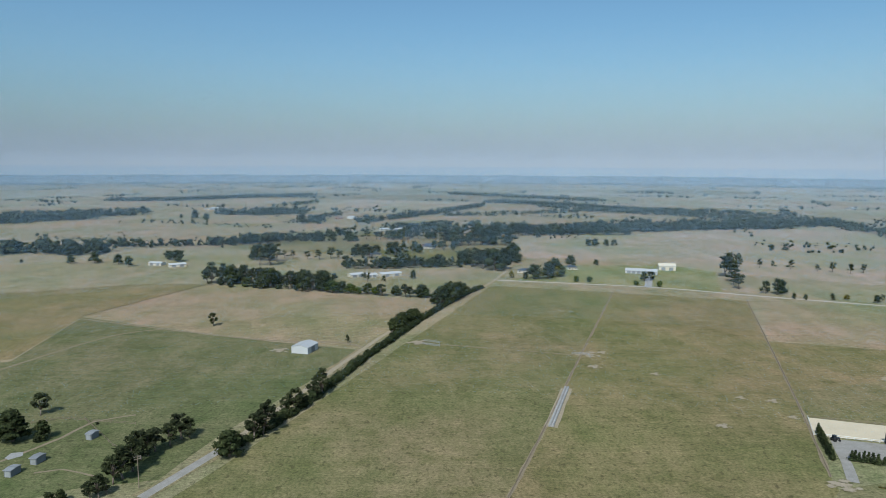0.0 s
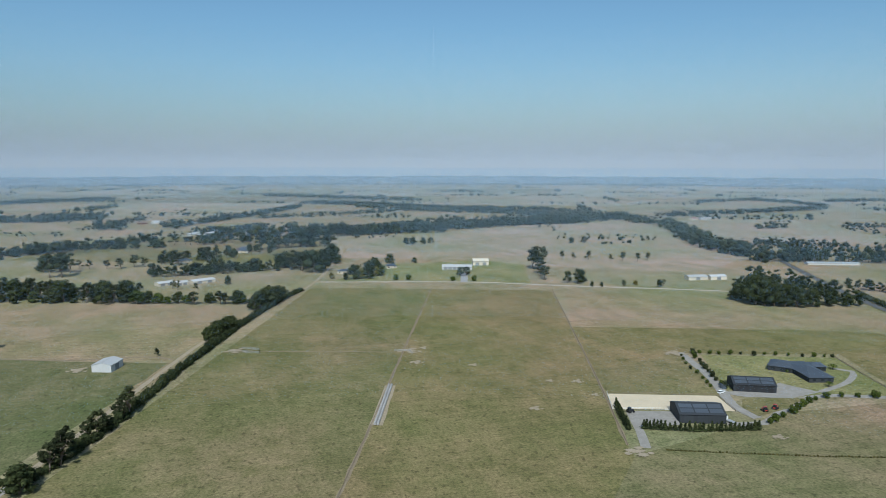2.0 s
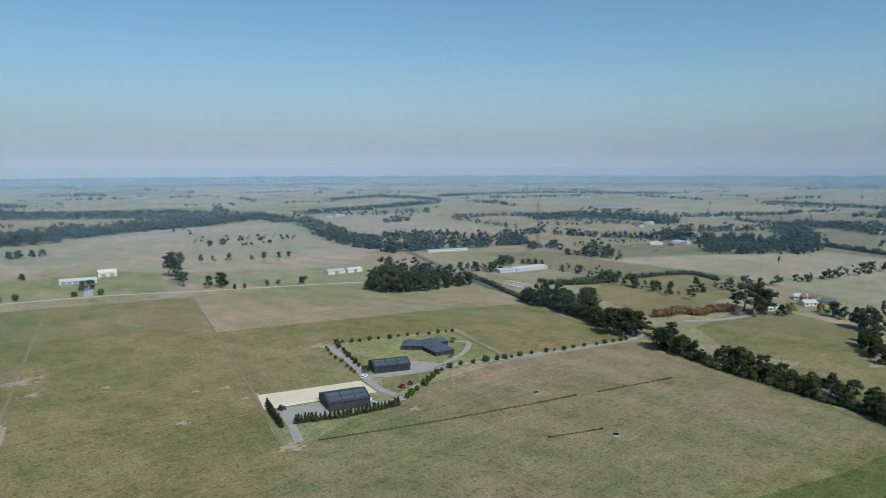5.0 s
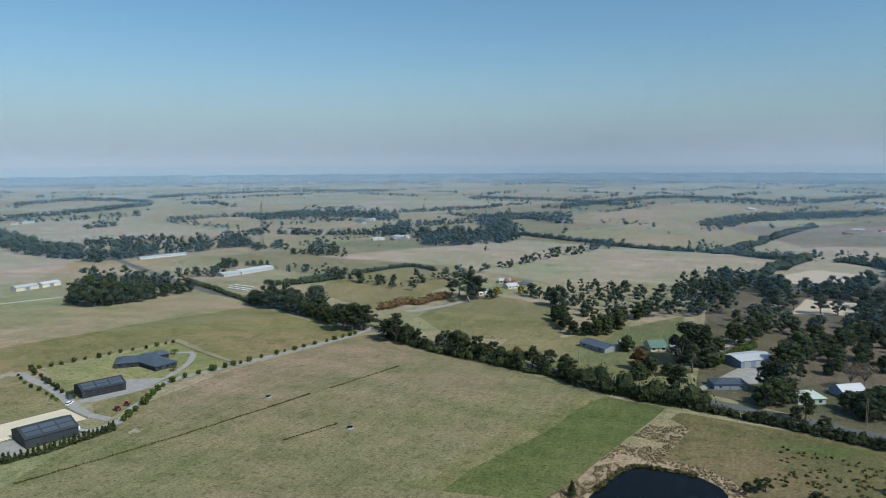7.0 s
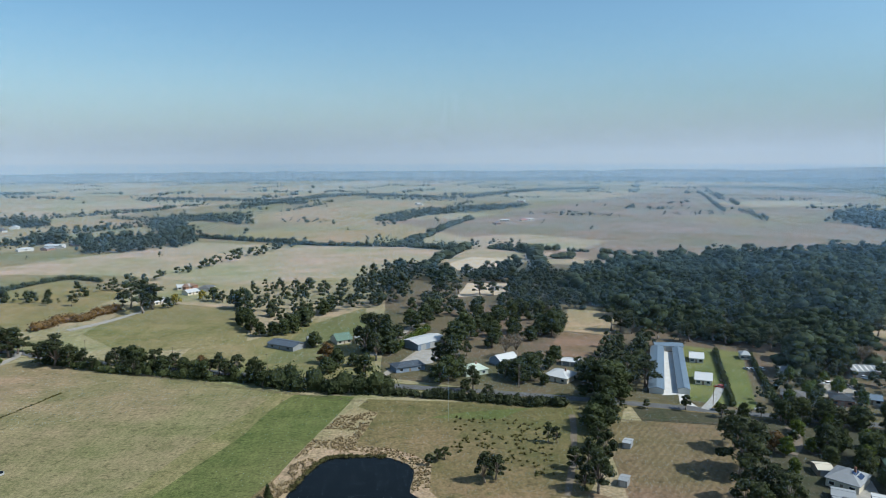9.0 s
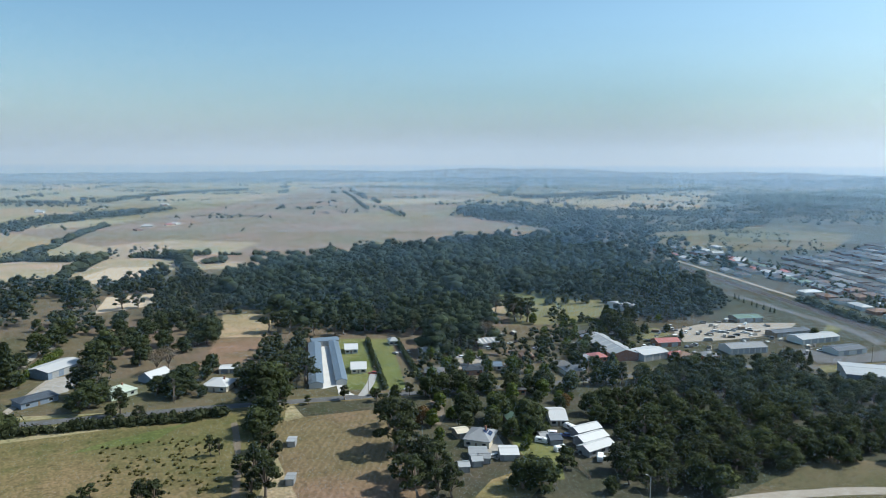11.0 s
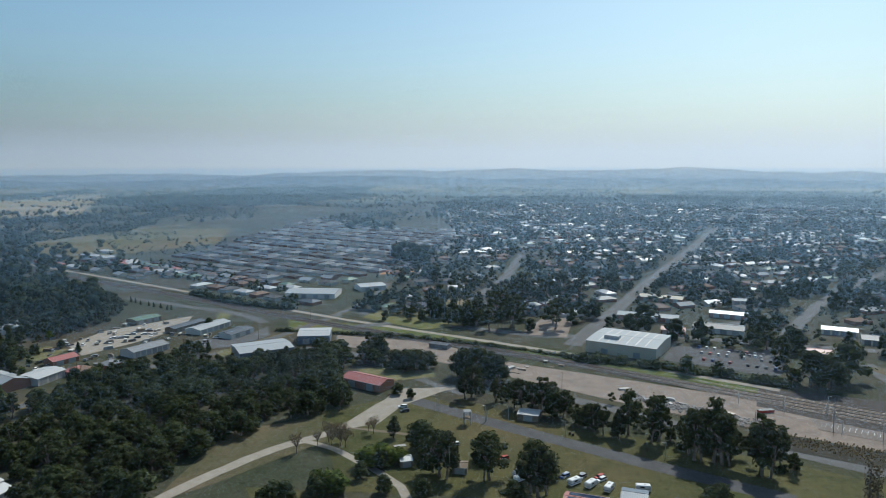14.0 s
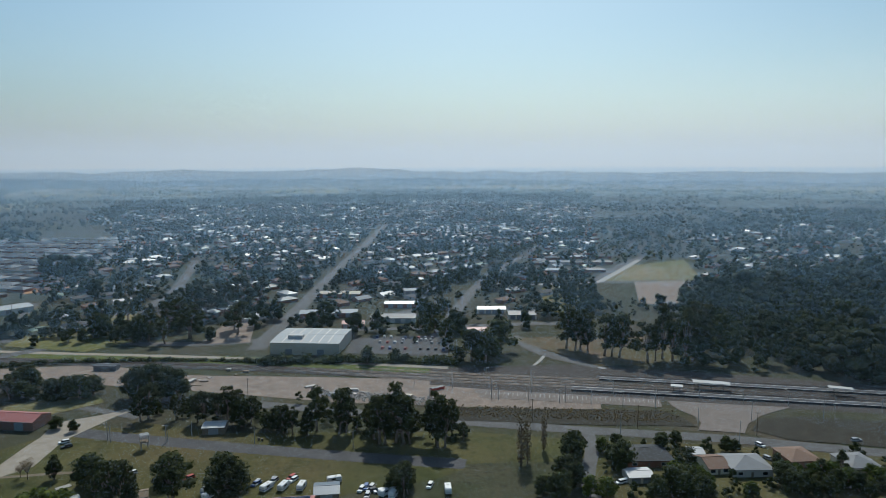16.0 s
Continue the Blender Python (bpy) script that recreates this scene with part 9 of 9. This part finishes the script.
# the railway yard: site shed, bin and heaps
shed("site_shed", 93.4, -417.8, 165.4, 12.7, 5, 2.8, 0.4, "slate", "grey", "dark flat-roofed site shed in the railway yard", "", 1)
bin_ = thing("skip_bin", *(-79.5, -337.4), 20, "long red steel skip bin in the railway yard", "bin")
part("tub", Shape().box(0, 0, 0.2, 7.0, 2.2, 1.2, 0, 1.08), M["paint_red"], bin_)
part("rim", Shape().box(0, 0, 1.4, 7.7, 2.5, 0.12), M["dark_steel"], bin_)
r_q = random.Random(3)
for base_ in [(47.1, -383.3), (42.3, -378.1), (38.5, -383.1), (21.5, -393.5), (89.9, -416.5), (-19.3, -352.8), (-30.3, -346.3), (-41.1, -340.8), (-57.2, -334)]:
    for _ in range(3):
        k_ = thing("material_heap", base_[0] + r_q.uniform(-6, 6), base_[1] + r_q.uniform(-5, 5), r_q.uniform(0, 360), "low stack of rails and pale blocks in the railway yard", "stack", "stacks in the railway yard")
        w_, l_ = r_q.uniform(1.2, 2.2), r_q.uniform(2.5, 6.0)
        for j in range(r_q.randint(1, 3)):
            part("layer", Shape().box(0, 0, 0.5 * j, l_ * (1 - 0.08 * j), w_, 0.42), M[r_q.choice(["timber", "concrete", "pale_concrete", "rail"])], k_)
plant("round", [(-131, -244.1, 8.3), (-157.2, -243.3, 7.2), (-141.2, -202.1, 9.8), (-138.9, -207, 10.8), (-174.5, -198, 9.4), (-191.6, -195.9, 7.8),
    (-197.6, -192.2, 7.9), (-205.3, -190.3, 5.8), (-177, -232.5, 5.6), (-125.3, -202.7, 9.3), (-97.4, -217.5, 8.8), (-88.4, -216.3, 8.2),
    (-92.2, -212.7, 10.6), (123.2, -375.7, 9.5), (116.9, -371.5, 8), (110.3, -375, 9.9), (130.2, -381.8, 8.8), (94.7, -326.2, 6.4),
    (86.5, -320.8, 5.8)], "house garden trees", False, 1.1)
cluster(["garden", "round", "garden"], [(360.2, -201.7), (338.2, -223.6), (286.5, -230.4), (241.8, -214.6), (225.1, -185), (198.3, -155), (241.6, -132.4)], 11.0, (5, 10), "garden trees by the houses", False, 88, 1.0)
cluster(["round", "gum", "garden"], [(415.5, -340.3), (357.6, -343.5), (295.1, -322.9), (281, -264.4), (272.8, -220)], 12.0, (6, 11), "garden trees by the houses", True, 89)
fence([(-190.4, 289.2), (-170.2, 301.5), (-134.5, 295.1)], 6.0, 1.2, 2, "timber", "weathered wire fence of the shed yard")
fence([(-160.2, 301.6), (-133.5, 271.7), (-116.3, 258.4)], 6.0, 1.2, 2, "timber", "weathered wire fence of the shed yard")
fence([(398.8, 213.5), (362.7, 136.1), (335.2, 64.8), (320.9, 23.8)], 7.0, 1.2, 2, "timber", "weathered wire fence along the road paddock")
fence([(292.3, -78.9), (293.8, -99.3), (285.4, -137.7)], 5.0, 1.2, 2, "timber", "weathered fence of the mown paddock")
fence([(292.3, -78.9), (229.6, -56.9)], 5.0, 1.2, 2, "timber", "weathered fence of the mown paddock")
fence([(170.1, -450), (7.4, -393.5), (-89, -349.7)], 5.0, 1.4, 3, "zinc", "grey wire fence along the railway")
fence([(-18, -331.2), (-69.7, -312.4), (-89.2, -302.7)], 4.0, 1.2, 2, "timber", "low fence beside the railway road")
cluster(["round", "gum"], [(-431, -920.1), (-725.8, -1141.9), (-517.9, -750.9), (-358.2, -718.9)], 15.0, (6, 13), "trees behind the oval", True, 90, 1.0, [OVAL])
plant("garden", [(-144.3, -210.1, 8.9), (-145.1, -204.6, 8.3), (-141, -215.6, 9.1), (-157.2, -196.4, 6.9), (-177.9, -206.3, 8.2), (-182.2, -204.3, 7.3),
    (-188.8, -203.5, 7.3), (-194.8, -202, 7.8), (-196.5, -196.1, 8), (-208, -197.8, 7.3), (-208.2, -193.1, 8), (-125.5, -245.5, 6.6),
    (-109.9, -210, 7.8), (-104.2, -211.4, 8.6)], "station house garden trees", False, 1.1)
plant("bush", [(-143.1, -241.1, 2.3), (-157.3, -237.5, 2.3), (-166.6, -232.3, 2.3), (-184.6, -214.4, 2.2), (-204.1, -212.1, 2.2)], "station house garden bushes")

# ---- far tree belts ----
belt([(-547.2, 856.4), (-497.7, 880.3), (-432.6, 894.3)], 30, 9.0, (10, 17), seed=0)
belt([(-441.3, 936.6), (-349.6, 946.8), (-276.9, 990.5)], 14, 8.0, (7, 12), seed=1)
belt([(-273.1, 976.7), (-213.9, 1037.6), (-147, 1106.5)], 20, 8.0, (9, 14), seed=2)
belt([(-841.8, 1324.6), (-787.9, 1381.4), (-718, 1443.9), (-653.4, 1511.6)], 50, 9.0, (10, 18), seed=3)
belt([(-479.4, 1523.1), (-388.4, 1529.1), (-312.9, 1586.2)], 30, 9.0, (10, 17), seed=4)
belt([(-271.4, 1319.4), (-223.6, 1322.1)], 18, 8.0, (10, 16), seed=5)
belt([(-22.2, 1167.8), (109.5, 1155.2), (199.3, 1131.8), (338.1, 1237), (601, 1283.9)], 32, 9.0, (11, 19), seed=7)
belt([(33.1, 2521.7), (219.4, 2335.5), (466.5, 2088.5)], 40, 9.0, (10, 15), seed=8)
belt([(-154.4, 1326), (-96.4, 1423.4), (21.9, 1646.4), (99, 1844.1)], 24, 8.0, (8, 13), seed=9)
belt([(258.3, 1809.7), (414.6, 1617.6), (558.2, 1508.8), (667.9, 1334.8)], 26, 8.0, (8, 14), seed=10)
belt([(123.5, 2001), (325.9, 1861.8), (444.7, 1736.4)], 26, 8.0, (8, 13), seed=11)
belt([(720.4, 1244.5), (729.1, 1129.2), (611.4, 852.9), (596.6, 740.7)], 34, 9.0, (10, 16), seed=12)
belt([(480.6, 1635.9), (667.3, 1597.3), (743, 1283.6)], 26, 8.0, (8, 14), seed=13)
belt([(1232.3, 1781.1), (1495.1, 1831.9), (1465.6, 1536.2)], 30, 9.0, (8, 14), seed=14)
belt([(1031.7, 1031.9), (1162.7, 989.2), (1235.7, 837.4), (1240.9, 664.9)], 16, 8.0, (6, 11), seed=15)
belt([(860.9, 1053.3), (924.7, 1061.8)], 18, 8.0, (8, 14), seed=16)
belt([(857.8, 1352.6), (1051.8, 1374.3), (1372.1, 1460.1)], 34, 9.0, (9, 15), seed=17)
belt([(912.3, 680.6), (931.5, 586.6), (978.3, 522.5)], 22, 8.0, (6, 12), seed=18)
belt([(1656.6, 1737.1), (2115.4, 1656.3), (2330.8, 1256.5)], 30, 9.0, (9, 15), seed=19)
belt([(1165.3, 966.8), (1220.6, 822.1), (1377.5, 719), (1586.2, 582)], 16, 8.0, (7, 12), seed=20)
belt([(976.2, 520.1), (974.3, 412.2), (1018.1, 345.6), (1226.2, 438.6)], 50, 9.0, (9, 17), seed=21)
belt([(1358.4, 461.4), (1320.7, 367.5), (1263.8, 308.8)], 30, 9.0, (9, 15), seed=22)
hedge([(1047.7, 341.5), (1018.1, 282.8), (977.6, 206), (938.7, 130.6), (927.3, 66.4), (925.8, 26.5)], 7.0, 6.5, "gum", "long dark windbreak hedge across the plain", 92, 0.22, uneven=0.45)
hedge([(927.6, 22), (1043.4, -12.7), (1225.8, -62.9), (1342.9, -102.9)], 14.0, 7.5, "gum", "long dark windbreak hedge across the plain", 93, 0.22, uneven=0.45)
hedge([(919.7, 13.4), (891.9, -23.7), (882.5, -49.8)], 8.0, 6.0, "gum", "long dark windbreak hedge across the plain", 94, 0.22, uneven=0.45)
hedge([(890.2, -104), (858.6, -136.1), (843.6, -149.8)], 8.0, 6.0, "gum", "long dark windbreak hedge across the plain", 95, 0.22, uneven=0.45)
hedge([(891.5, -95), (886.2, -135.1), (874.5, -177.5)], 9.0, 7.5, "gum", "dark windbreak hedge on the plain", 100, 0.3, uneven=0.45)
hedge([(859.9, -142.3), (778.8, -135.3), (701.1, -126.6)], 22.0, 11.0, "gum", "dark windbreak hedge on the plain", 101, 0.3, uneven=0.45)
hedge([(803.6, -159.1), (801.5, -181)], 14.0, 9.0, "gum", "dark windbreak hedge on the plain", 102, 0.3, uneven=0.45)
hedge([(867.2, -190.7), (855.6, -211.7)], 5.0, 4.0, "gum", "dark windbreak hedge on the plain", 103, 0.3, uneven=0.45)
hedge([(840.9, -227.8), (834, -250.8)], 10.0, 6.0, "gum", "dark windbreak hedge on the plain", 104, 0.3, uneven=0.45)
hedge([(828.2, -294.2), (817.6, -313.3)], 8.0, 5.5, "gum", "dark windbreak hedge on the plain", 105, 0.3, uneven=0.45)
hedge([(918.3, 38.9), (922.7, 19.5)], 8.0, 6.0, "gum", "dark windbreak hedge on the plain", 106, 0.3, uneven=0.45)
hedge([(914.7, 5), (912.2, -27.9), (908.4, -64.3)], 9.0, 7.0, "gum", "dark windbreak hedge on the plain", 107, 0.3, uneven=0.45)
hedge([(740.8, -10.2), (794.9, -28.5), (858.7, -50.8), (894, -60.8)], 16.0, 9.0, "gum", "dark windbreak hedge on the plain", 108, 0.3, uneven=0.45)
belt([(-525.7, 873), (-488.3, 863.4), (-452.4, 848.7), (-426.1, 865.8)], 20, 8.0, (9, 15), seed=120)
belt([(-449.9, 955.1), (-404.6, 931.1), (-372.2, 945.2), (-340.3, 953)], 14, 8.0, (7, 11), seed=121)
belt([(-336.5, 953.2), (-300.1, 961.3), (-272.9, 976)], 16, 8.0, (8, 13), seed=122)
belt([(-803.8, 1264.1), (-785, 1301.3), (-761.7, 1354.2), (-700.4, 1385.3)], 50, 8.0, (10, 18), seed=124)
belt([(-479, 1521.5), (-408, 1509.6), (-351.5, 1529.9), (-308.3, 1549.7)], 30, 8.0, (9, 14), seed=125)
belt([(-109.7, 774.8), (-76.4, 758.9), (-39.7, 768.5), (-2, 778.3)], 16, 8.0, (8, 13), seed=126)
belt([(-953.1, 2020.2), (-795.3, 2034.3), (-649.6, 2210.8), (-451.5, 2341.9)], 60, 8.0, (9, 14), seed=127)
belt([(-92.1, 1213.7), (-42.2, 1195.6), (6.7, 1251.2)], 30, 8.0, (8, 13), seed=128)
belt([(-557, 871.9), (-539.3, 883.8)], 25, 8.0, (9, 14), seed=129)
belt([(112.2, 1175.1), (183.9, 1153.4), (276.7, 1172.7), (371.8, 1199.4), (516.2, 1236.3), (594.8, 1251.1), (749.6, 1334.3)], 36, 8.0, (9, 16), seed=140)
belt([(7.6, 1500.4), (106.6, 1532.2), (220, 1584.3)], 20, 8.0, (7, 11), seed=141)
belt([(164.6, 2042.8), (307.1, 1905.6), (425.3, 1736), (552.3, 1662.5)], 40, 8.0, (8, 13), seed=142)
belt([(576.2, 703.6), (609.3, 698.1), (640, 694.3)], 30, 8.0, (10, 18), seed=143)
belt([(1132.7, 896.2), (1271.4, 861.5), (1274.3, 772.1), (1220.4, 653.6)], 40, 8.0, (9, 15), seed=144)
belt([(2005, 772.7), (1957, 545.3), (1805.1, 296.4)], 30, 9.0, (8, 14), seed=28)
belt([(1692.3, 414.2), (2198.4, 228), (2024.3, -99.7)], 40, 9.0, (8, 14), seed=29)
belt([(1471.9, -25.4), (1596.4, -161.2), (1715.2, -264.3)], 40, 9.0, (8, 14), seed=30)
belt([(779.1, 526.1), (750.7, 473.1)], 16, 8.0, (8, 12), seed=31)
belt([(1327.4, 53), (1499.1, -31.2), (1643.5, -185.4)], 60, 9.0, (8, 13), seed=35)
belt([(2073.7, -151.7), (2482.6, -387.4), (2684.6, -683)], 40, 9.0, (8, 14), seed=36)
belt([(2424.8, -990.7), (1507.5, -672.1)], 10, 8.0, (5, 9), seed=37)
belt([(1584, -526.2), (1561.4, -569.3)], 14, 8.0, (8, 12), seed=38)
belt([(1885.5, -1325.6), (2953.7, -2183)], 26, 8.0, (8, 14), seed=39)
belt([(1739.5, -1308.2), (1795.2, -1765.9), (2005.5, -2460.3)], 60, 9.0, (9, 16), seed=40)
belt([(1564.7, -1256.7), (1542.5, -1300)], 12, 8.0, (8, 12), seed=41)
belt([(1598.5, -1445.8), (1615.1, -1553.5)], 16, 8.0, (8, 12), seed=42)
belt([(1113.4, -954.5), (1097.5, -1148.9), (912, -1242.1), (940.5, -1517.3)], 30, 9.0, (8, 14), seed=43)
belt([(818.5, -851.4), (795.5, -1006.8), (829.1, -1181.3)], 26, 8.0, (6, 10), seed=44)
belt([(1321.4, -1849.9), (967.4, -1737.9), (777.5, -2306.5)], 60, 9.0, (9, 16), seed=45)
belt([(1161.6, -1031.9), (1054, -1208.5), (1058.9, -1561.2)], 26, 8.0, (7, 12), seed=46)
belt([(2174.2, -451.1), (2030.3, -598.1), (1998.4, -797.7)], 6, 8.0, (3, 6), seed=47)
belt([(752.5, -969.6), (670.4, -1011.5)], 16, 8.0, (4, 7), seed=48)

belt([(-295.1, 1005), (-239.2, 1021.6), (-183.3, 1020.4)], 26, 9.0, (8, 13), seed=49)
belt([(592.1, 824.6), (729.4, 845.8), (780.9, 777)], 16, 9.0, (6, 11), seed=52)
belt([(245, 1603.2), (467.3, 1671.1), (625.3, 1473.5)], 30, 9.0, (8, 13), seed=53)
belt([(694.9, 843.2), (766.8, 743.8), (911.4, 713.3)], 18, 9.0, (7, 12), seed=54)

# belts along the far paddocks' edges and scattered paddock trees
r_b = random.Random(77)
for i, (quad, far_off) in enumerate(far_rows):
    yaw_ = math.degrees(math.atan2(-quad[0][0], quad[0][1]))
    south = 125 < yaw_ % 360 < 240
    if far_off < (1250 if south else 950) or r_b.random() < (0.2 if south or far_off > 1250 else 0.5):
        continue
    places = []
    for a, b in r_b.sample(list(zip(quad, quad[1:] + quad[:1])), 3):
        a, b = Vector(a), Vector(b)
        s0 = r_b.uniform(0, 0.5)
        s1 = s0 + r_b.uniform(0.25, 0.6)
        n_ = int((b - a).length * (s1 - s0) / (7 if far_off < 2200 else 12))
        for k in range(n_):
            p = a.lerp(b, s0 + (s1 - s0) * k / max(1, n_))
            places.append((p.x + r_b.uniform(-7, 7), p.y + r_b.uniform(-9, 9), r_b.uniform(7, 15) * (1.0 + 0.5 * noise.noise((p.x * 0.012, p.y * 0.012, 3.0))) * (1.0 if far_off < 1800 else 1.25)))
    for _ in range(r_b.randint(2, 9)):
        p = Vector(quad[0]).lerp(Vector(quad[1]), r_b.random()).lerp(Vector(quad[3]).lerp(Vector(quad[2]), r_b.random()), r_b.random())
        places.append((p.x, p.y, r_b.uniform(7, 13)))
    joined_trees("tree_belt", places, ["gum", "round"], "distant trees along paddock fences")

# scattered trees over the country south of the town
r_s = random.Random(31)
south_trees = []
while len(south_trees) < 6500:
    yaw_, away = radians(r_s.uniform(128, 232)), 1250 + 2800 * r_s.random() ** 1.2
    p = (-math.sin(yaw_) * away, math.cos(yaw_) * away)
    if noise.noise((p[0] * 0.004, p[1] * 0.004, 5.0)) > 0.0:
        south_trees.append((*p, r_s.uniform(9, 18)))
joined_trees("scattered_trees", south_trees, ["gum", "round"], "scattered distant trees beyond the town")

# far farmhouses and sheds
r_f = random.Random(15)
for spec in ([(-698, 1476.2), (-559.7, 1663.6), (-99.4, 1183.6), (-18.2, 960.3), (332.5, 2553.8), (491.4, 1679.2), (595.9, 1594.1), (965.7, 2621.5),
    (2638.9, 4705.9), (-210.8, 1416.4), (-70.7, 1185.1), (-1090.5, 2915.4), (-468.3, 2996.3)] + [(492.1, 1698.9), (607, 1632.3), (934.4, 2570.9), (1034.8, 1787.8), (874.4, 1263.2), (1164.8, 685.8), (900.3, 499.4), (1198, 789.1),
    (3300.9, 2069.7), (1978.5, 2075.6)]
             + [(908.2, 474.6), (955.3, 460.3), (626.8, 206.8), (618.2, 187.4), (1602.9, 655.2), (1885.7, 1311.4), (1138.1, 666.1), (1237.7, -141.8),
    (1748, -260.9), (1764.1, -5.6)] + [(1302.9, -201), (1299, -163.4), (1875.5, -278), (1053.1, -786.4), (1017.3, -778.9), (1321.2, -213.4)]):
    meshes, words = r_f.choice(HOUSE_STOCK)
    put_house(meshes, spec[0], spec[1], r_f.uniform(0, 180), words, "farmhouse", "house", "far farmhouses", 0)
    if r_f.random() < 0.6:
        shed("farm_shed", spec[0] + r_f.uniform(15, 30), spec[1] + r_f.uniform(-25, 25), r_f.uniform(0, 180), r_f.uniform(16, 34), 12, 4, 1.6, "white", "white", "pale steel shed on a far farm", "far farm sheds", 0)

# ---- distance: hills coloured haze blue and slivers that imitate haze ----
# hill material: the haze's blue-grey is put into the base colour
hill, hill_nt, hill_b = base_material("haze_blue_hills", 1.0, 0.0, 0.0)
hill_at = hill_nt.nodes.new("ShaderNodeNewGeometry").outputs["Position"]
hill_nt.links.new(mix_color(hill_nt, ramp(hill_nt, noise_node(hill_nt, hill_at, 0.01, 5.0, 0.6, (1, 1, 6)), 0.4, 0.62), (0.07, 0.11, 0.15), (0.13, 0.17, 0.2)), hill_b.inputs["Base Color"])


def hill_ring(radius, low, high, seed, label):
    """A ring of low wooded hills; higher on the south side."""
    s = Shape()
    n = 1800
    verts = []
    for i in range(n):
        a = math.tau * i / n
        d = Vector((-math.sin(a), math.cos(a)))
        south = max(0.0, math.cos(radians((math.degrees(a) - 185 + 180) % 360 - 180) * 0.75)) ** 2
        w = 0.5 + 0.5 * noise.fractal((d.x * 3.0, d.y * 3.0, seed), 0.8, 2.0, 4)
        h = low + (high - low) * south * max(0.0, w) + 5 * noise.fractal((d.x * 30, d.y * 30, seed), 0.9, 2.0, 6)
        for z, r in ((-2, radius - 60), (h, radius), (-2, radius + 60)):
            verts.append((d.x * r, d.y * r, z))
    faces = []
    for i in range(n):
        j = (i + 1) % n
        faces += [(3 * i, 3 * j, 3 * j + 1, 3 * i + 1), (3 * i + 1, 3 * j + 1, 3 * j + 2, 3 * i + 2)]
    s.add(verts, faces)
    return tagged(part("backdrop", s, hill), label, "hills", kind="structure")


hill_ring(3880, 8, 62, 5.0, "low wooded rise with haze blue in its colour")
hill_ring(4300, 38, 110, 2.0, "low wooded hills with haze blue in their colour")
hill_ring(4850, 82, 225, 7.0, "horizon hills with haze blue in their colour")

# aerial haze imitated by rings of fine translucent tinted slivers, denser to the south
def haze_material(name, color, through_share=0.6):
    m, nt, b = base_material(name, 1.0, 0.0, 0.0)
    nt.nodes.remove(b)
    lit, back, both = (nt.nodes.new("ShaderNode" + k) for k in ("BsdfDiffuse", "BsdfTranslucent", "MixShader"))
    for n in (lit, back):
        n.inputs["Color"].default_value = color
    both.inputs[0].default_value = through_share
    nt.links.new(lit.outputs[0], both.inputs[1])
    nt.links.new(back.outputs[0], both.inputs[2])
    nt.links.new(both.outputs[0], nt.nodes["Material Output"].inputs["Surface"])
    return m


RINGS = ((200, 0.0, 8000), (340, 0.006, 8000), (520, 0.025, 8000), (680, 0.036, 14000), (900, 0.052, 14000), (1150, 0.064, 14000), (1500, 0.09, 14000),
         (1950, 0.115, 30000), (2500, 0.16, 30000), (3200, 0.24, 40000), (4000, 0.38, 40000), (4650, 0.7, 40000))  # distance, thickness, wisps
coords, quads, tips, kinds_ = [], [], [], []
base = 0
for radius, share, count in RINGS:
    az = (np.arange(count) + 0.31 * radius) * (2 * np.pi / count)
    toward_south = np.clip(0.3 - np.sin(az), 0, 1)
    # extra near slivers on the sunward side lift dark tones like lens glare
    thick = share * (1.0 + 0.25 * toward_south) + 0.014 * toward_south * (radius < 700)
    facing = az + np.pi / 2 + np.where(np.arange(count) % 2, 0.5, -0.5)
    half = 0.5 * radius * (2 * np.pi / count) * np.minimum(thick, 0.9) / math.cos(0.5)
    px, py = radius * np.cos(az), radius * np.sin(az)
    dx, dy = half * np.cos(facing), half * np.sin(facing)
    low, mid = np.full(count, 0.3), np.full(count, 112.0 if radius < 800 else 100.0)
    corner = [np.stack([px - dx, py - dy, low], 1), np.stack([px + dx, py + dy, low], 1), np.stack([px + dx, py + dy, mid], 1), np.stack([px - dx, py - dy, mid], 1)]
    # pale tips whiten the low sky above the horizon
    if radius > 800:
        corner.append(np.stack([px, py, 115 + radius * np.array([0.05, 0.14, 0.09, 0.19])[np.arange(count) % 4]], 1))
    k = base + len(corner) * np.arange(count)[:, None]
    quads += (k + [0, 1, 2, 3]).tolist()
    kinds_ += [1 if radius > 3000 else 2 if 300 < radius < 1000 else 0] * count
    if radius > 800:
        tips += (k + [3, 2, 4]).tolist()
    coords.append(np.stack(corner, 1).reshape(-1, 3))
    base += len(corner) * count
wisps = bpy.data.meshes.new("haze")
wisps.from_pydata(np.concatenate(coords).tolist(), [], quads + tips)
wisps.materials.append(haze_material("low_haze_tint", (0.58, 0.78, 0.96, 1)))
wisps.materials.append(haze_material("high_haze_tint", (0.84, 0.9, 0.99, 1), 0.7))
wisps.materials.append(haze_material("near_haze_tint", (0.4, 0.66, 0.97, 1)))
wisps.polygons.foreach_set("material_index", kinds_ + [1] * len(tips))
haze = tagged(new("haze", wisps), "rings of fine blue-tinted slivers imitating haze", "haze", kind="stuff")
haze.visible_shadow = False
